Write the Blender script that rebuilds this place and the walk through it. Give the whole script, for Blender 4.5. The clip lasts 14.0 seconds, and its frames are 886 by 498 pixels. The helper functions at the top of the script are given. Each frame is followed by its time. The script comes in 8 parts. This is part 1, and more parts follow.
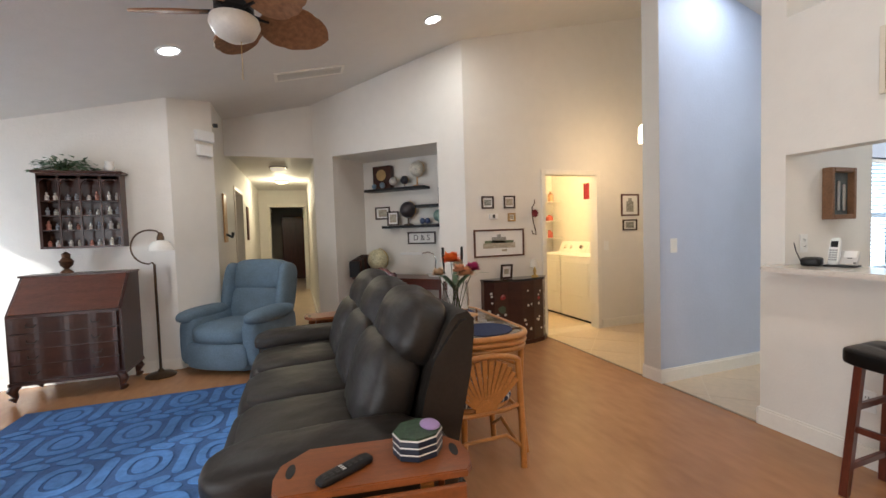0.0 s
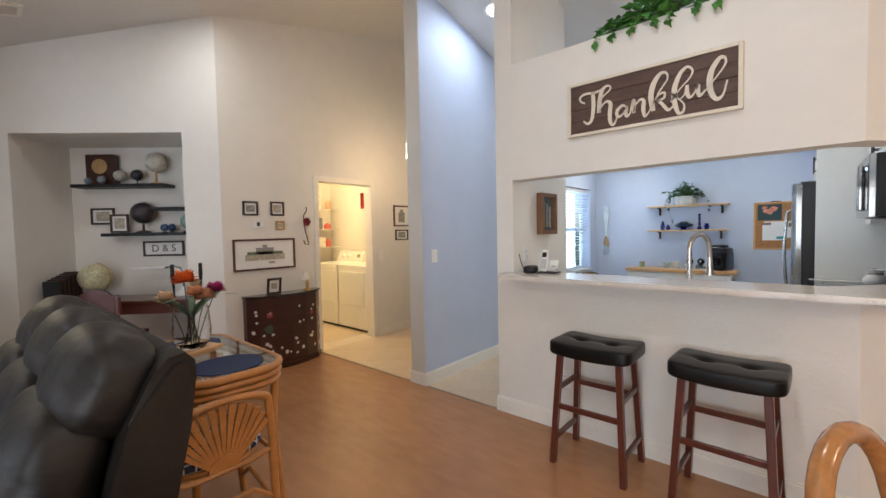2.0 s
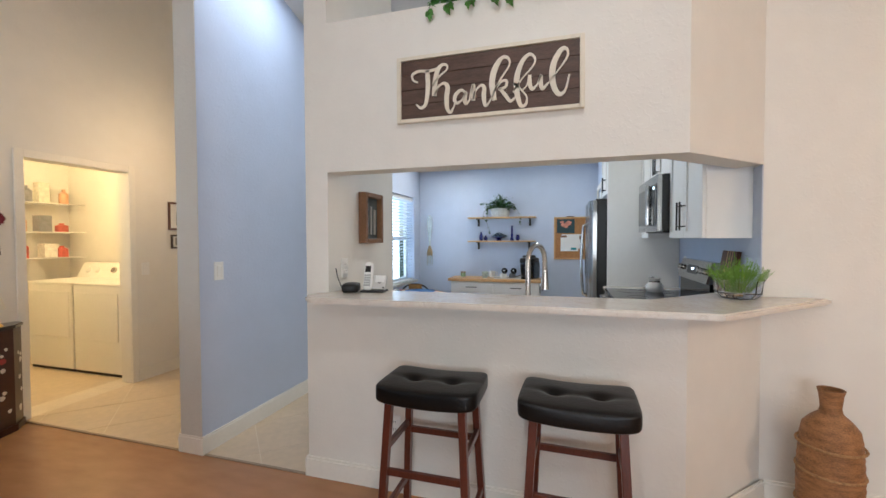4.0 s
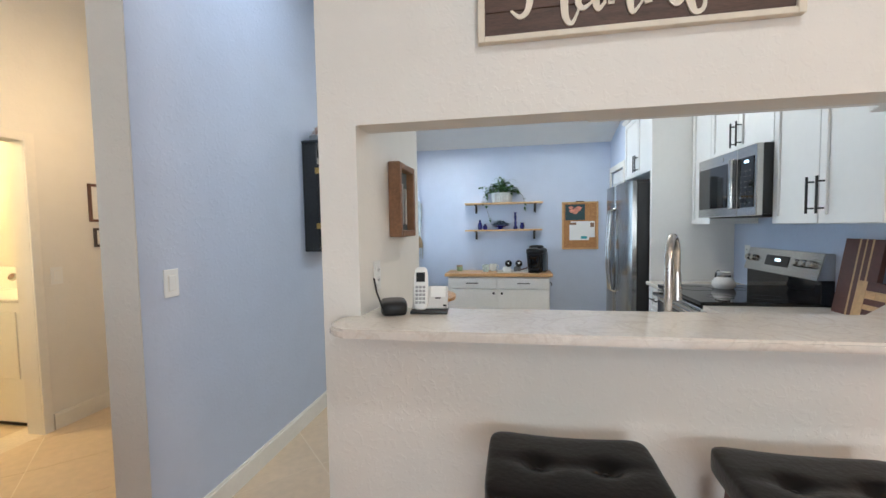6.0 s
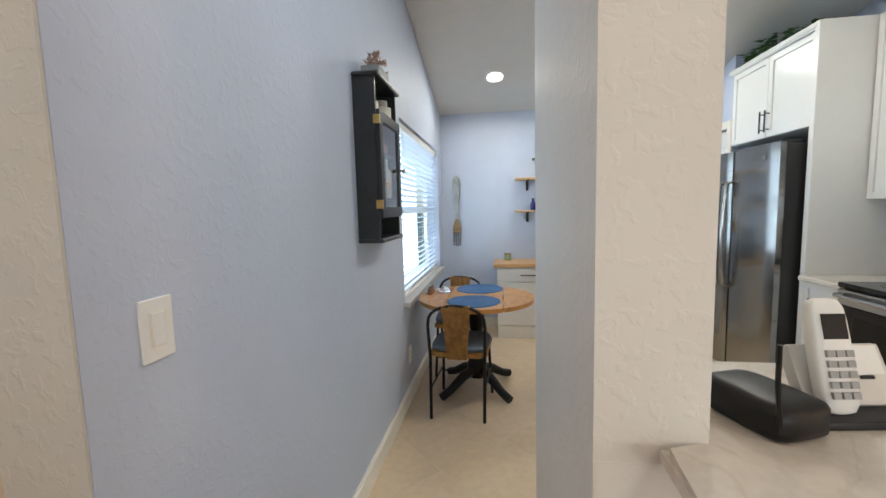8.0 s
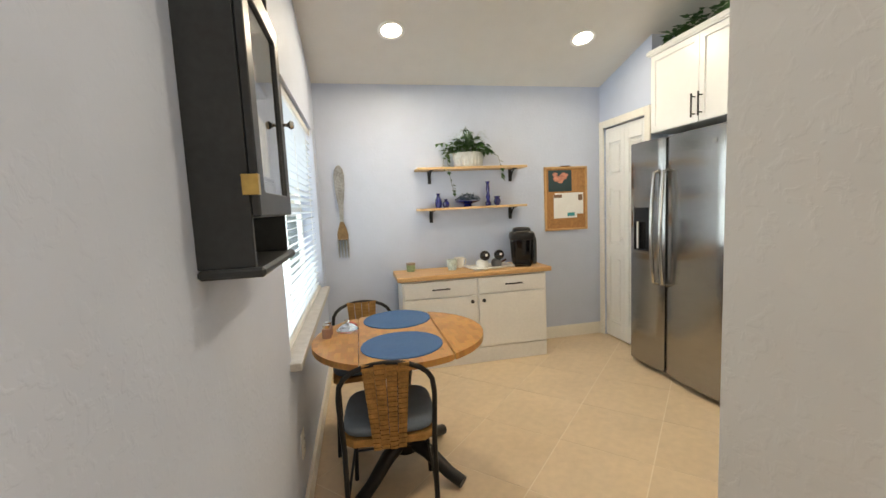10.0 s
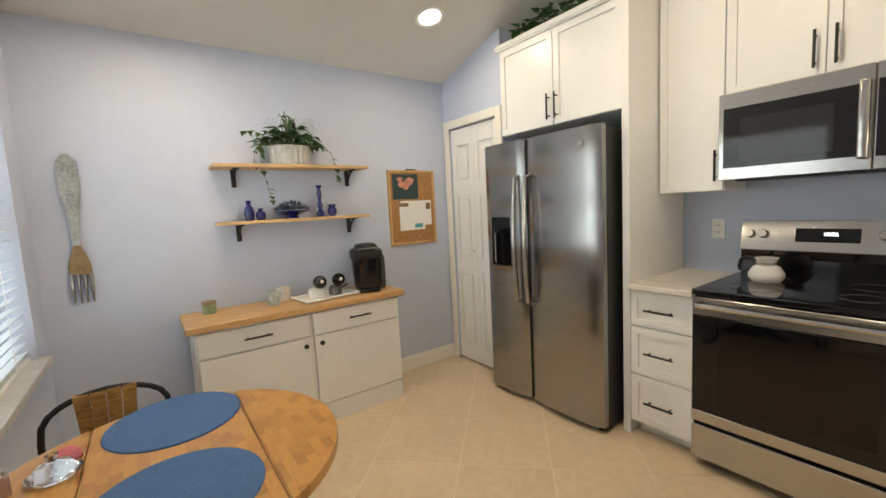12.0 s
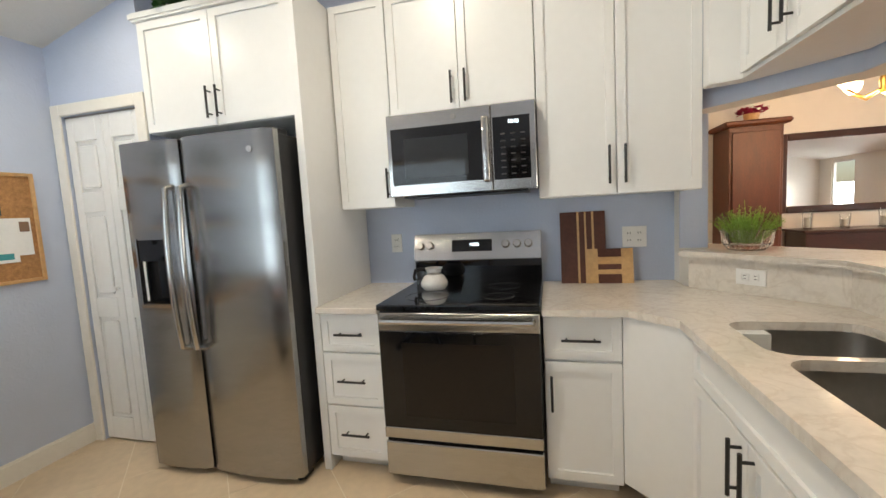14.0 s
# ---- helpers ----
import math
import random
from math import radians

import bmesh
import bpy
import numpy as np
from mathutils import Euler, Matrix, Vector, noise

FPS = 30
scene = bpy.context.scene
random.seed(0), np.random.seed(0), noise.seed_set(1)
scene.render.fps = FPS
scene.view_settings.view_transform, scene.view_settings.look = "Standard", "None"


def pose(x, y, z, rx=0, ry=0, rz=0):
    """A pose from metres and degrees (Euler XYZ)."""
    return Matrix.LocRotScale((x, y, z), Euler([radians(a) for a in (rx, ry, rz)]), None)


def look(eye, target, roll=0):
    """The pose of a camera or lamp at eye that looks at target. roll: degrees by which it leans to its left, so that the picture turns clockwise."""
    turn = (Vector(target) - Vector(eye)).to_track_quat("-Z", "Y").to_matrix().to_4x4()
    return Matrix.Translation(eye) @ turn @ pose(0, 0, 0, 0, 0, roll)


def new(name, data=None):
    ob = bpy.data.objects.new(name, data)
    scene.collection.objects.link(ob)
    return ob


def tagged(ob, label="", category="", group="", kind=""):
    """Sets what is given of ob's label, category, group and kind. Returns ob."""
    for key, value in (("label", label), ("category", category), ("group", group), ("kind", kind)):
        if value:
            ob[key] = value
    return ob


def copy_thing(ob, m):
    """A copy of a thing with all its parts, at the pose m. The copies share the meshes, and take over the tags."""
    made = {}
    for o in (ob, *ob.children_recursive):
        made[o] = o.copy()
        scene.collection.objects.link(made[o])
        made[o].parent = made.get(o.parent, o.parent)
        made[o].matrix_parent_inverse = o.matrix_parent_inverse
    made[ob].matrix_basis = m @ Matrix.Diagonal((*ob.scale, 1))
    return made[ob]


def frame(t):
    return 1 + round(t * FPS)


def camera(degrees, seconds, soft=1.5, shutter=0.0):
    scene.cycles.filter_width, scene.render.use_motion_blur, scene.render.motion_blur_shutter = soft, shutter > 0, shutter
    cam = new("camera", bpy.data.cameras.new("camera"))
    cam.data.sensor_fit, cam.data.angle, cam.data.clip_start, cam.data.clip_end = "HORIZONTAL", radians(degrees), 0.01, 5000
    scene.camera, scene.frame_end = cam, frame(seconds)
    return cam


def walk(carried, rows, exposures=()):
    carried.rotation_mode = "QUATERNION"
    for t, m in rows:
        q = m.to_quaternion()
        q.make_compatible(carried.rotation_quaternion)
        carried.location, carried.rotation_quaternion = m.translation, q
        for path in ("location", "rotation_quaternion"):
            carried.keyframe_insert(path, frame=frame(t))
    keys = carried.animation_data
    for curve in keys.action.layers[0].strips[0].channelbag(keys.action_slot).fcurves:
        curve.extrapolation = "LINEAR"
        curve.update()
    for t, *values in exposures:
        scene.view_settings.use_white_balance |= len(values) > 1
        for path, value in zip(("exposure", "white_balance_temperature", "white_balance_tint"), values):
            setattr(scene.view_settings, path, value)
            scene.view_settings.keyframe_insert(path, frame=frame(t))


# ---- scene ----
cam = camera(94.8, 14.0)
PATH = [
    (0, (1.048, 0.94, 1.341), (1.717, 2.823, 1.251), -1.8),
    (0.5, (1.094, 0.964, 1.342), (1.98, 2.755, 1.254), -1.7),
    (1, (1.144, 0.992, 1.355), (2.266, 2.645, 1.271), -1.6),
    (1.5, (1.173, 1.014, 1.36), (2.505, 2.504, 1.277), -1.4),
    (2, (1.295, 1.024, 1.375), (2.799, 2.34, 1.289), -1.2),
    (2.5, (1.407, 1.079, 1.381), (3.063, 2.198, 1.299), -0.9),
    (3, (1.563, 1.138, 1.381), (3.331, 2.07, 1.301), -0.6),
    (3.5, (1.701, 1.214, 1.387), (3.558, 1.951, 1.3), -0.4),
    (3.7, (1.768, 1.261, 1.366), (3.654, 1.923, 1.297), -0.2),
    (5.8, (2.457, 1.933, 1.375), (4.426, 2.271, 1.28), -0.8),
    (6, (2.513, 2.051, 1.378), (4.478, 2.405, 1.268), -1.0),
    (6.5, (2.669, 2.286, 1.37), (4.628, 2.673, 1.248), -1.4),
    (7, (2.883, 2.51, 1.372), (4.835, 2.925, 1.238), -1.8),
    (7.2, (2.966, 2.585, 1.372), (4.919, 2.994, 1.23), -1.8),
    (9.3, (4.047, 3.185, 1.35), (6.029, 3.027, 1.136), -2.1),
    (9.5, (4.148, 3.208, 1.339), (6.123, 2.971, 1.137), -2.6),
    (10, (4.329, 3.215, 1.337), (6.278, 2.816, 1.131), -2.7),
    (10.5, (4.534, 3.178, 1.359), (6.44, 2.617, 1.135), -2.9),
    (10.6, (4.595, 3.178, 1.367), (6.483, 2.561, 1.127), -2.2),
    (11, (4.737, 3.104, 1.352), (6.586, 2.374, 1.13), -2.9),
    (11.5, (4.903, 3.072, 1.352), (6.656, 2.133, 1.132), -2.9),
    (12, (5.059, 3.053, 1.351), (6.669, 1.885, 1.146), -3.0),
    (12.5, (5.103, 2.97, 1.353), (6.521, 1.573, 1.157), -2.9),
    (13, (5.105, 2.843, 1.352), (6.266, 1.226, 1.158), -3.0),
    (13.5, (5.129, 2.775, 1.342), (5.954, 0.964, 1.148), -3.0),
    (14, (5.117, 2.716, 1.325), (5.622, 0.79, 1.139), -3.2),
]
walk(cam, [(t, look(eye, target, roll)) for t, eye, target, roll in PATH], [(0, 0.05, 5750, 8), (3.5, -0.14, 5500, 7), (6, 0.08, 5500, 5), (7, -0.18, 5400, 5), (9.5, 0.3, 7400, 7), (10.5, 0.1, 7500, 8), (11.5, 0.0, 7600, 9), (12, 0.0, 7700, 10), (12.5, 0.08, 7500, 9), (13.5, 0.16, 6900, 8), (14, 0.15, 6750, 8)])

# ---- world and light ----
world = bpy.data.worlds.new("world")
scene.world = world
world.use_nodes = True
wn = world.node_tree
sky = wn.nodes.new("ShaderNodeTexSky")
sky.sky_type = "NISHITA"
sky.sun_disc = False
sky.sun_elevation = radians(38)
sky.sun_rotation = radians(250)
wn.links.new(sky.outputs[0], wn.nodes["Background"].inputs[0])
wn.nodes["Background"].inputs[1].default_value = 0.12


def lamp(name, kind, m, energy, size, color=(1, 1, 1), size_y=None):
    d = bpy.data.lights.new(name, kind)
    d.energy, d.color = energy, color
    if kind == "SUN":
        d.angle = size
    elif kind == "AREA":
        d.size = size
        if size_y:
            d.shape, d.size_y = "RECTANGLE", size_y
        else:
            d.shape = "DISK"
    else:
        d.shadow_soft_size = size
    ob = new(name, d)
    ob.matrix_world = m
    return ob


lamp("sun", "SUN", look((-10, -9, 6.2), (0, 0, 0)), 3.0, radians(0.5), (1, 0.93, 0.82))
WARM, SOFTW, COOL = (1, 0.72, 0.42), (1, 0.9, 0.78), (0.86, 0.93, 1)

# ---- materials ----


def mat(name, color, rough=0.5, metal=0.0, vary=0.06, scale=6.0, bump=0.0, bscale=60.0, detail=4.0, spec=0.5, coat=0.0, stretch=None):
    """A plain surface: colour with two scales of variation, gloss variation and fine relief."""
    m = bpy.data.materials.new(name)
    m.use_nodes = True
    nt = m.node_tree
    b = nt.nodes["Principled BSDF"]
    b.inputs["Roughness"].default_value = rough
    b.inputs["Metallic"].default_value = metal
    b.inputs["Specular IOR Level"].default_value = spec
    b.inputs["Coat Weight"].default_value = coat
    b.inputs["Coat Roughness"].default_value = 0.15
    co = nt.nodes.new("ShaderNodeTexCoord")
    mp = nt.nodes.new("ShaderNodeMapping")
    nt.links.new(co.outputs["Object"], mp.inputs[0])
    if stretch:
        mp.inputs["Scale"].default_value = stretch
    n1, n2 = nt.nodes.new("ShaderNodeTexNoise"), nt.nodes.new("ShaderNodeTexNoise")
    for n, s in ((n1, scale), (n2, scale * 9)):
        n.inputs["Scale"].default_value = s
        n.inputs["Detail"].default_value = detail
        nt.links.new(mp.outputs[0], n.inputs["Vector"])
    add = nt.nodes.new("ShaderNodeMath")
    add.operation = "ADD"
    nt.links.new(n1.outputs["Fac"], add.inputs[0])
    nt.links.new(n2.outputs["Fac"], add.inputs[1])
    ramp = nt.nodes.new("ShaderNodeMapRange")
    ramp.inputs["From Min"].default_value, ramp.inputs["From Max"].default_value = 0.7, 1.3
    nt.links.new(add.outputs[0], ramp.inputs["Value"])
    mix = nt.nodes.new("ShaderNodeMix")
    mix.data_type = "RGBA"
    mix.inputs["A"].default_value = (*[max(0, c * (1 - vary)) for c in color], 1)
    mix.inputs["B"].default_value = (*[min(1, c * (1 + vary)) for c in color], 1)
    nt.links.new(ramp.outputs[0], mix.inputs["Factor"])
    nt.links.new(mix.outputs["Result"], b.inputs["Base Color"])
    if bump:
        n3 = nt.nodes.new("ShaderNodeTexNoise")
        n3.inputs["Scale"].default_value, n3.inputs["Detail"].default_value = bscale, 3
        nt.links.new(mp.outputs[0], n3.inputs["Vector"])
        bp = nt.nodes.new("ShaderNodeBump")
        bp.inputs["Strength"].default_value, bp.inputs["Distance"].default_value = min(1, bump), 0.004
        nt.links.new(n3.outputs["Fac"], bp.inputs["Height"])
        nt.links.new(bp.outputs[0], b.inputs["Normal"])
    return m


def glow(name, color, strength):
    m = bpy.data.materials.new(name)
    m.use_nodes = True
    b = m.node_tree.nodes["Principled BSDF"]
    b.inputs["Base Color"].default_value = (*color, 1)
    b.inputs["Emission Color"].default_value = (*color, 1)
    b.inputs["Emission Strength"].default_value = strength
    return m


def glass(name, color=(1, 1, 1), rough=0.0, ior=1.45):
    m = bpy.data.materials.new(name)
    m.use_nodes = True
    b = m.node_tree.nodes["Principled BSDF"]
    b.inputs["Base Color"].default_value = (*color, 1)
    b.inputs["Roughness"].default_value = rough
    b.inputs["Transmission Weight"].default_value = 1
    b.inputs["IOR"].default_value = ior
    return m


def plaster(name, color, strength=0.35):
    """Painted wall with the flattened blobs of knock-down texture."""
    m = mat(name, color, 0.6, vary=0.025, scale=0.9)
    nt = m.node_tree
    b = nt.nodes["Principled BSDF"]
    co = nt.nodes["Texture Coordinate"]
    n = nt.nodes.new("ShaderNodeTexNoise")
    n.inputs["Scale"].default_value, n.inputs["Detail"].default_value = 42, 4
    n.inputs["Distortion"].default_value = 0.5
    nt.links.new(co.outputs["Object"], n.inputs["Vector"])
    r = nt.nodes.new("ShaderNodeMapRange")
    r.interpolation_type = "SMOOTHSTEP"
    r.inputs["From Min"].default_value, r.inputs["From Max"].default_value = 0.50, 0.64
    nt.links.new(n.outputs["Fac"], r.inputs["Value"])
    bp = nt.nodes.new("ShaderNodeBump")
    bp.inputs["Strength"].default_value, bp.inputs["Distance"].default_value = strength, 0.0026
    nt.links.new(r.outputs[0], bp.inputs["Height"])
    nt.links.new(bp.outputs[0], b.inputs["Normal"])
    return m


CREAM = plaster("cream_plaster", (0.76, 0.735, 0.68), 0.2)
BLUE = plaster("blue_plaster", (0.515, 0.575, 0.705), 0.22)
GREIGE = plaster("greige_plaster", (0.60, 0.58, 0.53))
CEIL = plaster("ceiling_plaster", (0.69, 0.675, 0.64), 0.2)
WHITE = mat("white_paint", (0.80, 0.80, 0.78), 0.35, vary=0.02, scale=3)
TRIM = mat("trim_paint", (0.80, 0.77, 0.70), 0.4, vary=0.03, scale=4)
WOODF = mat("brown_floor", (0.39, 0.195, 0.086), 0.27, vary=0.13, scale=1.6, bump=0.06, bscale=40, stretch=(1, 0.35, 1))
TILE = mat("beige_tile", (0.64, 0.505, 0.345), 0.30, vary=0.085, scale=2.0, bump=0.06, bscale=30)
oi = TILE.node_tree.nodes.new("ShaderNodeObjectInfo")
tn = TILE.node_tree.nodes["Noise Texture"]
vm = TILE.node_tree.nodes.new("ShaderNodeVectorMath")
cv = TILE.node_tree.nodes.new("ShaderNodeCombineXYZ")
for k in range(2):
    TILE.node_tree.links.new(oi.outputs["Random"], cv.inputs[k])
vm.operation = "MULTIPLY_ADD"
vm.inputs[1].default_value = (40, 40, 40)
TILE.node_tree.links.new(cv.outputs[0], vm.inputs[0])
TILE.node_tree.links.new(TILE.node_tree.nodes["Mapping"].outputs[0], vm.inputs[2])
TILE.node_tree.links.new(vm.outputs[0], tn.inputs["Vector"])
GROUT = mat("grout", (0.76, 0.66, 0.52), 0.8, vary=0.08)
STEEL = mat("stainless_steel", (0.52, 0.51, 0.49), 0.14, 1.0, vary=0.05, scale=3, stretch=(1, 1, 40))
BLACK = mat("black_gloss", (0.006, 0.006, 0.007), 0.05, spec=0.5)


def brushed(m, rough):
    """Brushed grain: the sheen spreads sideways along the sheet."""
    b = m.node_tree.nodes["Principled BSDF"]
    b.inputs["Roughness"].default_value, b.inputs["Anisotropic"].default_value = rough, 0.9
    tg = m.node_tree.nodes.new("ShaderNodeTangent")
    tg.direction_type, tg.axis = "RADIAL", "Z"
    m.node_tree.links.new(tg.outputs[0], b.inputs["Tangent"])
    return m


brushed(STEEL, 0.17)
BLACKM = mat("black_metal", (0.009, 0.009, 0.010), 0.42, spec=0.35)
DARKGREY = mat("dark_grey_steel", (0.018, 0.018, 0.019), 0.45, vary=0.1)


def quartz(name):
    """Polished pale stone with soft clouds, specks and thin branching veins."""
    m = mat(name, (0.70, 0.65, 0.58), 0.12, vary=0.07, scale=7, detail=8)
    nt = m.node_tree
    b, mix = nt.nodes["Principled BSDF"], nt.nodes["Mix"]
    co = nt.nodes["Texture Coordinate"]
    n = nt.nodes.new("ShaderNodeTexNoise")
    n.inputs["Scale"].default_value, n.inputs["Detail"].default_value, n.inputs["Distortion"].default_value = 6.5, 8, 1.2
    nt.links.new(co.outputs["Object"], n.inputs["Vector"])
    sub = nt.nodes.new("ShaderNodeMath")
    sub.operation = "SUBTRACT"
    sub.inputs[1].default_value = 0.5
    ab = nt.nodes.new("ShaderNodeMath")
    ab.operation = "ABSOLUTE"
    r = nt.nodes.new("ShaderNodeMapRange")
    r.inputs["From Min"].default_value, r.inputs["From Max"].default_value = 0.0, 0.035
    r.inputs["To Min"].default_value, r.inputs["To Max"].default_value = 0.22, 0.0
    nt.links.new(n.outputs["Fac"], sub.inputs[0])
    nt.links.new(sub.outputs[0], ab.inputs[0])
    nt.links.new(ab.outputs[0], r.inputs["Value"])
    v = nt.nodes.new("ShaderNodeMix")
    v.data_type = "RGBA"
    v.inputs["B"].default_value = (0.42, 0.33, 0.25, 1)
    nt.links.new(r.outputs[0], v.inputs["Factor"])
    nt.links.new(mix.outputs["Result"], v.inputs["A"])
    nt.links.new(v.outputs["Result"], b.inputs["Base Color"])
    return m


QUARTZ = quartz("pale_quartz")
BUTCHER = mat("butcher_block", (0.56, 0.33, 0.14), 0.38, vary=0.2, scale=5, stretch=(1, 6, 6))
LEATHER = mat("brown_leather", (0.017, 0.0135, 0.011), 0.47, vary=0.25, spec=0.4, bump=0.55, bscale=9, stretch=(1, 0.8, 1.9))
LEATHER.node_tree.nodes["Bump"].inputs["Distance"].default_value = 0.012
BLKLEATHER = mat("black_leather", (0.005, 0.0045, 0.0045), 0.33, vary=0.15, bump=0.3, bscale=60, spec=0.3)
CHERRY = mat("dark_cherry", (0.095, 0.022, 0.012), 0.3, vary=0.25, scale=4, stretch=(6, 6, 1), coat=0.3)
MAHOG = mat("dark_mahogany", (0.045, 0.014, 0.0085), 0.3, vary=0.3, scale=4, stretch=(1, 5, 5), coat=0.2, spec=0.4)
RATTAN = mat("honey_rattan", (0.50, 0.22, 0.055), 0.35, vary=0.2, scale=14, coat=0.3)
BLUEFAB = mat("blue_velour", (0.115, 0.17, 0.225), 0.85, vary=0.14, scale=8, bump=0.3, bscale=200)

# ---- mesh helpers ----


def part(name, bm, material, parent=None, label="", smooth=False):
    me = bpy.data.meshes.new(name)
    bm.normal_update()
    bm.to_mesh(me)
    bm.free()
    if smooth:
        me.shade_smooth()
        me.set_sharp_from_angle(angle=radians(40))
    me.materials.append(material)
    ob = new(name, me)
    if parent is not None:
        ob.parent = parent
    if label:
        ob["label"] = label
    return ob


def thing(name, m, label, category, group="", kind=""):
    ob = new(name)
    ob.matrix_world = m
    return tagged(ob, label, category, group, kind)


def box(bm, a, b, bevel=0.0, seg=1):
    lo, hi = [min(p, q) for p, q in zip(a, b)], [max(p, q) for p, q in zip(a, b)]
    vs = [bm.verts.new((x, y, z)) for x in (lo[0], hi[0]) for y in (lo[1], hi[1]) for z in (lo[2], hi[2])]
    fs = [bm.faces.new([vs[i] for i in f]) for f in ((0, 1, 3, 2), (4, 6, 7, 5), (0, 4, 5, 1), (2, 3, 7, 6), (0, 2, 6, 4), (1, 5, 7, 3))]
    if bevel:
        es = list({e for f in fs for e in f.edges})
        bmesh.ops.bevel(bm, geom=es, offset=bevel, segments=seg, affect="EDGES", profile=0.6)
    return bm


def boxm(*ab, bevel=0.0, seg=1):
    bm = bmesh.new()
    for a, b in ab:
        box(bm, a, b, bevel, seg)
    return bm


def prism(poly, z0, z1, bevel=0.0, bm=None, seg=2):
    """A plan outline (counter-clockwise), raised from z0 to z1."""
    bm = bm or bmesh.new()
    lo = [bm.verts.new((x, y, z0)) for x, y in poly]
    hi = [bm.verts.new((x, y, z1)) for x, y in poly]
    n = len(poly)
    top = bm.faces.new(hi)
    bot = bm.faces.new(lo[::-1])
    for i in range(n):
        bm.faces.new((lo[i], lo[(i + 1) % n], hi[(i + 1) % n], hi[i]))
    if bevel:
        bmesh.ops.bevel(bm, geom=list(top.edges) + list(bot.edges), offset=bevel, segments=seg, affect="EDGES")
    return bm


def tube(pts, r, bm=None, seg=8, closed=False, caps=True, radii=None):
    """A round bar along a line of points."""
    bm = bm or bmesh.new()
    pts = [Vector(p) for p in pts]
    n = len(pts)
    rings, up = [], None
    for i, p in enumerate(pts):
        a, b = pts[(i - 1) % n if closed else max(i - 1, 0)], pts[(i + 1) % n if closed else min(i + 1, n - 1)]
        d = (b - a).normalized()
        if up is None:
            up = Vector((0, 0, 1)) if abs(d.z) < 0.9 else Vector((1, 0, 0))
        side = d.cross(up).normalized()
        up = side.cross(d).normalized()
        rr = radii[i] if radii else r
        rings.append([bm.verts.new(p + rr * (math.cos(k * math.tau / seg) * side + math.sin(k * math.tau / seg) * up)) for k in range(seg)])
    for i in range(n if closed else n - 1):
        q, w = rings[i], rings[(i + 1) % n]
        for k in range(seg):
            bm.faces.new((q[k], q[(k + 1) % seg], w[(k + 1) % seg], w[k]))
    if caps and not closed:
        bm.faces.new(rings[0][::-1])
        bm.faces.new(rings[-1])
    return bm


def lathe(profile, seg=24, bm=None, at=(0, 0, 0)):
    """A turned body from (radius, height) steps."""
    bm = bm or bmesh.new()
    rings = []
    for r, z in profile:
        if r < 1e-5:
            rings.append([bm.verts.new((at[0], at[1], at[2] + z))])
        else:
            rings.append([bm.verts.new((at[0] + r * math.cos(k * math.tau / seg), at[1] + r * math.sin(k * math.tau / seg), at[2] + z)) for k in range(seg)])
    for q, w in zip(rings, rings[1:]):
        for k in range(seg):
            j = (k + 1) % seg
            if len(q) == 1 and len(w) > 1:
                bm.faces.new((q[0], w[j], w[k]))
            elif len(w) == 1 and len(q) > 1:
                bm.faces.new((q[k], q[j], w[0]))
            elif len(q) > 1:
                bm.faces.new((q[k], q[j], w[j], w[k]))
    return bm


def arc(cx, cy, r, a0, a1, n=10):
    return [(cx + r * math.cos(radians(a0 + (a1 - a0) * i / n)), cy + r * math.sin(radians(a0 + (a1 - a0) * i / n))) for i in range(n + 1)]


def cushion(a, b, puff=0.03, n=8, bm=None, power=4.0):
    """A stuffed block: a box whose faces swell and whose edges are round."""
    bm = bm or bmesh.new()
    a, b = Vector(a), Vector(b)
    c, h = (a + b) / 2, (b - a) / 2
    grid = {}

    def vert(p):
        key = tuple(round(v, 4) for v in p)
        if key not in grid:
            q = Vector(p)
            m = max(abs(v) for v in q)
            l = sum(abs(v) ** power for v in q) ** (1 / power)
            q = q * (m / l)
            off = Vector([q[i] * puff * (1 - q[(i + 1) % 3] ** 2) * (1 - q[(i + 2) % 3] ** 2) for i in range(3)])
            grid[key] = bm.verts.new(c + Vector([q[i] * h[i] for i in range(3)]) + off)
        return grid[key]

    for ax in range(3):
        for sgn in (-1, 1):
            for i in range(n):
                for j in range(n):
                    qs = []
                    for u, v in ((i, j), (i + 1, j), (i + 1, j + 1), (i, j + 1)):
                        p = [0, 0, 0]
                        p[ax], p[(ax + 1) % 3], p[(ax + 2) % 3] = sgn, 2 * u / n - 1, 2 * v / n - 1
                        qs.append(vert(p))
                    bm.faces.new(qs if sgn > 0 else qs[::-1])
    return bm


# ---- the plan ----
BARX, BLUEY, EASTX, SOUTHY, PICY = 3.88, 3.52, 7.95, 0.27, 5.25
RIDGE_W = (0.235, 2.80)


def roof(x):
    return min(RIDGE_W[0] * x + RIDGE_W[1], 2.40 + 0.28 * (EASTX - x))


def clip_roof(bm, west=False):
    """Cuts a wall off along the slopes of the ceiling; west: along the western one only."""
    for co, no in (((0, 0, RIDGE_W[1]), (-RIDGE_W[0], 0, 1)), ((EASTX, 0, 2.40), (0.28, 0, 1)))[:1 if west else 2]:
        r = bmesh.ops.bisect_plane(bm, geom=bm.verts[:] + bm.edges[:] + bm.faces[:], plane_co=co, plane_no=Vector(no).normalized(), clear_outer=True)
        es = [e for e in r["geom_cut"] if isinstance(e, bmesh.types.BMEdge)]
        if es:
            bmesh.ops.holes_fill(bm, edges=es)
    return bm


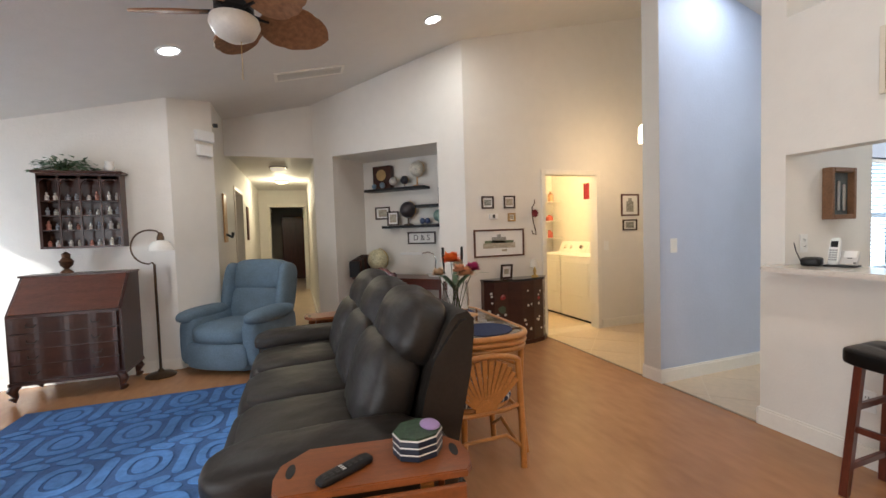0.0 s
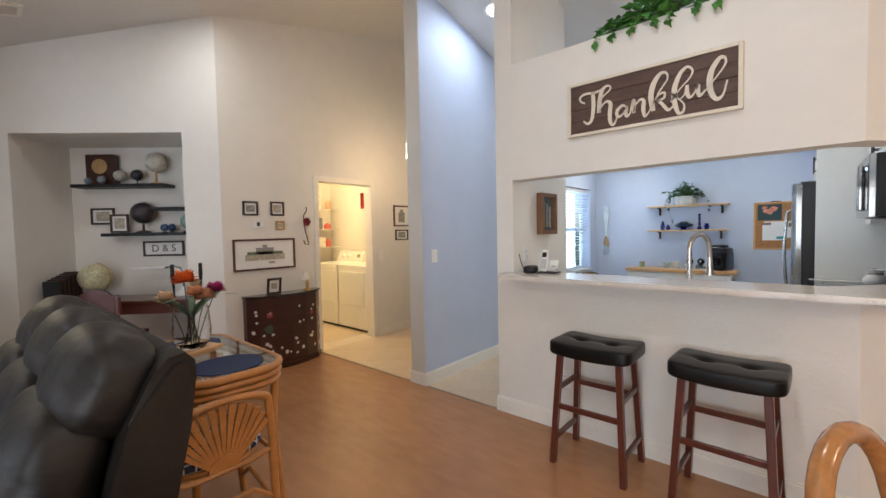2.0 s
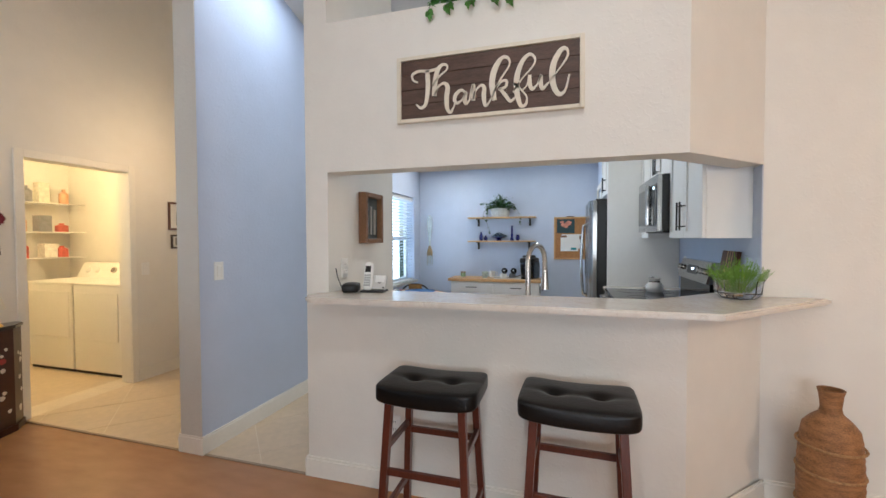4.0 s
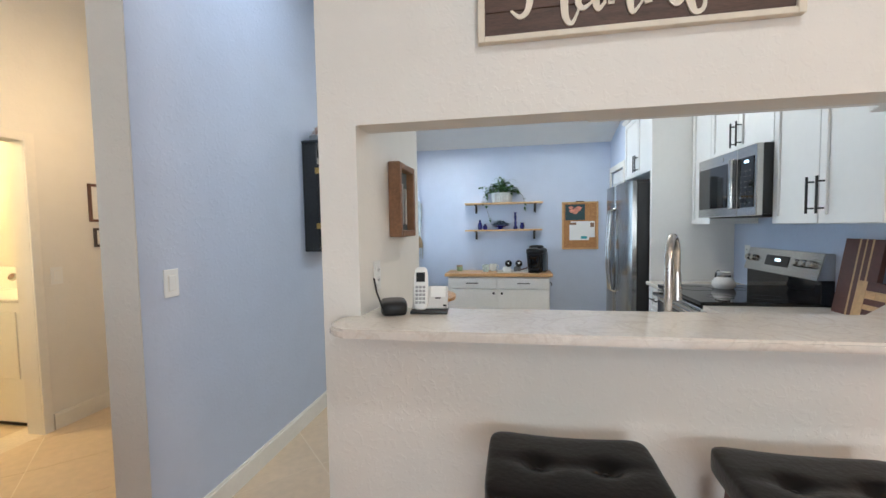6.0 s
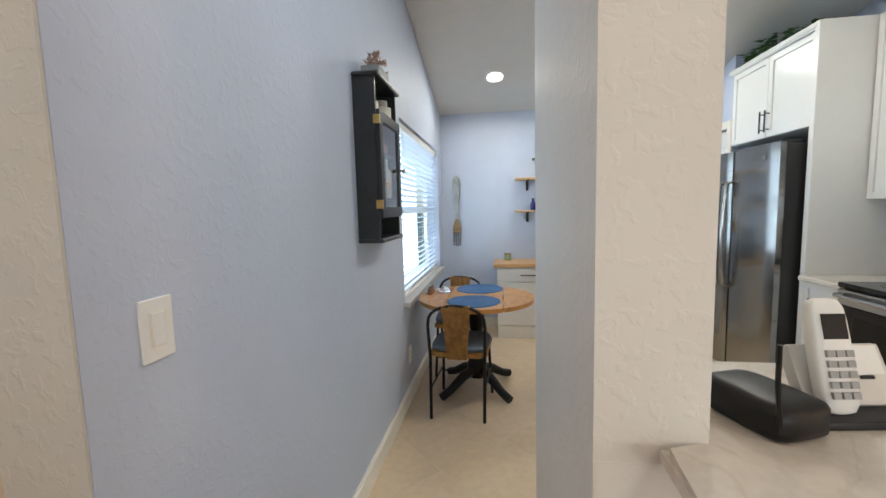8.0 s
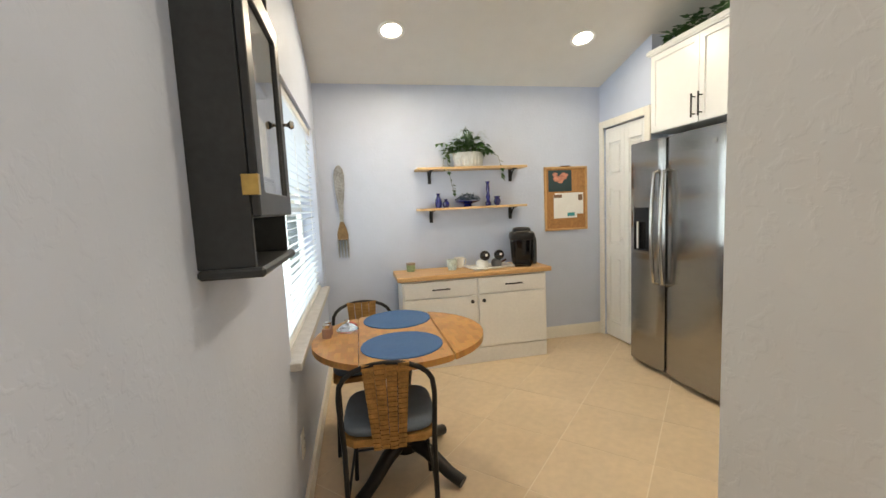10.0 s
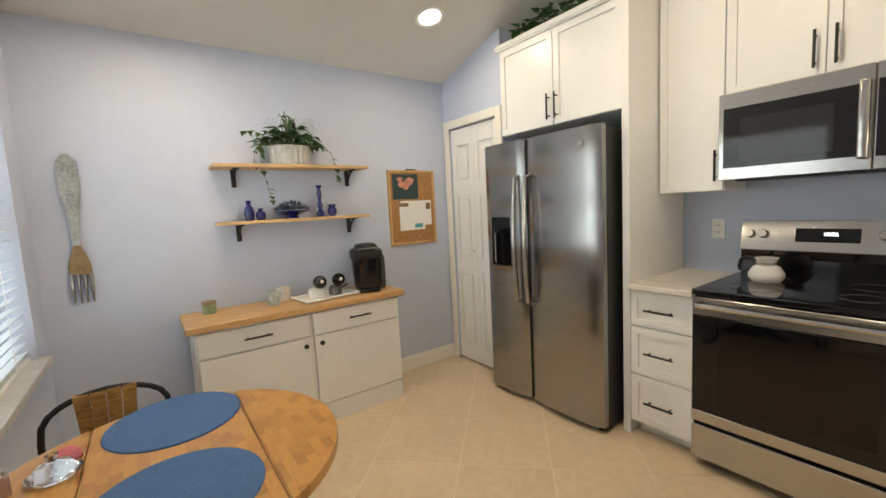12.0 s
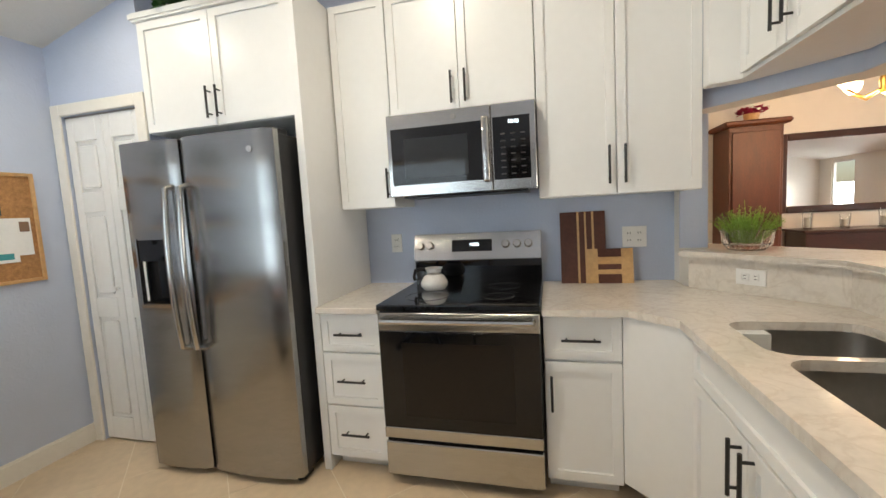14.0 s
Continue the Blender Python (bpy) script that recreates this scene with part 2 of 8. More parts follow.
def wall(name, polys, material, label, category="wall", west=False):
    """polys: plan outline, bottom and top of each piece."""
    bm = bmesh.new()
    for poly, z0, z1 in polys:
        prism(poly, z0, z1, bm=bm)
    clip_roof(bm, west)
    return tagged(part(name, bm, material), label, category, kind="structure")


def rect(x0, y0, x1, y1):
    return [(x0, y0), (x1, y0), (x1, y1), (x0, y1)]


H = 4.2
SOFF, BARZ = 1.735, 1.06
# bar wall: low wall under the bar, piers, header with the plant ledge, the slanted end
low = [(3.88, 2.74), (3.88, 0.81), (4.33, 0.36), (4.43, 0.45), (4.01, 0.88), (4.01, 2.74)]
head = [(3.88, 2.60), (3.88, 0.81), (4.33, 0.36), (4.43, 0.45), (4.01, 0.88), (4.01, 2.60)]
wall("wall_bar", [(low, 0, BARZ - 0.03), (head, SOFF, 2.555),
                  ([(3.88, 0.98), (3.88, 0.81), (4.33, 0.36), (4.43, 0.45), (4.01, 0.88), (4.01, 0.98)], 2.555, H)], CREAM, "cream plastered half wall with pass-through opening above the bar")
wall("wall_bar_lining", [([(4.431, 0.449), (4.437, 0.456), (4.016, 0.884), (4.016, 2.598), (4.0105, 2.598), (4.0105, 0.88)], SOFF + 0.001, 2.55), (rect(4.331, 0.3605, 4.46, 0.366), 1.064, SOFF - 0.001)], BLUE, "pale blue kitchen side of the bar wall")
wall("wall_pier", [(rect(3.881, 2.60, 4.78, 2.742), 0, H)], CREAM, "cream textured wall stub beside the pass-through")
wall("wall_blue", [(rect(3.88, 3.52, 6.04, 3.69), 0, H), (rect(6.04, 3.52, 7.70, 3.69), 0, 0.735), (rect(6.04, 3.52, 7.70, 3.69), 1.98, H), (rect(7.70, 3.52, 8.12, 3.69), 0, H)], BLUE, "pale blue textured kitchen wall with window")
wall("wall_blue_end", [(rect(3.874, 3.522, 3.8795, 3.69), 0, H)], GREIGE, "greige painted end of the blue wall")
wall("wall_east", [(rect(7.95, 0.7, 8.12, 3.52), 0, H)], BLUE, "pale blue kitchen end wall")
wall("wall_pantry", [(rect(7.88, 0.74, 7.95, 0.88), 0, H), (rect(7.30, 0.74, 7.88, 0.88), 2.00, H), (rect(7.24, 0.27, 7.30, 0.88), 0, H)], BLUE, "pale blue wall round the pantry door")
wall("wall_south", [(rect(4.38, 0.12, 7.3, 0.27), 0, H)], BLUE, "pale blue wall behind the stove")
wall("wall_dining", [(rect(4.33, -3.0, 4.46, 0.36), 0, H)], CREAM, "cream dining room wall")
wall("wall_picture", [(rect(2.87, 5.25, 3.93, 5.38), 0, H), (rect(4.70, 5.25, 5.97, 5.38), 0, H), (rect(3.93, 5.25, 4.70, 5.38), 1.99, H)], CREAM, "cream wall hung with small framed pictures", west=True)
wall("wall_foyer", [(rect(5.85, 3.69, 5.97, 5.25), 0, H)], CREAM, "cream wall closing the entry", west=True)
wall("wall_gable", [(rect(3.885, 3.60, 5.97, 3.686), 2.3, H), (rect(3.56, 3.60, 3.885, 3.686), 3.64, H)], CREAM, "cream gable above the blue wall", west=True)
d = 0.48
wall("wall_niche", [([(2.87, 5.25), (2.96, 5.34), (2.72, 5.58), (2.63, 5.49)], 0, H),
                    ([(1.30, 6.82), (1.53, 6.59), (1.62, 6.68), (1.39, 6.91)], 0, H),
                    ([(2.63, 5.49), (2.72, 5.58), (1.62, 6.68), (1.53, 6.59)], 2.375, H)], CREAM, "cream angled wall with a tall display niche")
wall("niche_lining", [([(1.53 + d, 6.59 + d), (2.63 + d, 5.49 + d), (2.63 + d + 0.05, 5.49 + d + 0.05), (1.53 + d + 0.05, 6.59 + d + 0.05)], 0, 2.374),
                      ([(2.721, 5.581), (2.771, 5.531), (2.68 + d, 5.44 + d), (2.63 + d, 5.49 + d)], 0, 2.374),
                      ([(1.621, 6.681), (1.53 + d, 6.59 + d), (1.48 + d, 6.64 + d), (1.571, 6.731)], 0, 2.374),
                      ([(1.621, 6.681), (2.721, 5.581), (2.68 + d, 5.54 + d), (1.58 + d, 6.64 + d)], 2.374, 2.43)], CREAM, "shaded greige lining of the display niche")
wall("wall_hall_header", [(rect(0.20, 6.85, 1.30, 6.97), 2.39, H)], CREAM, "cream header over the hallway opening")
wall("wall_curio", [(rect(-2.6, 5.78, -0.14, 5.9), 0, H), ([(-0.14, 5.78), (0.20, 6.12), (0.11, 6.21), (-0.23, 5.87)], 0, H)], CREAM, "cream living room wall with angled end")
wall("wall_hall_left", [(rect(0.08, 6.12, 0.20, 7.6), 0, H), (rect(0.08, 8.45, 0.20, 11.6), 0, H), (rect(0.08, 7.6, 0.20, 8.45), 2.03, H)], CREAM, "cream hallway wall with a doorway")
wall("wall_hall_right", [(rect(1.30, 6.85, 1.42, 11.6), 0, H)], CREAM, "cream hallway wall")
wall("wall_hall_end", [(rect(0.08, 11.6, 0.45, 11.72), 0, H), (rect(1.20, 11.6, 1.42, 11.72), 0, H), (rect(0.45, 11.6, 1.20, 11.72), 2.03, H)], CREAM, "cream hallway end wall with dark doorway")
wall("wall_west", [(rect(-2.72, -3.0, -2.6, -1.6), 0, H), (rect(-2.72, -1.6, -2.6, 1.6), 2.1, H), (rect(-2.72, 1.6, -2.6, 4.35), 0, H), (rect(-2.72, 4.35, -2.6, 5.25), 2.1, H), (rect(-2.72, 5.25, -2.6, 5.9), 0, H)], CREAM, "cream outer wall with wide patio opening")
wall("wall_far_south", [(rect(-2.72, -3.13, 4.46, -3.0), 0, H)], CREAM, "peach cream dining room wall")
# laundry shell
wall("wall_laundry", [(rect(3.70, 5.38, 3.80, 7.3), 0, 2.44), (rect(5.45, 5.38, 5.57, 7.3), 0, 2.44), (rect(3.70, 7.3, 5.57, 7.42), 0, 2.44)], CREAM, "cream laundry room walls")
wall("wall_bedroom", [(rect(0.0, 16.0, 2.0, 16.1), 0, 2.44), (rect(-0.1, 11.72, 0.0, 16.1), 0, 2.44), (rect(2.0, 11.72, 2.1, 16.1), 0, 2.44), (rect(-1.6, 7.4, -1.5, 8.7), 0, 2.44), (rect(-1.5, 7.4, 0.08, 7.5), 0, 2.44), (rect(-1.5, 8.6, 0.08, 8.7), 0, 2.44)], CREAM, "cream bedroom walls beyond the hallway")

# floors
tagged(part("floor", boxm(((-2.75, -3.2, -0.12), (3.88, 6.9, 0))), WOODF), "warm brown wood-look floor", "floor", kind="structure")
FLOOR_TILE = tagged(part("floor_tile", boxm(((3.88, -0.2, -0.12), (8.12, 3.6, -0.0012)), ((3.88, 3.6, -0.12), (5.97, 5.5, -0.0012))), GROUT), "beige tile floor laid on the diagonal", "floor", kind="structure")
tagged(part("floor_laundry", boxm(((3.6, 5.5, -0.12), (5.6, 7.5, -0.001))), TILE), "beige laundry floor", "floor", kind="structure")
tagged(part("floor_bedroom", boxm(((-1.7, 11.7, -0.12), (2.2, 16.2, -0.001)), ((0.0, 6.9, -0.12), (1.5, 11.7, -0.001)), ((-1.7, 7.3, -0.13), (0.08, 8.8, -0.002))), TILE), "pale floor beyond the hallway", "floor", kind="structure")
tagged(part("ground", boxm(((-300, -300, -0.4), (300, 300, -0.3))), mat("lawn", (0.07, 0.11, 0.04), 0.9, vary=0.3, scale=2)), "green lawn round the house", "ground", kind="structure")


# ceilings
def slab(x0, x1, y0, y1, rise=roof):
    bm = bmesh.new()
    vs = [bm.verts.new((x, y, rise(x) + dz)) for dz in (0, 0.1) for x, y in ((x0, y0), (x1, y0), (x1, y1), (x0, y1))]
    for f in ((3, 2, 1, 0), (4, 5, 6, 7), (0, 1, 5, 4), (1, 2, 6, 5), (2, 3, 7, 6), (3, 0, 4, 7)):
        bm.faces.new([vs[i] for i in f])
    return bm


XR = (2.40 + 0.28 * EASTX - RIDGE_W[1]) / (0.28 + RIDGE_W[0])
tagged(part("ceiling", slab(-2.72, XR, -3.13, 7.1), CEIL), "white vaulted ceiling", "ceiling", kind="structure")
tagged(part("ceiling_kitchen", slab(XR, 8.25, -3.13, 3.72), CEIL), "white sloping kitchen ceiling", "ceiling", kind="structure")
tagged(part("ceiling_foyer", slab(XR, 6.0, 3.6, 7.1, lambda x: RIDGE_W[0] * x + RIDGE_W[1]), CEIL), "white entry ceiling rising with the vault", "ceiling", kind="structure")
tagged(part("ceiling_hall", boxm(((-1.6, 6.97, 2.44), (2.2, 16.2, 2.5))), CEIL), "white flat hallway ceiling", "ceiling", kind="structure")
tagged(part("ceiling_laundry", boxm(((3.6, 5.37, 2.44), (5.6, 7.5, 2.5))), CEIL), "white flat laundry ceiling", "ceiling", kind="structure")

tagged(part("pantry_back", boxm(((7.3, 0.12, 0), (8.12, 0.2, 2.6)), ((8.06, 0.2, 0), (8.12, 0.7, 2.6))), WHITE), "white pantry lining behind the folding door", "wall", kind="structure")

# ---- kitchen: cabinets ----
HANDLE = mat("black_handle", (0.018, 0.017, 0.017), 0.4, vary=0.2)
PANEL = mat("white_cabinet", (0.82, 0.82, 0.80), 0.32, vary=0.015, scale=2.5, bump=0.03, bscale=25)
BRASS = mat("brass", (0.55, 0.38, 0.13), 0.3, 1.0, vary=0.15)
CHROME = mat("brushed_nickel", (0.55, 0.52, 0.48), 0.22, 1.0)


def handle(parent, x, y, z, length, upright):
    """A square-ended bar pull with two posts, standing out along +y."""
    h, bm = length / 2, bmesh.new()
    a, b = ((x, y + 0.032, z - h), (x, y + 0.032, z + h)) if upright else ((x - h, y + 0.032, z), (x + h, y + 0.032, z))
    tube([a, b], 0.006, bm, 8)
    for k in (-0.72, 0.72):
        c = (x, y, z + k * h) if upright else (x + k * h, y, z)
        tube([c, (c[0], y + 0.032, c[2])], 0.0045, bm, 6)
    return part("handle", bm, HANDLE, parent, "black bar handle", True)


def shaker(parent, x0, x1, z0, z1, y, name="door", stile=0.055, pull=None, flat=False):
    """A framed front with a sunk panel, on the plane y, facing +y."""
    g, t = 0.002, 0.019
    x0, x1, z0, z1 = x0 + g, x1 - g, z0 + g, z1 - g
    bm = box(bmesh.new(), (x0, y, z0), (x1, y + t, z1), 0.002)
    if not flat:
        front = max((f for f in bm.faces if f.calc_center_median().y > y + t - 1e-4), key=lambda f: f.calc_area())
        bmesh.ops.inset_individual(bm, faces=[front], thickness=stile - 0.002)
        ring = bmesh.ops.extrude_discrete_faces(bm, faces=[front])["faces"]
        bmesh.ops.translate(bm, vec=(0, -0.011, 0), verts=ring[0].verts[:])
    d = part(name, bm, PANEL, parent)
    if pull:
        handle(d, pull[0], y + t, pull[1], pull[2], pull[3])
    return d


def cabinet(name, m, label, w, depth, z0, z1, fronts, kick=0.0, group="", crown=False, lower=0.0):
    """A carcass of that width, its back on y = 0; fronts: (name, x0, x1, z0, z1, stile, pull)."""
    c = thing(name, m, label, "cabinet", group)
    bm = boxm(((0, 0, z0 + kick), (w, depth, z1 - lower)), bevel=0.002)
    if kick:
        box(bm, (0.01, 0, z0), (w - 0.01, depth - 0.07, z0 + kick))
    part("body", bm, PANEL, c)
    for n, a, b, q, r, st, pull in fronts:
        shaker(c, a, b, q, r, depth, n, st, pull)
    if crown:
        prism_pts = [(-0.02, -0.0), (w + 0.02, 0.0), (w + 0.02, depth + 0.045), (-0.02, depth + 0.045)]
        part("cornice", prism(prism_pts, z1, z1 + 0.045, 0.01), PANEL, c)
    return c


Y0 = SOUTHY + 0.002
UP = "upper kitchen cabinets"
BASE = "base kitchen cabinets"
cabinet("wall_cabinet", pose(5.924, Y0, 0), "narrow tall white shaker wall cabinet with black handle", 0.326, 0.312, 1.36, 2.46, [("door", 0, 0.326, 1.36, 2.46, 0.055, (0.03, 1.49, 0.16, True))], group=UP)
cabinet("wall_cabinet", pose(5.160, Y0, 0), "short white shaker wall cabinet above the microwave", 0.762, 0.312, 1.832, 2.46, [("door", 0, 0.381, 1.832, 2.46, 0.06, (0.345, 1.95, 0.16, True)), ("door", 0.381, 0.762, 1.832, 2.46, 0.06, (0.417, 1.95, 0.16, True))], group=UP)
cabinet("wall_cabinet", pose(4.432, Y0, 0), "wide white shaker wall cabinet with two doors", 0.726, 0.312, 1.36, 2.46, [("door", 0, 0.363, 1.36, 2.46, 0.06, (0.328, 1.50, 0.18, True)), ("door", 0.363, 0.726, 1.36, 2.46, 0.06, (0.398, 1.50, 0.18, True))], group=UP)
cabinet("fridge_cabinet", pose(6.305, Y0, 0), "deep white shaker cabinet above the refrigerator", 0.93, 0.60, 1.835, 2.42, [("door", 0, 0.465, 1.835, 2.42, 0.06, (0.435, 1.95, 0.16, True)), ("door", 0.465, 0.93, 1.835, 2.42, 0.06, (0.495, 1.95, 0.16, True))], crown=True)
tagged(part("side_panel", boxm(((6.258, Y0, 0), (6.300, 0.915, 2.462)), bevel=0.002), PANEL), "tall white panel between refrigerator and drawers", "panel")
cabinet("drawer_cabinet", pose(5.926, Y0, 0), "narrow white base cabinet with three drawers", 0.328, 0.625, 0, 0.848,
        [("drawer", 0, 0.328, 0.645, 0.842, 0.05, (0.164, 0.742, 0.15, False)), ("drawer", 0, 0.328, 0.365, 0.64, 0.055, (0.164, 0.502, 0.15, False)), ("drawer", 0, 0.328, 0.085, 0.36, 0.055, (0.164, 0.222, 0.15, False))], 0.1, BASE)
cabinet("base_cabinet", pose(4.83, Y0, 0), "white base cabinet with one drawer and one door", 0.325, 0.625, 0, 0.848,
        [("drawer", 0, 0.325, 0.645, 0.842, 0.055, (0.17, 0.742, 0.16, False)), ("door", 0, 0.325, 0.085, 0.638, 0.06, (0.295, 0.50, 0.16, True))], 0.1, BASE)
# sink run, faces +x
cabinet("sink_cabinet", pose(4.022, 1.98, 0, 0, 0, -90), "white sink base cabinet with two doors", 0.83, 0.60, 0, 0.848,
        [("door", 0, 0.41, 0.105, 0.69, 0.06, (0.375, 0.60, 0.16, True)), ("door", 0.41, 0.82, 0.105, 0.69, 0.06, (0.445, 0.60, 0.16, True)), ("drawer", 0, 0.82, 0.695, 0.842, 0.05, None)], 0.1, BASE, lower=0.2)
dw = thing("dishwasher", pose(4.022, 2.59, 0, 0, 0, -90), "black front dishwasher under the counter", "dishwasher")
part("body", boxm(((0.005, 0, 0.1), (0.605, 0.58, 0.845))), BLACKM, dw)
part("door", boxm(((0.005, 0.58, 0.12), (0.605, 0.615, 0.845)), bevel=0.006), BLACK, dw)
part("handle", tube([(0.06, 0.655, 0.79), (0.545, 0.655, 0.79)], 0.01), STEEL, dw)
# corner filler and the cabinet hung over the peninsula
tagged(part("corner_filler", prism([(4.40, 0.9), (4.829, 0.9), (4.829, 0.915), (4.62, 1.125), (4.62, 1.145), (4.40, 1.145)], 0.1, 0.848), PANEL), "white angled filler in the cabinet corner", "cabinet")
pc = thing("peninsula_cabinet", pose(4.0, 0, 0), "white cabinet hung over the pass-through corner", "cabinet")
part("body", prism([(0.022, 0.92), (0.30, 0.63), (0.432, 0.60), (0.432, 0.67), (0.32, 0.71), (0.32, 1.75), (0.022, 1.75)], 1.80, 2.46, 0.003), PANEL, pc)
for y0 in (0.735, 1.075, 1.415):
    y1 = y0 + 0.33
    pd = part("door", boxm(((0.3215, y0, 1.815), (0.332, y1, 2.455)), ((0.332, y0, 1.815), (0.341, y0 + 0.055, 2.455)), ((0.332, y1 - 0.055, 1.815), (0.341, y1, 2.455)), ((0.332, y0 + 0.055, 1.815), (0.341, y1 - 0.055, 1.87)), ((0.332, y0 + 0.055, 2.40), (0.341, y1 - 0.055, 2.455)), bevel=0.0015), PANEL, pc)
    yh = y1 - 0.03 if y0 < 1 else y0 + 0.03
    bm = tube([(0.373, yh, 1.87), (0.373, yh, 2.03)], 0.006)
    for z in (1.893, 2.007):
        tube([(0.341, yh, z), (0.373, yh, z)], 0.0045, bm, 6)
    part("handle", bm, HANDLE, pd, "black bar handle", True)

# counters
CT0, CT1 = 0.850, 0.880
tagged(part("countertop", boxm(((5.924, Y0, CT0), (6.256, 0.955, CT1)), bevel=0.004), QUARTZ), "short pale quartz worktop beside the stove", "countertop")
bm = bmesh.new()
outer = [(4.46, Y0), (5.158, Y0), (5.158, 0.955), (4.815, 0.955), (4.665, 1.10), (4.665, 2.598), (4.022, 2.598), (4.022, 0.88), (4.46, 0.44)]


def rounded(x0, y0, x1, y1, r):
    return [p for cx, cy, a in ((x0 + r, y0 + r, 180), (x1 - r, y0 + r, 270), (x1 - r, y1 - r, 0), (x0 + r, y1 - r, 90)) for p in arc(cx, cy, r, a, a + 90, 5)]


hole1, hole2 = rounded(4.13, 1.10, 4.53, 1.44, 0.07), rounded(4.13, 1.47, 4.53, 1.90, 0.07)
loops = []
for poly in (outer, hole1, hole2):
    vs = [bm.verts.new((x, y, CT1)) for x, y in poly]
    loops += [bm.edges.new((vs[i], vs[(i + 1) % len(vs)])) for i in range(len(vs))]
slab = [g for g in bmesh.ops.triangle_fill(bm, edges=loops, use_beauty=True, normal=(0, 0, 1))["geom"] if isinstance(g, bmesh.types.BMFace)]
low_side = [v for v in bmesh.ops.extrude_face_region(bm, geom=slab, use_keep_orig=True)["geom"] if isinstance(v, bmesh.types.BMVert)]
bmesh.ops.translate(bm, vec=(0, 0, CT0 - CT1), verts=low_side)
bmesh.ops.recalc_face_normals(bm, faces=bm.faces[:])
wt = tagged(part("worktop", bm, QUARTZ), "pale speckled quartz worktop round the sink", "countertop")
sink = thing("sink", pose(4.33, 1.50, 0), "double-bowl brushed steel undermount sink", "sink")
SINK = mat("sink_steel", (0.60, 0.58, 0.55), 0.42, 1.0, vary=0.06)
for y0, y1 in ((1.10, 1.44), (1.47, 1.90)):
    z0, z1 = CT1 - 0.2, CT0 + 0.001
    y0, y1 = y0 - 1.50, y1 - 1.50
    bm = bmesh.new()
    rim = [bm.verts.new((x, y, z1)) for x, y in rounded(-0.205, y0 - 0.005, 0.205, y1 + 0.005, 0.075)]
    wall_low = [bm.verts.new((v.co.x * 0.97, (v.co.y - (y0 + y1) / 2) * 0.97 + (y0 + y1) / 2, z0 + 0.03)) for v in rim]
    base_ = [bm.verts.new((v.co.x * 0.86, (v.co.y - (y0 + y1) / 2) * 0.86 + (y0 + y1) / 2, z0)) for v in rim]
    for p, q in ((rim, wall_low), (wall_low, base_)):
        for k in range(len(p)):
            j = (k + 1) % len(p)
            bm.faces.new((p[j], p[k], q[k], q[j]))
    bm.faces.new(base_)
    bmesh.ops.solidify(bm, geom=bm.faces[:], thickness=0.002)
    bowl_ = part("bowl", bm, SINK, sink, smooth=True)
    part("drain", lathe([(0.045, 0), (0.045, 0.003), (0.03, 0.004), (0.02, -0.002 + 0.004), (0, 0.002)], 18, at=(0, (y0 + y1) / 2, z0 + 0.003)), CHROME, bowl_)
fa = thing("faucet", pose(4.085, 1.515, CT1, 0, 0, -28), "brushed nickel gooseneck pull-down faucet", "faucet")
part("base", lathe([(0.03, 0), (0.03, 0.012), (0.022, 0.03), (0.018, 0.08), (0, 0.08)], 20), CHROME, fa, smooth=True)
gp = [(0, 0, 0.06), (0, 0, 0.33)] + [(0.085 - 0.085 * math.cos(radians(a)), 0, 0.36 + 0.085 * math.sin(radians(a))) for a in range(0, 171, 15)] + [(0.172, 0, 0.30)]
part("spout", tube(gp, 0.014, seg=14), CHROME, fa, smooth=True)
part("spray_head", lathe([(0.015, 0.11), (0.019, 0.05), (0.022, 0), (0, 0)], 16, at=(0.172, 0, 0.195)), CHROME, fa, smooth=True)
part("lever", tube([(0, -0.015, 0.07), (0.0, -0.05, 0.085), (0.0, -0.1, 0.13)], 0.007), CHROME, fa, smooth=True)

# bar top: overhanging quartz slab with a rounded end, following the slanted wall; riser behind the sink
bt = arc(3.76, 2.56, 0.06, 180, 90, 6)
tagged(part("bar_counter", prism([(3.715, 0.72), (4.325, 0.07), (4.325, 0.36), (4.325, 0.40), (4.50, 0.48), (4.06, 0.915), (4.06, 2.596), (3.875, 2.596), (3.875, 2.66)] + arc(3.77, 2.59, 0.07, 90, 180, 6), 1.032, 1.062, 0.008), QUARTZ), "pale veined quartz bar top on the half wall", "bar counter")
tagged(part("backsplash", prism([(4.012, 2.596), (4.012, 0.884), (4.435, 0.461), (4.452, 0.478), (4.034, 0.894), (4.034, 2.596)], CT1, 1.030), QUARTZ), "quartz riser between worktop and bar", "backsplash")

# ---- appliances ----
fr = thing("refrigerator", pose(6.335, 0, 0), "stainless steel side-by-side refrigerator with ice dispenser", "refrigerator")
SPLIT, FW, FY = 0.535, 0.915, 1.085
part("body", boxm(((0.0, 0.31, 0.04), (FW - 0.02, 1.005, 1.735)), bevel=0.004), DARKGREY, fr, "dark grey sides")
STEELF = mat("fridge_steel", (0.36, 0.355, 0.345), 0.15, 1.0, vary=0.05, scale=2, stretch=(1, 1, 4), bump=0.04, bscale=2.5)
brushed(STEELF, 0.2)


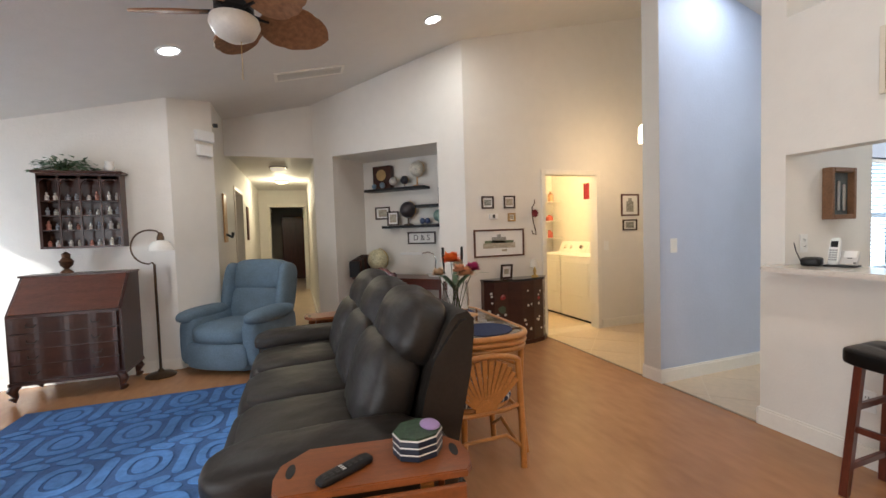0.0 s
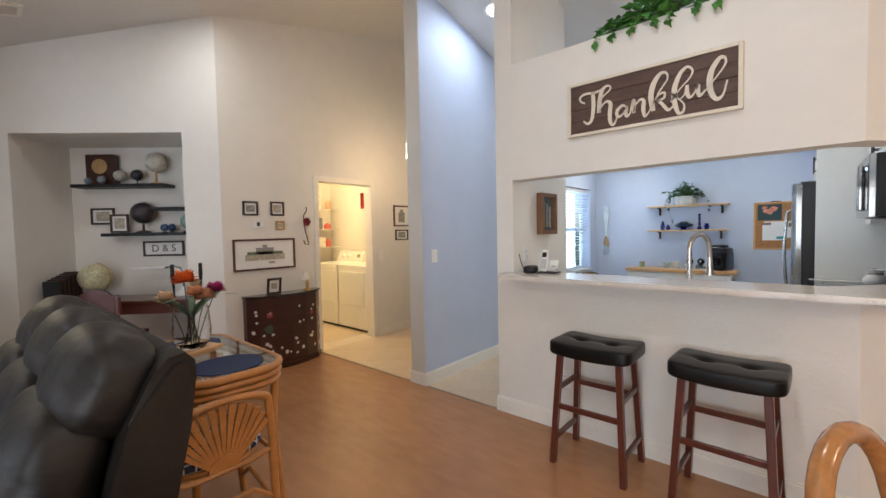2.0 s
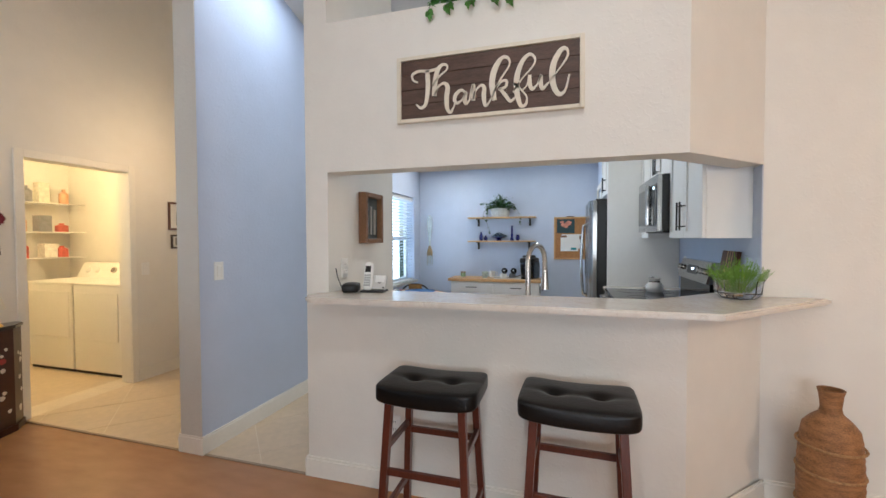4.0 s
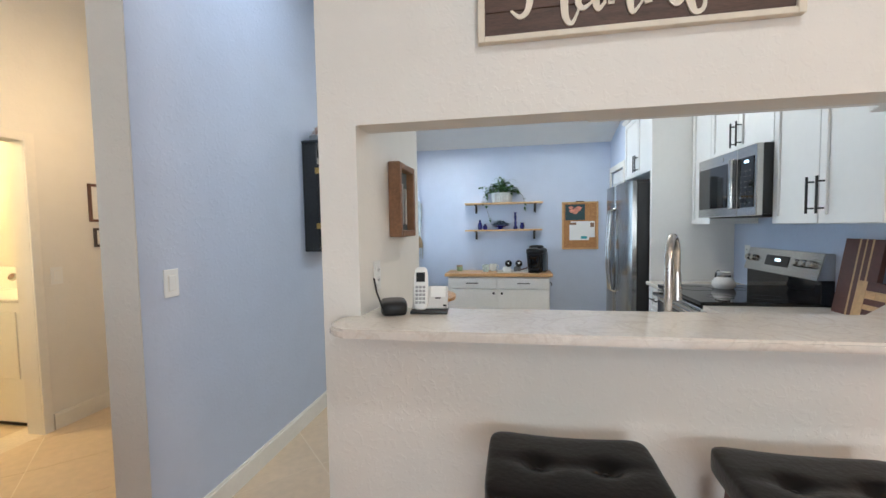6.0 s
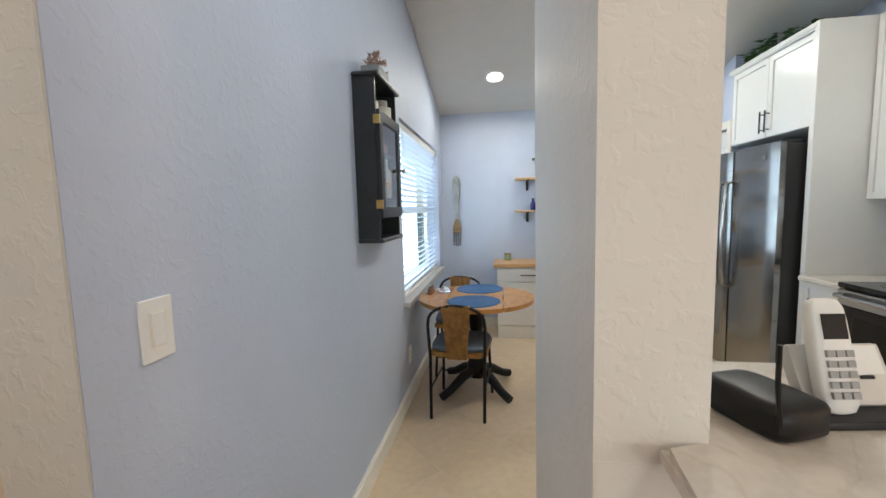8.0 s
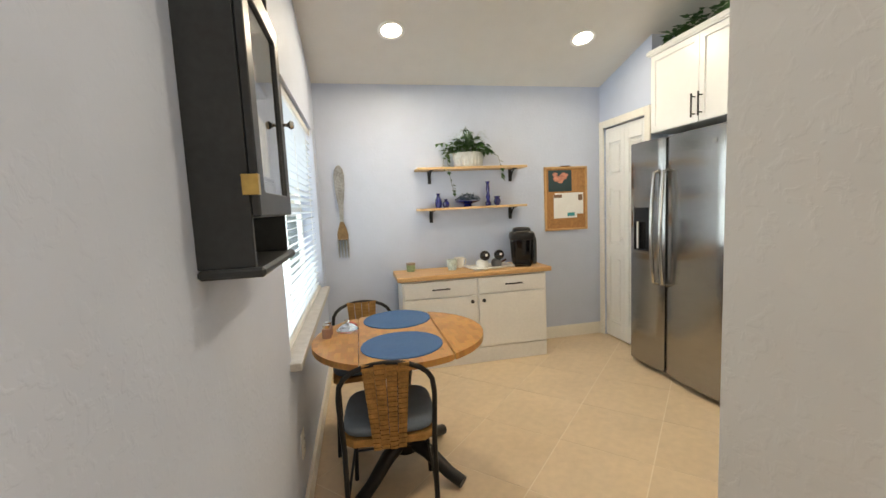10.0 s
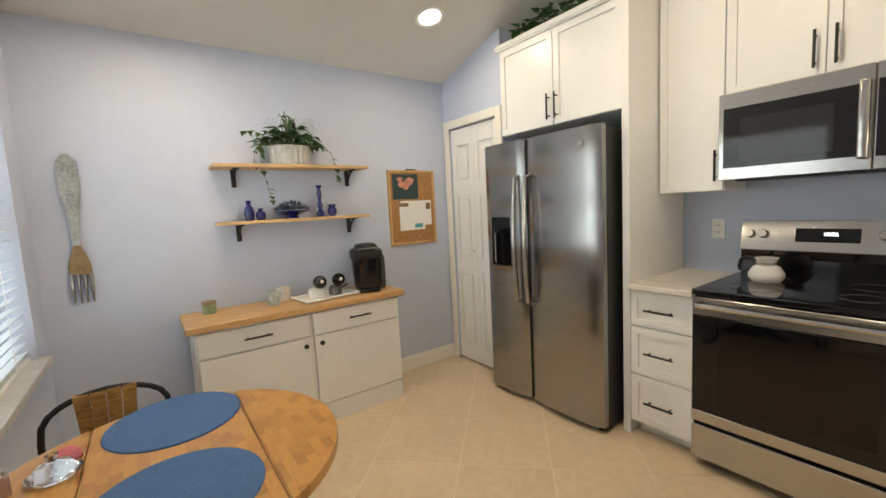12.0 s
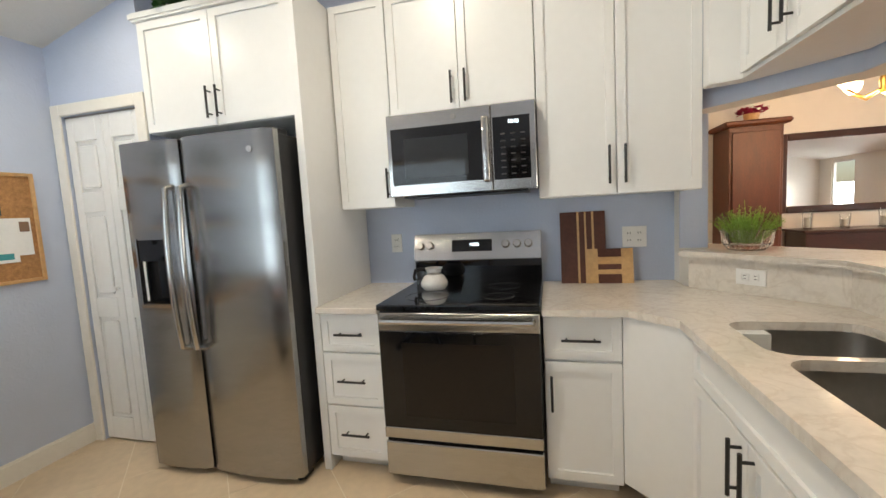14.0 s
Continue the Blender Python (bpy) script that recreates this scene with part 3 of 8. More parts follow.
def bowed(x0, x1, z0, z1, y0, y1, bow, hole=None):
    """A door slab whose front bows out a little and rounds off at the sides; hole: x0, x1, z0, z1 cut through its front."""
    bm, n = bmesh.new(), 12
    xs = sorted({x0, x1, *(x0 + (x1 - x0) * i / n for i in range(n + 1)), *((hole[0], hole[1]) if hole else ())})
    zs = [z0, z1] if not hole else [z0, hole[2], hole[3], z1]

    def fy(x):
        u = (2 * x - x0 - x1) / (x1 - x0)
        return y1 - bow * u * u - 0.018 * max(0, abs(u) - 0.9) / 0.1
    g = {(i, k): bm.verts.new((x, fy(x), z)) for i, x in enumerate(xs) for k, z in enumerate(zs)}
    b = {(i, k): bm.verts.new((x, y0, z)) for i, x in enumerate(xs) for k, z in enumerate(zs)}
    for i in range(len(xs) - 1):
        for k in range(len(zs) - 1):
            if hole and hole[0] - 1e-6 <= xs[i] and xs[i + 1] <= hole[1] + 1e-6 and k == 1:
                continue
            bm.faces.new((g[i, k], g[i, k + 1], g[i + 1, k + 1], g[i + 1, k]))
        for k in (0, len(zs) - 1):
            bm.faces.new((g[i, k], g[i + 1, k], b[i + 1, k], b[i, k]))
    for i in (0, len(xs) - 1):
        for k in range(len(zs) - 1):
            bm.faces.new((g[i, k], g[i, k + 1], b[i, k + 1], b[i, k]))
    bmesh.ops.recalc_face_normals(bm, faces=bm.faces[:])
    return bm


part("door", bowed(0.0, SPLIT - 0.004, 0.04, 1.75, 1.01, FY, 0.020), STEELF, fr, "wide stainless door", True)
fd = part("door", bowed(SPLIT + 0.004, FW, 0.04, 1.75, 1.01, FY, 0.014, (0.66, 0.84, 0.93, 1.26)), STEELF, fr, "narrow stainless freezer door", True)
part("dispenser", boxm(((0.655, 1.015, 0.925), (0.845, 1.03, 1.265)), ((0.66, 1.03, 1.15), (0.84, 1.078, 1.26)), ((0.66, 1.03, 0.925), (0.84, 1.075, 0.94))), BLACK, fd, "black ice and water dispenser")
part("dispenser_rim", boxm(((0.652, 1.06, 0.915), (0.66, 1.086, 1.27)), ((0.84, 1.06, 0.915), (0.848, 1.084, 1.27)), ((0.652, 1.06, 0.908), (0.848, 1.086, 0.925))), STEEL, fd)
for hx in (SPLIT - 0.045, SPLIT + 0.045):
    pts = [(hx, 1.07, 0.70)] + [(hx, 1.118 + 0.022 * math.sin(math.pi * k / 10), 0.715 + 0.79 * k / 10) for k in range(11)] + [(hx, 1.07, 1.52)]
    part("handle", tube(pts, 0.015, seg=10), STEEL, fr, "curved steel handle", True)
for x in (0.02, 0.79):
    part("hinge_cover", boxm(((x, 0.9, 1.735), (x + 0.10, 1.02, 1.765)), bevel=0.004), DARKGREY, fr)
part("grille", boxm(((0.01, 0.95, 0.012), (FW - 0.01, 1.02, 0.04))), BLACKM, fr)
for k in (0.05, FW - 0.05):
    part("foot", lathe([(0, 0), (0.02, 0), (0.02, 0.04), (0, 0.04)], 12, at=(k, 1.0, 0)), BLACKM, fr)
    part("foot", lathe([(0, 0), (0.02, 0), (0.02, 0.04), (0, 0.04)], 12, at=(k, 0.4, 0)), BLACKM, fr)
part("badge", lathe([(0, 0), (0.016, 0), (0.016, 0.002), (0, 0.002)], 16), CHROME, fr).matrix_local = pose(0.11, FY - 0.006, 1.66, -90)

st = thing("stove", pose(5.162, Y0, 0), "stainless and black glass electric stove", "stove")
SW, SD = 0.758, 0.66
part("body", boxm(((0.0, 0.02, 0.05), (SW, SD, 0.87)), bevel=0.002), BLACKM, st)
part("cooktop", boxm(((-0.001, 0.05, 0.872), (SW + 0.001, SD + 0.035, 0.900)), bevel=0.006, seg=2), BLACK, st, "black glass cooktop")
RING = mat("ring_grey", (0.05, 0.05, 0.052), 0.25)
for cx, cy, r in ((0.2, 0.24, 0.09), (0.56, 0.24, 0.075), (0.2, 0.50, 0.075), (0.56, 0.50, 0.11)):
    part("burner_ring", tube([(cx + r * math.cos(a * math.tau / 32), cy + r * math.sin(a * math.tau / 32), 0.9) for a in range(32)], 0.0015, seg=4, closed=True), RING, st)
od = part("oven_door", boxm(((0.004, SD, 0.30), (SW - 0.004, SD + 0.035, 0.775)), bevel=0.004), BLACK, st, "black glass oven door")
part("window", boxm(((0.12, SD + 0.0352, 0.36), (SW - 0.12, SD + 0.0365, 0.72))), mat("oven_window", (0.014, 0.011, 0.009), 0.08, spec=0.3), od)
part("top_band", boxm(((0.004, SD, 0.775), (SW - 0.004, SD + 0.037, 0.862)), bevel=0.004), STEEL, od, "stainless band")
part("bottom_band", boxm(((0.004, SD, 0.245), (SW - 0.004, SD + 0.037, 0.30)), bevel=0.003), STEEL, od, "stainless band")
hb = tube([(0.03, SD + 0.03, 0.83), (0.032, SD + 0.07, 0.83), (SW - 0.032, SD + 0.07, 0.83), (SW - 0.03, SD + 0.03, 0.83)], 0.013)
part("handle", hb, STEEL, od, "full-width steel handle", True)
part("drawer", boxm(((0.004, SD, 0.055), (SW - 0.004, SD + 0.035, 0.225)), bevel=0.005), STEEL, st, "stainless storage drawer")
bg = part("backguard", boxm(((0.0, 0.0, 0.87), (SW, 0.07, 1.03)), bevel=0.003), BLACK, st)
bm = bmesh.new()
vs = [bm.verts.new(v) for v in ((0, 0, 1.03), (SW, 0, 1.03), (SW, 0.095, 1.03), (0, 0.095, 1.03), (0, 0, 1.185), (SW, 0, 1.185), (SW, 0.055, 1.185), (0, 0.055, 1.185))]
for f in ((3, 2, 1, 0), (4, 5, 6, 7), (0, 1, 5, 4), (1, 2, 6, 5), (2, 3, 7, 6), (3, 0, 4, 7)):
    bm.faces.new([vs[i] for i in f])
bmesh.ops.bevel(bm, geom=bm.edges[:], offset=0.004, segments=2, affect="EDGES")
cp = part("control_panel", bm, STEEL, st, "stainless control panel")


def on_panel(x, z, d=0.0):
    return (x, 0.095 - (z - 1.03) * 0.04 / 0.155 + d, z)


tiltx = -90 + 14.5
for x in (0.715, 0.655, 0.20, 0.135, 0.07):
    k = part("knob", lathe([(0, 0), (0.024, 0), (0.022, 0.02), (0.019, 0.026), (0, 0.026)], 20), CHROME, cp, "round metal knob", True)
    k.matrix_local = Matrix.Translation(on_panel(x, 1.115)) @ pose(0, 0, 0, tiltx)
dsp = part("display", boxm(((-0.12, -0.035, 0), (0.12, 0.035, 0.004)), bevel=0.002), BLACK, cp)
dsp.matrix_local = Matrix.Translation(on_panel(0.40, 1.112)) @ pose(0, 0, 0, tiltx)
DIGIT = glow("display_glow", (0.75, 0.9, 1.0), 4)


def text(body, size, m, material, parent=None, name="lettering", extrude=0.0008, align="CENTER", shear=0.0, bold=0.0):
    c = bpy.data.curves.new(name, "FONT")
    c.body, c.size, c.extrude, c.align_x, c.align_y, c.shear, c.offset = body, size, extrude, align, "CENTER", shear, bold
    tmp = bpy.data.objects.new(name, c)
    me = bpy.data.meshes.new_from_object(tmp)
    bpy.data.objects.remove(tmp)
    me.materials.clear()
    me.materials.append(material)
    ob = new(name, me)
    if parent is not None:
        ob.parent = parent
    ob.matrix_local = m
    return ob


text("10:06", 0.026, Matrix.Translation(on_panel(0.385, 1.118, 0.006)) @ pose(0, 0, 0, 90 - 14.5, 0, 180), DIGIT, cp, "clock_digits")
for k, x in enumerate((0.03, SW - 0.03)):
    part("foot", lathe([(0, 0), (0.018, 0), (0.018, 0.055), (0, 0.055)], 12, at=(x, 0.58, 0)), BLACKM, st)

mw = thing("microwave", pose(5.162, Y0, 0), "stainless over-the-range microwave with black window", "microwave")
part("body", boxm(((0, 0, 1.42), (0.758, 0.375, 1.828)), bevel=0.003), DARKGREY, mw)
md = part("door", boxm(((0.215, 0.376, 1.41), (0.758, 0.412, 1.828)), bevel=0.004), STEEL, mw, "stainless door")
part("window", boxm(((0.262, 0.4125, 1.468), (0.735, 0.4165, 1.755)), bevel=0.001), BLACK, md, "black glass window")
part("screen", boxm(((0.33, 0.4168, 1.50), (0.665, 0.4178, 1.70))), mat("mw_screen", (0.02, 0.022, 0.024), 0.05), md)
part("handle", boxm(((0.222, 0.413, 1.455), (0.258, 0.448, 1.770)), bevel=0.012, seg=3), STEEL, md, "broad steel handle", True)
kp = part("control_panel", boxm(((0.0, 0.376, 1.41), (0.213, 0.412, 1.828)), bevel=0.004), STEEL, mw)
part("keypad", boxm(((0.028, 0.4125, 1.462), (0.205, 0.4155, 1.762))), BLACK, kp)
KEY = mat("key_print", (0.03, 0.03, 0.032), 0.5)
bm = bmesh.new()
for i in range(3):
    for j in range(7):
        box(bm, (0.05 + 0.048 * i, 0.4156, 1.485 + 0.032 * j), (0.072 + 0.048 * i, 0.4162, 1.491 + 0.032 * j))
part("key_marks", bm, KEY, kp)["kind"] = "stuff"
text("10:06", 0.024, Matrix.Translation((0.105, 0.4165, 1.735)) @ pose(0, 0, 0, 90, 0, 180), DIGIT, kp, "clock_digits")
part("vent", boxm(((0.05, 0.05, 1.402), (0.70, 0.36, 1.419))), BLACKM, mw)
part("badge", lathe([(0, 0), (0.014, 0), (0.014, 0.002), (0, 0.002)], 16), CHROME, md).matrix_local = pose(0.40, 0.4125, 1.79, -90)

# ---- counter things ----
BOARD_D, BOARD_L = mat("walnut", (0.09, 0.028, 0.016), 0.45, vary=0.2), mat("maple", (0.55, 0.34, 0.15), 0.45, vary=0.15)
cb = thing("cutting_board", pose(4.935, Y0 + 0.078, CT1, 9), "tall striped walnut and maple cutting board leaning on the wall", "cutting board")
xs = [-0.12, -0.06, -0.048, -0.02, -0.010, 0.018, 0.030, 0.12]
for i, (a, b) in enumerate(zip(xs, xs[1:])):
    part("strip", boxm(((a, -0.012, 0), (b, 0.012, 0.40))), BOARD_L if i % 2 else BOARD_D, cb)
cb2 = thing("cutting_board", pose(4.80, Y0 + 0.085, CT1, 10), "small patchwork wooden cutting board leaning on the wall", "cutting board")
for a, b, q, r, m in ((-0.12, -0.06, 0, 0.19, BOARD_L), (0.06, 0.12, 0, 0.19, BOARD_L), (-0.06, 0.06, 0, 0.05, BOARD_D), (-0.06, 0.06, 0.05, 0.075, BOARD_L), (-0.06, 0.06, 0.075, 0.105, BOARD_D), (-0.06, 0.0, 0.105, 0.145, BOARD_L), (0.0, 0.06, 0.105, 0.145, BUTCHER), (-0.06, 0.06, 0.145, 0.19, BOARD_D)):
    part("block", boxm(((a, -0.012, q), (b, 0.012, r)), bevel=0.001), m, cb2)


def wall_plate(name, m, w, h, label, slots):
    """A switch or socket plate, facing +y."""
    t = thing(name, m, label, "switch" if "switch" in name else "outlet")
    part("plate", boxm(((-w / 2, 0, -h / 2), (w / 2, 0.006, h / 2)), bevel=0.0025, seg=2), WHITE, t)
    for x in slots:
        if "switch" in name:
            part("bezel", boxm(((x - 0.0195, 0.006, -0.036), (x + 0.0195, 0.0072, 0.036)), bevel=0.0005), TRIM, t)
            part("rocker", boxm(((x - 0.017, 0.006, -0.033), (x + 0.017, 0.0095, 0.033)), bevel=0.002), WHITE, t)
        else:
            for z in (-0.02, 0.02):
                k = part("socket", boxm(((x - 0.016, 0.006, z - 0.013), (x + 0.016, 0.009, z + 0.013)), bevel=0.004, seg=2), WHITE, t)
                part("slot", boxm(((x - 0.008, 0.0091, z - 0.004), (x - 0.005, 0.0096, z + 0.006)), ((x + 0.005, 0.0091, z - 0.004), (x + 0.008, 0.0096, z + 0.006))), BLACKM, k)
    return t


wall_plate("wall_outlet", pose(6.06, SOUTHY, 1.135), 0.07, 0.115, "white outlet on the blue wall by the stove", (0,))
wall_plate("wall_outlet", pose(4.66, SOUTHY, 1.125), 0.125, 0.115, "wide white outlet and switch plate on blue wall", (-0.025, 0.028))
wall_plate("light_switch", pose(4.025, BLUEY, 1.155, 0, 0, 180), 0.075, 0.12, "white light switch on the blue wall", (0,))
wall_plate("wall_outlet", pose(6.13, BLUEY, 0.33, 0, 0, 180), 0.07, 0.115, "white outlet low on the blue wall", (0,))
wall_plate("wall_outlet", pose(4.262, 0.667, 0.96, 0, 90, -45) @ pose(0, 0.002, 0), 0.07, 0.115, "white outlet set in the quartz riser", (0,))
ke = thing("kettle", pose(5.735, 0.585, 0.9005) @ Matrix.Diagonal((0.9, 0.9, 0.92, 1)), "white enamel coffee pot with black handle", "kettle")
part("body", lathe([(0, 0), (0.066, 0), (0.082, 0.022), (0.082, 0.045), (0.062, 0.078), (0.042, 0.09), (0.046, 0.115), (0.056, 0.128), (0, 0.128)], 24), mat("white_enamel", (0.75, 0.73, 0.70), 0.15), ke, smooth=True)
part("collar", lathe([(0.045, 0.088), (0.049, 0.096), (0.045, 0.104)], 24), STEEL, ke, smooth=True)
part("handle", tube([(0.045, 0, 0.112), (0.085, 0, 0.125), (0.118, 0, 0.112), (0.128, 0, 0.075), (0.122, 0, 0.05)], 0.010), BLACKM, ke, "black handle", True)

# bar: router, phone, glass bowl of greens
ro = thing("router", pose(3.955, 2.50, 1.062, 0, 0, 20), "small black wireless router on the bar", "router")
part("case", cushion((-0.066, -0.045, 0), (0.066, 0.045, 0.048), 0.004, 6, power=7), BLACKM, ro, smooth=True)
part("antenna", tube([(-0.06, 0.04, 0.025), (-0.072, 0.062, 0.09), (-0.078, 0.07, 0.14)], 0.003), BLACKM, ro)
ph = thing("cordless_phone", pose(3.975, 2.40, 1.062, 0, 0, -84), "white cordless phone standing in its answering base", "phone")
SILVER = mat("phone_silver", (0.62, 0.61, 0.59), 0.35)
part("base", boxm(((-0.036, -0.045, 0), (0.10, 0.05, 0.012)), bevel=0.004, seg=2), DARKGREY, ph, "dark foot", True)
pn_ = part("panel", boxm(((-0.034, -0.012, 0.0), (0.098, 0.012, 0.088)), bevel=0.006, seg=2), SILVER, ph, "silvery sloping answering panel", True)
pn_.matrix_local = pose(0, 0.004, 0.010, -28)
part("card", boxm(((0.034, -0.0145, 0.042), (0.09, -0.0125, 0.084)), bevel=0.0008), WHITE, pn_)
part("button", boxm(((0.052, -0.016, 0.036), (0.072, -0.0125, 0.041)), bevel=0.001), DARKGREY, pn_)
part("button", boxm(((0.082, -0.016, 0.006), (0.094, -0.0125, 0.013)), bevel=0.001), BLACKM, pn_)
hs = part("handset", cushion((-0.024, -0.013, 0.0), (0.024, 0.013, 0.155), 0.003, 6, power=6), WHITE, ph, smooth=True)
hs.matrix_local = pose(0.0, -0.018, 0.013, -15)
part("screen", boxm(((-0.016, -0.0165, 0.100), (0.016, -0.0145, 0.135))), BLACKM, hs)
bm = bmesh.new()
for i in range(3):
    for j in range(5):
        box(bm, (-0.018 + 0.013 * i, -0.0185, 0.02 + 0.014 * j), (-0.008 + 0.013 * i, -0.0145, 0.029 + 0.014 * j))
part("keys", bm, mat("key_grey", (0.35, 0.35, 0.35), 0.5), hs)
LEAF = mat("ivy_leaf", (0.035, 0.10, 0.022), 0.45, vary=0.45, scale=30)
LEAFL = mat("fern_leaf", (0.20, 0.36, 0.04), 0.55, vary=0.35, scale=40)
LEAFG = mat("grey_green_leaf", (0.10, 0.17, 0.09), 0.55, vary=0.35, scale=40)
STEM = mat("stem", (0.06, 0.09, 0.03), 0.7)


def leaf(bm, p, d, up, size, wide=0.8, lobes=True):
    """One ivy leaf of five lobes, folded along its rib."""
    d, up = Vector(d).normalized(), Vector(up)
    s = d.cross(up)
    s = s.normalized() if s.length > 1e-4 else Vector((1, 0, 0))
    n = s.cross(d).normalized()
    outline = ((0, 0), (0.12, 0.42), (0.42, 0.50), (0.50, 0.26), (0.95, 0.0)) if lobes else ((0, 0), (0.3, 0.18), (0.65, 0.15), (1.0, 0.0))
    mid0, mid1 = bm.verts.new(p), bm.verts.new(Vector(p) + d * size * outline[-1][0] - n * size * 0.12)
    for sg in (1, -1):
        vs = [bm.verts.new(Vector(p) + d * size * a + s * sg * b * size * wide + n * size * (0.12 * b - 0.1 * a * a)) for a, b in outline[1:-1]]
        bm.faces.new([mid0] + vs + [mid1] if sg > 0 else ([mid0] + vs + [mid1])[::-1])


def ivy(name, m, label, extent, count, size, material, category="plant", trails=(), seed=1, stems=True):
    rnd = random.Random(seed)
    t = thing(name, m, label, category)
    bm, sb = bmesh.new(), bmesh.new()
    ex, ey, ez = extent
    for i in range(count):
        a, q = rnd.uniform(0, math.tau), rnd.random() ** 0.6
        p = Vector((ex * q * math.cos(a), ey * q * math.sin(a), ez * rnd.uniform(0.05, 1) * (1.05 - 0.6 * q * q)))
        d = Vector((math.cos(a) + rnd.uniform(-0.6, 0.6), math.sin(a) + rnd.uniform(-0.6, 0.6), rnd.uniform(-0.7, 0.5)))
        leaf(bm, p, d, (rnd.uniform(-0.3, 0.3), rnd.uniform(-0.3, 0.3), 1), size * rnd.uniform(0.6, 1.25))
        if i % 3 == 0:
            tube([(0, 0, 0), p * 0.5 + Vector((0, 0, ez * 0.25)), p], 0.0018, sb, 4)
    for tr in trails:
        tr = [Vector(q) for q in tr]
        tube(tr, 0.0016, sb, 4)
        for a, b in zip(tr, tr[1:]):
            for k in range(3):
                p = a.lerp(b, (k + rnd.random()) / 3)
                leaf(bm, p, (rnd.uniform(-1, 1), rnd.uniform(-1, 0.3), rnd.uniform(-1, -0.1)), (0, 0, 1), size * rnd.uniform(0.5, 0.9))
    part("foliage", bm, material, t)
    part("stems", sb, STEM, t)
    return t


gb = thing("glass_bowl", pose(4.215, 0.505, 1.0625), "cut glass bowl filled with feathery green fern", "bowl")
CLEAR = glass("clear_glass", (0.97, 0.98, 0.98), 0.02)
part("bowl", lathe([(0, 0.004), (0.075, 0.004), (0.10, 0.03), (0.105, 0.085), (0.112, 0.10), (0.105, 0.10), (0.098, 0.085), (0.09, 0.035), (0.07, 0.012), (0, 0.012)], 14), CLEAR, gb)
bm = bmesh.new()
rnd = random.Random(7)
for i in range(150):
    a, q = rnd.uniform(0, math.tau), rnd.random() ** 0.5
    p0 = Vector((0.05 * q * math.cos(a), 0.05 * q * math.sin(a), 0.03))
    p1 = Vector((0.145 * q * math.cos(a), 0.145 * q * math.sin(a), 0.115 + 0.11 * rnd.random() * (1.25 - q)))
    tube([p0, p1], 0.001, bm, 3, caps=False)
    for k in range(7):
        p = p0.lerp(p1, 0.55 + 0.45 * rnd.random())
        leaf(bm, p, (rnd.uniform(-1, 1), rnd.uniform(-1, 1), rnd.uniform(0, 1)), (0, 0, 1), 0.022, 0.5, False)
part("foliage", bm, LEAFL, gb, "bright green feathery sprigs")

# picture in a deep frame on the pier
OAK = mat("oak_frame", (0.20, 0.10, 0.045), 0.5, vary=0.25, scale=10)
sb_ = thing("shadow_box", pose(4.36, 2.598, 1.50), "deep brown wooden shadow box frame hung on the wall", "frame")
part("frame", boxm(((-0.13, -0.055, -0.165), (-0.10, 0, 0.165)), ((0.10, -0.055, -0.165), (0.13, 0, 0.165)), ((-0.10, -0.055, 0.135), (0.10, 0, 0.165)), ((-0.10, -0.055, -0.165), (0.10, 0, -0.135)), bevel=0.004), OAK, sb_)
part("backing", boxm(((-0.1, -0.02, -0.135), (0.1, -0.001, 0.135))), mat("slate_paper", (0.10, 0.12, 0.12), 0.7, vary=0.3, scale=12), sb_)
for k in range(3):
    part("keepsake", boxm(((-0.075 + 0.055 * k, -0.032, -0.11), (-0.05 + 0.055 * k, -0.021, 0.10 - 0.02 * k)), bevel=0.004), mat("pewter", (0.38, 0.37, 0.34), 0.4, 0.6), sb_)
wall_plate("wall_outlet", pose(4.05, 2.598, 1.19, 0, 0, 180), 0.07, 0.115, "white outlet above the bar", (0,))

# ---- kitchen: doors, window, trim ----
def casing(name, m, w, h, label, depth=0.016, width=0.06):
    """Trim round three sides of an opening, facing +y; the opening spans x 0..w."""
    t = tagged(new(name), label, "door trim", kind="structure")
    t.matrix_world = m
    part("trim", boxm(((-width, 0, 0), (0, depth, h + width)), bevel=0.003), TRIM, t)
    part("trim", boxm(((w, 0, 0), (w + width, depth, h + width)), bevel=0.003), TRIM, t)
    part("trim", boxm(((0, 0, h), (w, depth, h + width)), bevel=0.003), TRIM, t)
    return t


casing("door_casing_1", pose(7.305, 0.88, 0), 0.57, 2.0, "white painted trim round the pantry door", width=0.065)
pdoor = tagged(new("door_1"), "white six-panel folding pantry door, closed", "door", kind="structure")
pdoor.matrix_world = pose(7.305, 0.835, 0.012)
for x0, x1 in ((0.003, 0.284), (0.287, 0.567)):
    lf = part("leaf", boxm(((x0, 0, 0), (x1, 0.018, 1.975)), bevel=0.001), WHITE, pdoor)
    for a, b_ in ((x0, x0 + 0.055), (x1 - 0.055, x1)):
        part("stile", boxm(((a, 0.018, 0), (b_, 0.033, 1.975)), bevel=0.003), WHITE, lf)
    for a, b_ in ((0, 0.14), (0.78, 0.90), (1.42, 1.54), (1.84, 1.975)):
        part("rail", boxm(((x0 + 0.055, 0.018, a), (x1 - 0.055, 0.033, b_)), bevel=0.003), WHITE, lf)
    for z0, z1 in ((0.14, 0.78), (0.90, 1.42), (1.54, 1.84)):
        part("panel", boxm(((x0 + 0.075, 0.018, z0 + 0.022), (x1 - 0.075, 0.031, z1 - 0.022)), bevel=0.011), WHITE, lf)
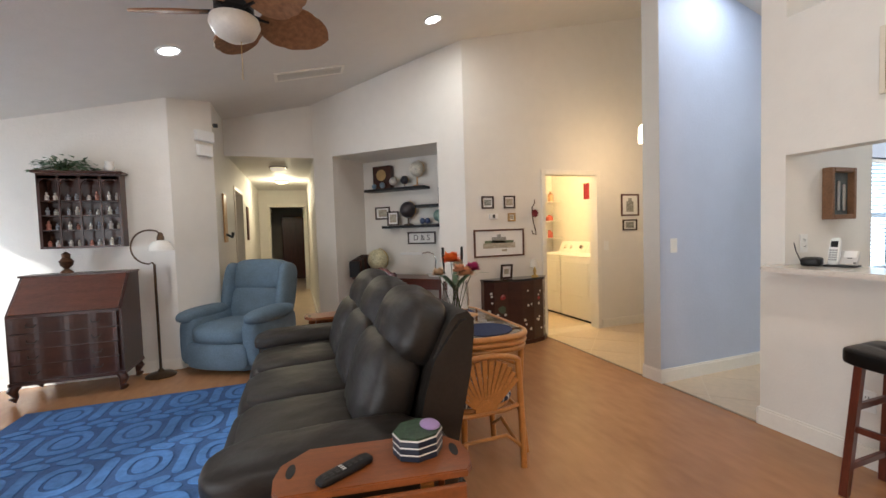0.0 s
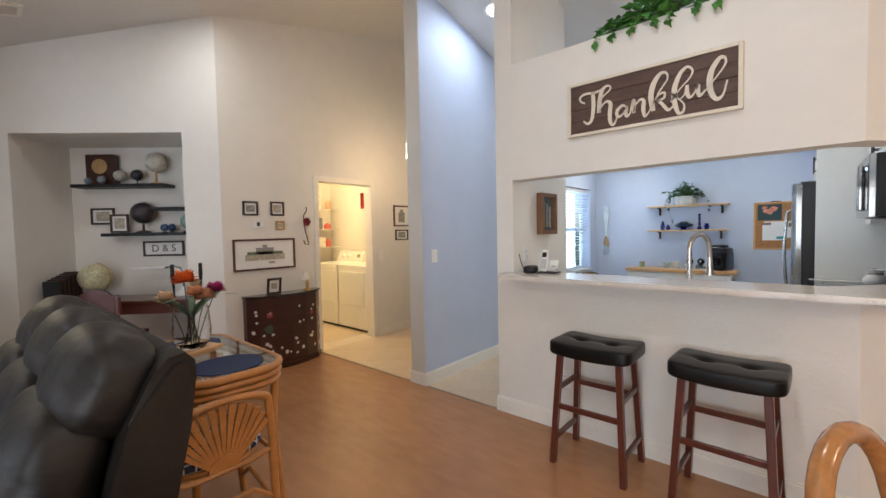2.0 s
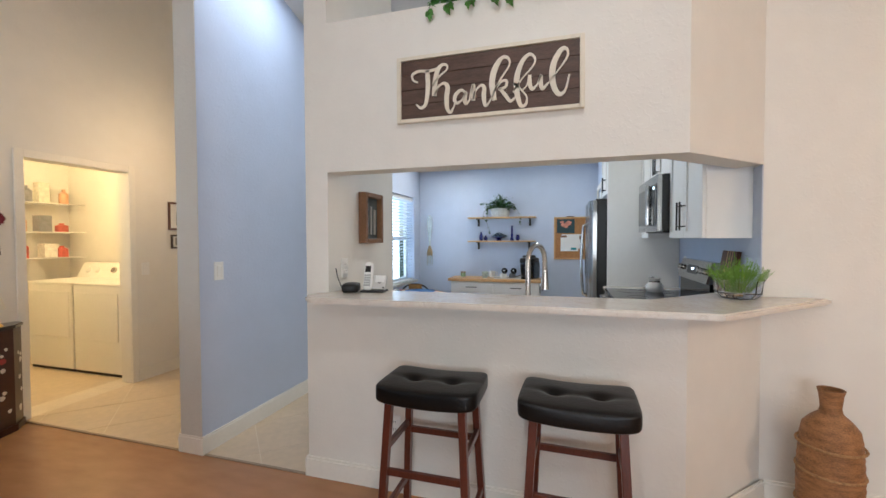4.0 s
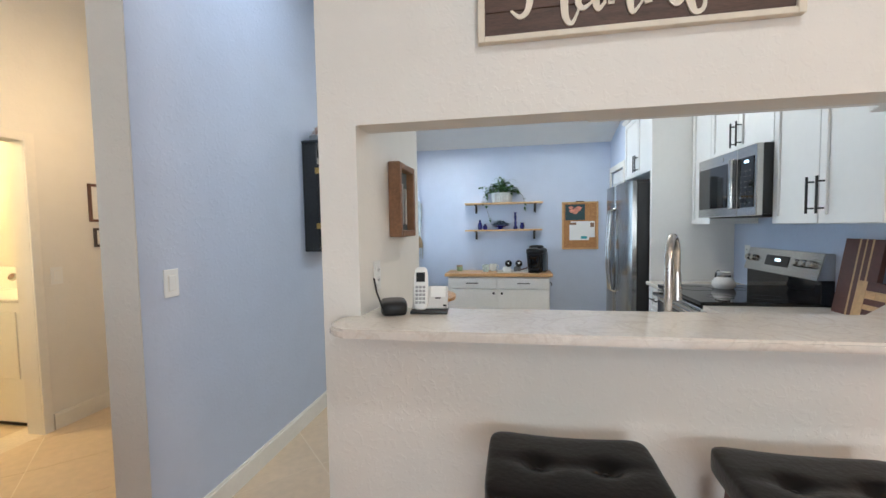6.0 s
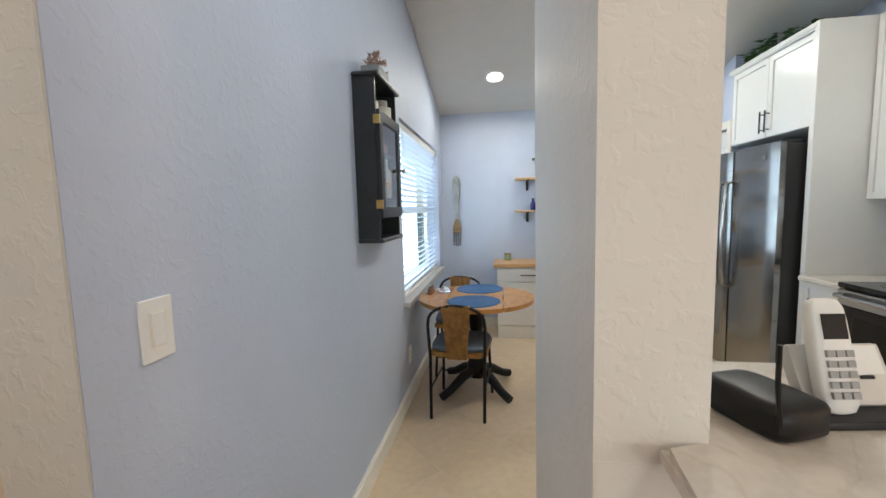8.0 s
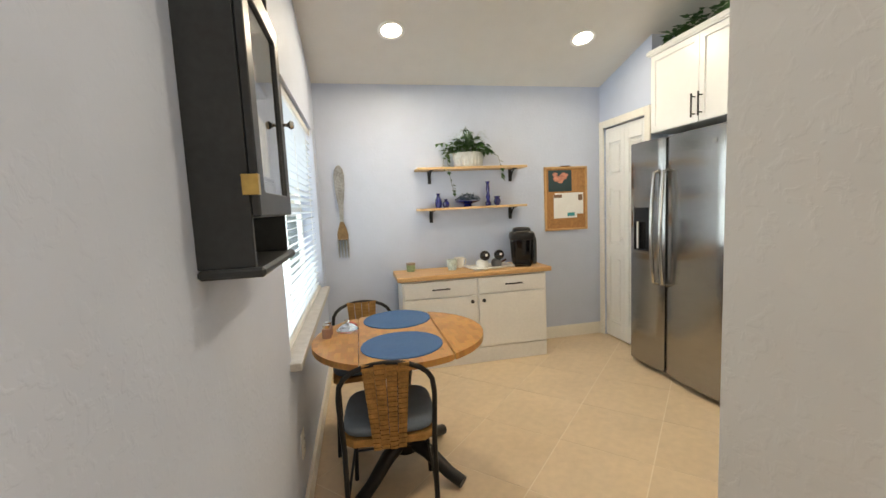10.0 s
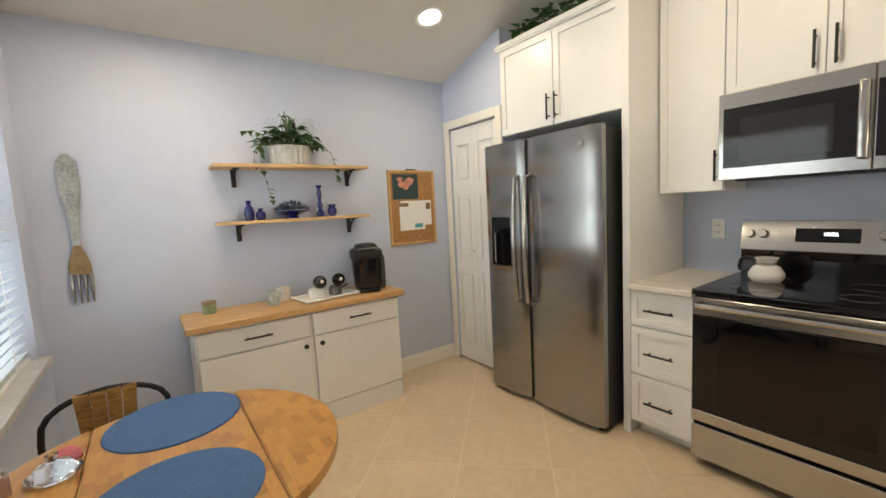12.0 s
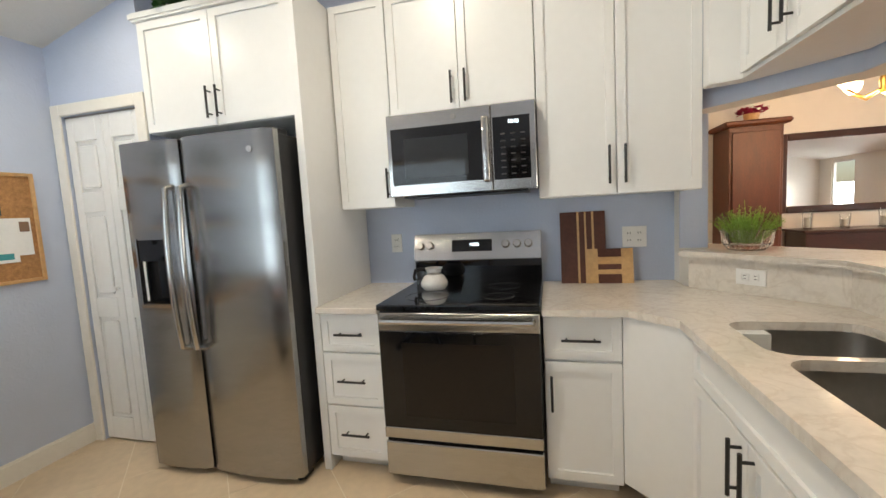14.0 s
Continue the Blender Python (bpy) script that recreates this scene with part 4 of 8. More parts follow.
part("knob", lathe([(0, 0), (0.012, 0), (0.012, 0.02), (0.016, 0.03), (0, 0.035)], 14), WHITE, pdoor).matrix_local = pose(0.32, 0.03, 0.96, -90)
part("track", boxm(((0, 0.0, 1.976), (0.57, 0.03, 1.986))), STEEL, pdoor)

# window with sill, sash and blinds
win = tagged(new("window_1"), "white kitchen window with open horizontal blinds", "window", kind="structure")
win.matrix_world = pose(6.04, 3.52, 0.735)
WW, WH = 1.66, 1.245
part("window_frame", boxm(((0, 0.12, 0), (0.04, 0.165, WH)), ((WW - 0.04, 0.12, 0), (WW, 0.165, WH)), ((0.04, 0.12, WH - 0.04), (WW - 0.04, 0.165, WH)), ((0.04, 0.12, 0), (WW - 0.04, 0.165, 0.05)), ((0.04, 0.12, 0.60), (WW - 0.04, 0.165, 0.65)), bevel=0.003), WHITE, win)
for z0, z1 in ((0.05, 0.60), (0.65, WH - 0.04)):
    pane = part("pane", boxm(((0.04, 0.14, z0), (WW - 0.04, 0.145, z1))), glass("window_glass", (1, 1, 1), 0, 1.1), win)
    pane.visible_shadow = False
part("window_sill", boxm(((-0.04, -0.045, -0.03), (WW + 0.04, 0.118, 0.004)), bevel=0.006, seg=2), mat("marble_sill", (0.50, 0.49, 0.47), 0.35, vary=0.18, scale=22, detail=6), win, "grey marble sill")
bl = thing("window_blind", pose(6.04, 3.52, 0.735), "white slatted blind with tilted slats in the window", "blind")
part("headrail", boxm(((0.012, 0.02, WH - 0.055), (WW - 0.012, 0.075, WH - 0.004)), bevel=0.004), WHITE, bl)
SLAT = mat("blind_slat", (0.66, 0.71, 0.77), 0.45, vary=0.02)
slat = boxm(((0.015, -0.025, -0.0015), (WW - 0.015, 0.025, 0.0015)))
first = None
for k in range(27):
    z = 0.045 + k * 0.0432
    if first is None:
        first = part("slat", slat, SLAT, bl)
        ob = first
    else:
        ob = new("slat", first.data)
        ob.parent = bl
    ob.matrix_local = pose(0, 0.05, z, -15)
part("bottom_rail", boxm(((0.015, 0.022, 0.004), (WW - 0.015, 0.078, 0.026)), bevel=0.004), WHITE, bl)
for x in (0.25, WW / 2, WW - 0.25):
    part("cord", tube([(x, 0.024, 0.01), (x, 0.024, WH - 0.05)], 0.0016, seg=5), WHITE, bl)
part("wand", tube([(0.07, 0.01, WH - 0.06), (0.07, 0.01, WH - 0.75)], 0.004, seg=6), CLEAR, bl)
# greenery outside
bm = bmesh.new()
rnd = random.Random(5)
for i in range(2600):
    p = Vector((rnd.uniform(6.3, 12), 6.4 + rnd.uniform(-0.5, 0.5), -0.3 + 1.5 * rnd.random() ** 0.8 + 0.15 * math.sin(i)))
    leaf(bm, p, (rnd.uniform(-1, 1), rnd.uniform(-1, 1), rnd.uniform(-0.5, 1)), (0, 0, 1), rnd.uniform(0.09, 0.2))
tagged(part("hedge", bm, mat("hedge_leaf", (0.09, 0.16, 0.05), 0.6, vary=0.4, scale=6)), "green hedge outside the kitchen window", "hedge", kind="stuff")
nb = thing("neighbour_house", pose(9.5, 9.2, -0.12), "pale neighbouring house wall with louvred window", "house")
FACADE = mat("pale_facade", (0.52, 0.56, 0.60), 0.7, vary=0.06, scale=1.5, bump=0.3, bscale=30)
part("wall", boxm(((-5, 0, 0), (0.4, 0.2, 2.7)), ((1.5, 0, 0), (5, 0.2, 2.7)), ((0.4, 0, 0), (1.5, 0.2, 0.8)), ((0.4, 0, 2.1), (1.5, 0.2, 2.7))), FACADE, nb)
part("roof", prism([(-5.4, -0.5), (5.4, -0.5), (5.4, 3), (-5.4, 3)], 2.7, 2.85), mat("grey_shingle", (0.14, 0.14, 0.14), 0.8, vary=0.2), nb)
nw = part("window", boxm(((0.4, 0.1, 0.8), (1.5, 0.12, 2.1))), mat("far_glass", (0.50, 0.56, 0.60), 0.3), nb)
for k in range(9):
    part("louvre", boxm(((0.42, 0.05, 0.85 + 0.14 * k), (1.48, 0.07, 0.95 + 0.14 * k)), bevel=0.003), WHITE, nw)


def skirting(name, a, b, side, label="white baseboard along the wall"):
    """A baseboard from a to b; side: which way it stands out."""
    (x0, y0), (x1, y1) = a, b
    n = Vector(side).normalized() * 0.014
    poly = [(x0, y0), (x1, y1), (x1 + n.x, y1 + n.y), (x0 + n.x, y0 + n.y)]
    bm = prism(poly, 0.0, 0.10)
    n2 = n * 0.6
    prism([(x0, y0), (x1, y1), (x1 + n2.x, y1 + n2.y), (x0 + n2.x, y0 + n2.y)], 0.10, 0.114, bm=bm)
    bmesh.ops.recalc_face_normals(bm, faces=bm.faces[:])
    return tagged(part(name, bm, TRIM), label, "baseboard", kind="structure")


for a, b, sd in (((3.88, 3.52), (7.95, 3.52), (0, -1)), ((3.88, 3.506), (3.88, 3.704), (-1, 0)), ((7.95, 0.89), (7.95, 3.506), (-1, 0)), ((3.88, 2.74), (3.88, 0.81), (-1, 0)), ((3.874, 0.80), (4.324, 0.35), (-1, -1)),
                 ((3.866, 2.742), (4.78, 2.742), (0, 1)), ((4.78, 2.60), (4.78, 2.756), (1, 0)), ((4.77, 5.25), (5.85, 5.25), (0, -1)), ((2.88, 5.25), (3.83, 5.25), (0, -1)), ((2.865, 5.245), (2.64, 5.47), (-1, -1)),
                 ((-2.6, 5.78), (-0.14, 5.78), (0, -1)), ((-0.14, 5.78), (0.20, 6.12), (1, -1)), ((0.20, 6.12), (0.20, 7.54), (1, 0)), ((0.20, 8.51), (0.20, 11.6), (1, 0)), ((1.30, 6.97), (1.30, 11.6), (-1, 0)), ((4.33, -3.0), (4.33, 0.34), (-1, 0)), ((3.88, 3.69), (5.85, 3.69), (0, 1))):
    skirting("baseboard", a, b, sd)
tagged(part("threshold", boxm(((3.868, 2.756, 0), (3.888, 3.50, 0.006)), ((3.868, 3.71, 0), (3.888, 5.24, 0.006)), bevel=0.002), mat("threshold_metal", (0.30, 0.22, 0.15), 0.5)), "thin strip between wood and tile floors", "threshold", kind="structure")

# ---- recessed ceiling lights ----
KW = (1, 0.90, 0.76)
LIT = glow("lamp_lens", (1.0, 0.95, 0.88), 14)


def downlight(x, y, energy, color, slope, z=None):
    zz = roof(x) if z is None else z
    tilt = math.degrees(math.atan(slope))
    m = pose(x, y, zz, 0, -tilt)
    t = thing("recessed_light", m, "round white recessed ceiling light, switched on", "ceiling light", "recessed lights")
    part("ring", lathe([(0.072, -0.002), (0.095, -0.002), (0.097, -0.008), (0.09, -0.012), (0.072, -0.008), (0.072, -0.002)], 28), WHITE, t, smooth=True)
    part("lens", lathe([(0, -0.004), (0.072, -0.004)][::-1], 28), LIT, t)
    lamp("downlight_lamp", "AREA", m @ pose(0, 0, -0.02), energy, 0.15, color)
    return t


downlight(7.31, 2.90, 12, KW, -0.28)
downlight(7.31, 1.43, 5, KW, -0.28)
downlight(4.48, 3.13, 7.5, (0.95, 0.96, 1), -0.28)
downlight(5.85, 1.75, 20, KW, -0.28)
downlight(0.15, 4.76, 12, SOFTW, 0.235)
downlight(2.35, 4.69, 9, SOFTW, 0.235)
downlight(2.35, 1.4, 15, SOFTW, 0.235)
downlight(0.15, 1.4, 11, SOFTW, 0.235)

# ---- kitchen: coffee bar ----
bu = thing("buffet_cabinet", pose(7.948, 2.905, 0, 0, 0, 90), "white painted buffet with butcher block top", "cabinet")
BW, BD = 1.25, 0.40
BPAINT = mat("brushed_white", (0.82, 0.81, 0.78), 0.45, vary=0.04, scale=5, bump=0.1, bscale=40)
part("body", boxm(((-BW, 0, 0.13), (0, BD - 0.02, 0.748)), bevel=0.003), BPAINT, bu)
part("plinth", boxm(((-BW + 0.005, 0, 0), (-0.005, BD - 0.015, 0.13)), bevel=0.003), BPAINT, bu)
part("top", boxm(((-BW - 0.035, 0, 0.750), (0.035, BD + 0.025, 0.788)), bevel=0.004), BUTCHER, bu, "oiled butcher block top")
for i in range(2):
    x1 = -i * BW / 2
    x0 = x1 - BW / 2
    dr = part("drawer", boxm(((x0 + 0.012, BD - 0.02, 0.60), (x1 - 0.012, BD, 0.735)), bevel=0.003), BPAINT, bu)
    handle(dr, (x0 + x1) / 2, BD, 0.67, 0.15, False)
    do = part("door", boxm(((x0 + 0.012, BD - 0.02, 0.145), (x1 - 0.012, BD, 0.59)), bevel=0.003), BPAINT, bu)
    kx = x1 - 0.05 if i else x0 + 0.05
    part("knob", lathe([(0.006, 0), (0.006, 0.012), (0.015, 0.018), (0.015, 0.026), (0, 0.03)], 14), HANDLE, do, "black knob").matrix_local = pose(kx, BD, 0.545, -90)
op = thing("bottle_opener", pose(7.70, 1.655, 0.64), "small black bottle opener on the buffet side", "bottle opener")
part("plate", boxm(((-0.02, -0.008, -0.05), (0.02, 0.0, 0.05)), bevel=0.003), HANDLE, op)
part("hook", tube([(0, -0.008, 0.02), (0, -0.035, 0.015), (0, -0.03, -0.02)], 0.005), HANDLE, op)


def wall_shelf(z, y0, y1, label):
    s = thing("wall_shelf", pose(7.948, (y0 + y1) / 2, z), label, "shelf", "coffee bar shelves")
    h = (y1 - y0) / 2
    part("board", boxm(((-0.20, -h, -0.02), (0, h, 0)), bevel=0.002), mat("shelf_pine", (0.58, 0.38, 0.19), 0.5, vary=0.15, scale=5, stretch=(6, 1, 6)), s)
    for y in (-h + 0.09, h - 0.13):
        bm = boxm(((-0.15, y - 0.014, -0.028), (-0.002, y + 0.014, -0.0205)), ((-0.012, y - 0.014, -0.13), (-0.002, y + 0.014, -0.028)))
        tube([(-0.11, y, -0.028), (-0.07, y, -0.045), (-0.02, y, -0.10)], 0.007, bm, 6)
        part("bracket", bm, BLACKM, s, "black iron bracket")
    return s


wall_shelf(1.672, 1.72, 2.70, "narrow pine shelf on black brackets holding an ivy pot")
wall_shelf(1.328, 1.73, 2.70, "narrow pine shelf on black brackets with blue glass")

ZINC = mat("ribbed_zinc", (0.50, 0.50, 0.47), 0.45, 0.6, vary=0.2, scale=20)
pot = thing("planter", pose(7.85, 2.23, 1.6725), "ribbed galvanised oval planter full of ivy", "planter")
bm, ringn = bmesh.new(), 48
prev = None
for z, q in ((0, 0.9), (0.012, 0.92), (0.115, 1.0), (0.125, 1.06), (0.125, 0.96), (0.09, 0.93)):
    ring = [bm.verts.new(((0.085 * q + (0.004 if k % 2 and 0.005 < z < 0.12 else 0)) * math.cos(k * math.tau / ringn), (0.135 * q + (0.004 if k % 2 and 0.005 < z < 0.12 else 0)) * math.sin(k * math.tau / ringn), z)) for k in range(ringn)]
    if prev:
        for k in range(ringn):
            bm.faces.new((prev[k], prev[(k + 1) % ringn], ring[(k + 1) % ringn], ring[k]))
    prev = ring
bm.faces.new(prev)
part("pot", bm, ZINC, pot)
tr = [[(0.02, 0.13, 0.14), (-0.04, 0.19, 0.10), (-0.06, 0.20, -0.02), (-0.065, 0.17, -0.17), (-0.06, 0.15, -0.25)], [(0, -0.12, 0.15), (-0.05, -0.26, 0.08), (-0.06, -0.29, -0.05), (-0.06, -0.28, -0.12)]]
tr += [[(-0.02, 0.03, 0.16), (-0.02, 0.05, 0.27), (-0.03, 0.02, 0.34)], [(-0.02, -0.03, 0.16), (-0.03, -0.02, 0.25), (-0.03, 0.01, 0.31)], [(0, 0.12, 0.16), (-0.04, 0.22, 0.20), (-0.05, 0.29, 0.19)], [(-0.02, 0.15, 0.14), (-0.06, 0.23, 0.08), (-0.07, 0.25, -0.03)]]
iv = ivy("ivy_plant", pose(7.85, 2.23, 1.79), "trailing green ivy and spider plant in the planter", (0.09, 0.20, 0.15), 150, 0.066, LEAF, trails=[[(x, y, z - 0.11) for x, y, z in q] for q in tr], seed=3)
bm, rnd = bmesh.new(), random.Random(11)
for k in range(34):
    a, L = rnd.uniform(0, math.tau), rnd.uniform(0.5, 1)
    dx, dy = 0.13 * math.cos(a), 0.30 * math.sin(a) * L
    if dx > 0.06:
        dx = 0.06
    pts = [Vector((dx * q, dy * q, 0.02 + 0.19 * L * math.sin(q * 2.35))) for q in (0, 0.25, 0.5, 0.75, 1)]
    sd = Vector((-dy, dx, 0)).normalized() * 0.006
    for p, q in zip(pts, pts[1:]):
        w0, w1 = sd * (1 - pts.index(p) / 5), sd * (1 - pts.index(q) / 4.4)
        bm.faces.new([bm.verts.new(v) for v in (p - w0, p + w0, q + w1, q - w1)])
part("blades", bm, LEAFG, iv, "arching grey-green blades")

COBALT = mat("cobalt_glass", (0.006, 0.008, 0.12), 0.08, vary=0.2, coat=0.5)


def vase(y, profile, label, x=7.85, z=1.3285, material=None):
    v = tagged(part("vase", lathe(profile, 20), material or COBALT, smooth=True), label, "vase")
    v.matrix_world = pose(x, y, z)
    return v


vase(2.515, [(0, 0), (0.025, 0), (0.032, 0.04), (0.026, 0.075), (0.012, 0.10), (0.018, 0.125), (0.012, 0.125), (0, 0.11)], "small cobalt blue glass bottle vase on the shelf")
vase(2.448, [(0, 0), (0.022, 0), (0.032, 0.025), (0.026, 0.05), (0.012, 0.06), (0.018, 0.074), (0.012, 0.074), (0, 0.06)], "squat round cobalt blue glass vase on shelf")
vase(2.06, [(0, 0), (0.026, 0), (0.028, 0.03), (0.012, 0.05), (0.022, 0.08), (0.012, 0.11), (0.018, 0.15), (0.012, 0.19), (0.022, 0.215), (0.012, 0.215), (0, 0.2)], "tall beaded cobalt blue glass bud vase on shelf")
vase(1.975, [(0, 0), (0.02, 0), (0.034, 0.03), (0.03, 0.055), (0.02, 0.062), (0.032, 0.082), (0.026, 0.082), (0, 0.06)], "short flared cobalt blue glass vase on shelf")
vase(2.25, [(0, 0), (0.045, 0), (0.03, 0.018), (0.05, 0.03), (0.115, 0.045), (0.11, 0.05), (0.04, 0.036), (0, 0.036)], "footed cobalt blue glass dish on the shelf")
SUCC = mat("succulent", (0.07, 0.12, 0.15), 0.6, vary=0.3, scale=40)
t = thing("succulent", pose(7.85, 2.25, 1.370), "dusty blue-green succulents heaped in the dish", "plant")
bm, rnd = bmesh.new(), random.Random(21)
for k in range(260):
    a, q = rnd.uniform(0, math.tau), rnd.random() ** 0.5
    p = Vector((0.075 * q * math.cos(a), 0.105 * q * math.sin(a), 0.012 + 0.06 * (1 - q * q) * rnd.random()))
    leaf(bm, p, (math.cos(a + rnd.uniform(-1, 1)), math.sin(a + rnd.uniform(-1, 1)), rnd.uniform(0.1, 1)), (0, 0, 1), 0.03, 1.2, False)
part("foliage", bm, SUCC, t)

# cork board
CORK = mat("cork", (0.40, 0.20, 0.075), 0.85, vary=0.3, scale=60, bump=0.3, bscale=150)
ck = thing("cork_board", pose(7.948, 1.25, 1.36), "framed cork board with a card and white papers", "notice board")
part("panel", boxm(((-0.008, -0.21, -0.29), (0, 0.21, 0.29))), CORK, ck)
part("frame", boxm(((-0.018, -0.222, -0.302), (0, -0.203, 0.302)), ((-0.018, 0.203, -0.302), (0, 0.222, 0.302)), ((-0.018, -0.203, 0.283), (0, 0.203, 0.302)), ((-0.018, -0.203, -0.302), (0, 0.203, -0.283)), bevel=0.002), BUTCHER, ck)
part("hook", boxm(((-0.012, -0.05, 0.302), (-0.002, 0.05, 0.312)), bevel=0.003), BLACKM, ck)
card = thing("card", pose(7.9385, 1.31, 1.53), "dark teal card with a pale pink shape pinned up", "card")
part("sheet", boxm(((-0.0015, -0.12, -0.10), (0, 0.12, 0.10))), mat("teal_card", (0.02, 0.05, 0.055), 0.5), card)
PINK = mat("pink_ink", (0.55, 0.22, 0.15), 0.6, vary=0.4, scale=30)
bm = bmesh.new()
for cy, cz, r in ((0.03, 0.02, 0.035), (-0.04, 0.045, 0.04), (0.05, 0.06, 0.025), (-0.005, 0.0, 0.03)):
    vs = [bm.verts.new((-0.002 - r * 0.01, cy + r * math.cos(a * math.tau / 14) * (1.3 - 0.3 * (a % 3)), cz + r * 0.8 * math.sin(a * math.tau / 14))) for a in range(14)]
    bm.faces.new(vs)
part("print", bm, PINK, card)
PAPER = mat("white_paper", (0.80, 0.79, 0.76), 0.7, vary=0.03)
pp = thing("paper", pose(7.938, 1.225, 1.31), "white papers and a teal tag pinned to cork", "paper")
part("sheet", boxm(((-0.002, -0.155, -0.10), (0, 0.14, 0.105))), PAPER, pp)
part("sheet", boxm(((-0.005, -0.085, -0.135), (-0.0025, 0.155, 0.085))), PAPER, pp)
part("tag", boxm(((-0.007, -0.06, -0.118), (-0.0055, 0.015, -0.085))), mat("teal_tag", (0.05, 0.30, 0.32), 0.6), pp)
CLIP = mat("clip_brown", (0.22, 0.13, 0.08), 0.5)
part("clip", boxm(((-0.009, -0.145, 0.03), (-0.003, -0.10, 0.085)), bevel=0.003), CLIP, pp)
part("clip", boxm(((-0.009, 0.07, 0.06), (-0.003, 0.155, 0.09)), bevel=0.003), CLIP, pp)

# coffee maker, mugs, tray, jar
km = thing("coffee_maker", pose(7.73, 1.80, 0.788, 0, 0, 70), "black single-cup coffee maker on the buffet", "coffee maker")
bm = cushion((-0.105, -0.13, 0), (0.105, 0.115, 0.285), 0.003, 14, power=7)
for v in bm.verts:
    q = 0.86 + 0.14 * min(1, v.co.z / 0.24)
    v.co.x, v.co.y = v.co.x * q, v.co.y * q
part("body", bm, BLACK, km, smooth=True)
part("head", cushion((-0.109, -0.125, 0.225), (0.109, 0.125, 0.300), 0.004, 10, power=5), BLACKM, km, smooth=True)
part("lid", cushion((-0.075, -0.08, 0.292), (0.075, 0.105, 0.335), 0.004, 10, power=4), BLACKM, km, smooth=True)
part("handle", tube([(-0.066, 0.108, 0.292), (-0.05, 0.128, 0.305), (0.05, 0.128, 0.305), (0.066, 0.108, 0.292)], 0.007), STEEL, km, "silver lift handle", True)
part("cup_bay", boxm(((-0.058, 0.0995, 0.03), (0.058, 0.1035, 0.205)), bevel=0.002), BLACKM, km)
part("drip_tray", boxm(((-0.07, 0.08, 0.0), (0.07, 0.135, 0.028)), bevel=0.006), BLACK, km)
part("reservoir", cushion((-0.125, -0.08, 0.01), (-0.088, 0.07, 0.25), 0.002, 6, power=7), mat("smoke_plastic", (0.05, 0.06, 0.07), 0.1), km, smooth=True)
CERAM = mat("white_ceramic", (0.75, 0.74, 0.70), 0.2, vary=0.03)
TEALC = mat("teal_ceramic", (0.48, 0.56, 0.53), 0.3, vary=0.5, scale=25)


def mug(x, y, m, label, turn):
    g = thing("mug", pose(x, y, 0.788, 0, 0, turn), label, "mug")
    part("cup", lathe([(0, 0), (0.033, 0), (0.042, 0.03), (0.046, 0.09), (0.042, 0.09), (0.038, 0.03), (0, 0.008)], 24), m, g, smooth=True)
    part("handle", tube([(0.042, 0, 0.075), (0.07, 0, 0.07), (0.075, 0, 0.045), (0.06, 0, 0.025), (0.04, 0, 0.025)], 0.006), CERAM, g, smooth=True)


mug(7.75, 2.44, TEALC, "white and teal patterned coffee mug on the buffet", -50)
mug(7.86, 2.35, CERAM, "plain white coffee mug on the buffet", -70)
ty = thing("serving_tray", pose(7.74, 2.10, 0.788, 0, 0, 8), "white rectangular serving tray on the buffet", "tray")
part("tray", boxm(((-0.11, -0.19, 0), (0.11, 0.19, 0.006)), ((-0.125, -0.205, 0.006), (-0.105, 0.205, 0.016)), ((0.105, -0.205, 0.006), (0.125, 0.205, 0.016)), ((-0.105, -0.205, 0.006), (0.105, -0.185, 0.016)), ((-0.105, 0.185, 0.006), (0.105, 0.205, 0.016)), bevel=0.003), CERAM, ty)
for y, m, r, lab in ((2.17, CERAM, 0.055, "white jar with a glossy black ball lid"), (2.04, mat("grey_ceramic", (0.12, 0.12, 0.12), 0.4), 0.046, "grey jar with a glossy black ball lid")):
    j = thing("ball_jar", pose(7.74, y, 0.7945), lab, "jar")
    part("jar", lathe([(0, 0), (r * 0.9, 0), (r, 0.02), (r * 0.95, 0.05), (r * 0.6, 0.065), (0, 0.065)], 20), m, j, smooth=True)
    b = part("ball", lathe([(0.045 * math.sin(math.pi * k / 12), -0.045 * math.cos(math.pi * k / 12)) for k in range(13)], 20), BLACK, j, "glossy black ball with white dot", True)
    b.matrix_local = pose(-0.02, -0.02, 0.10)
    part("dot", lathe([(0, 0), (0.012, 0), (0.012, 0.002), (0, 0.002)], 12), WHITE, b).matrix_local = pose(-0.0445, 0.0, 0.01, 0, -90)
sn = thing("spoon", pose(7.84, 1.97, 0.789), "dark wooden scoop lying on the buffet", "spoon")
part("stick", tube([(0, 0.06, 0.006), (0.0, -0.03, 0.03), (0, -0.06, 0.045)], 0.008), CHERRY, sn)
jr = thing("candle_jar", pose(7.84, 2.79, 0.788), "small green patterned candle jar with wooden lid", "jar")
part("jar", lathe([(0, 0), (0.036, 0), (0.038, 0.01), (0.038, 0.058), (0, 0.058)], 22), mat("jar_print", (0.25, 0.33, 0.18), 0.35, vary=0.6, scale=40), jr, smooth=True)
part("lid", lathe([(0.037, 0.058), (0.039, 0.06), (0.039, 0.075), (0, 0.077)], 22), mat("tin_lid", (0.30, 0.22, 0.16), 0.4, 0.5), jr)

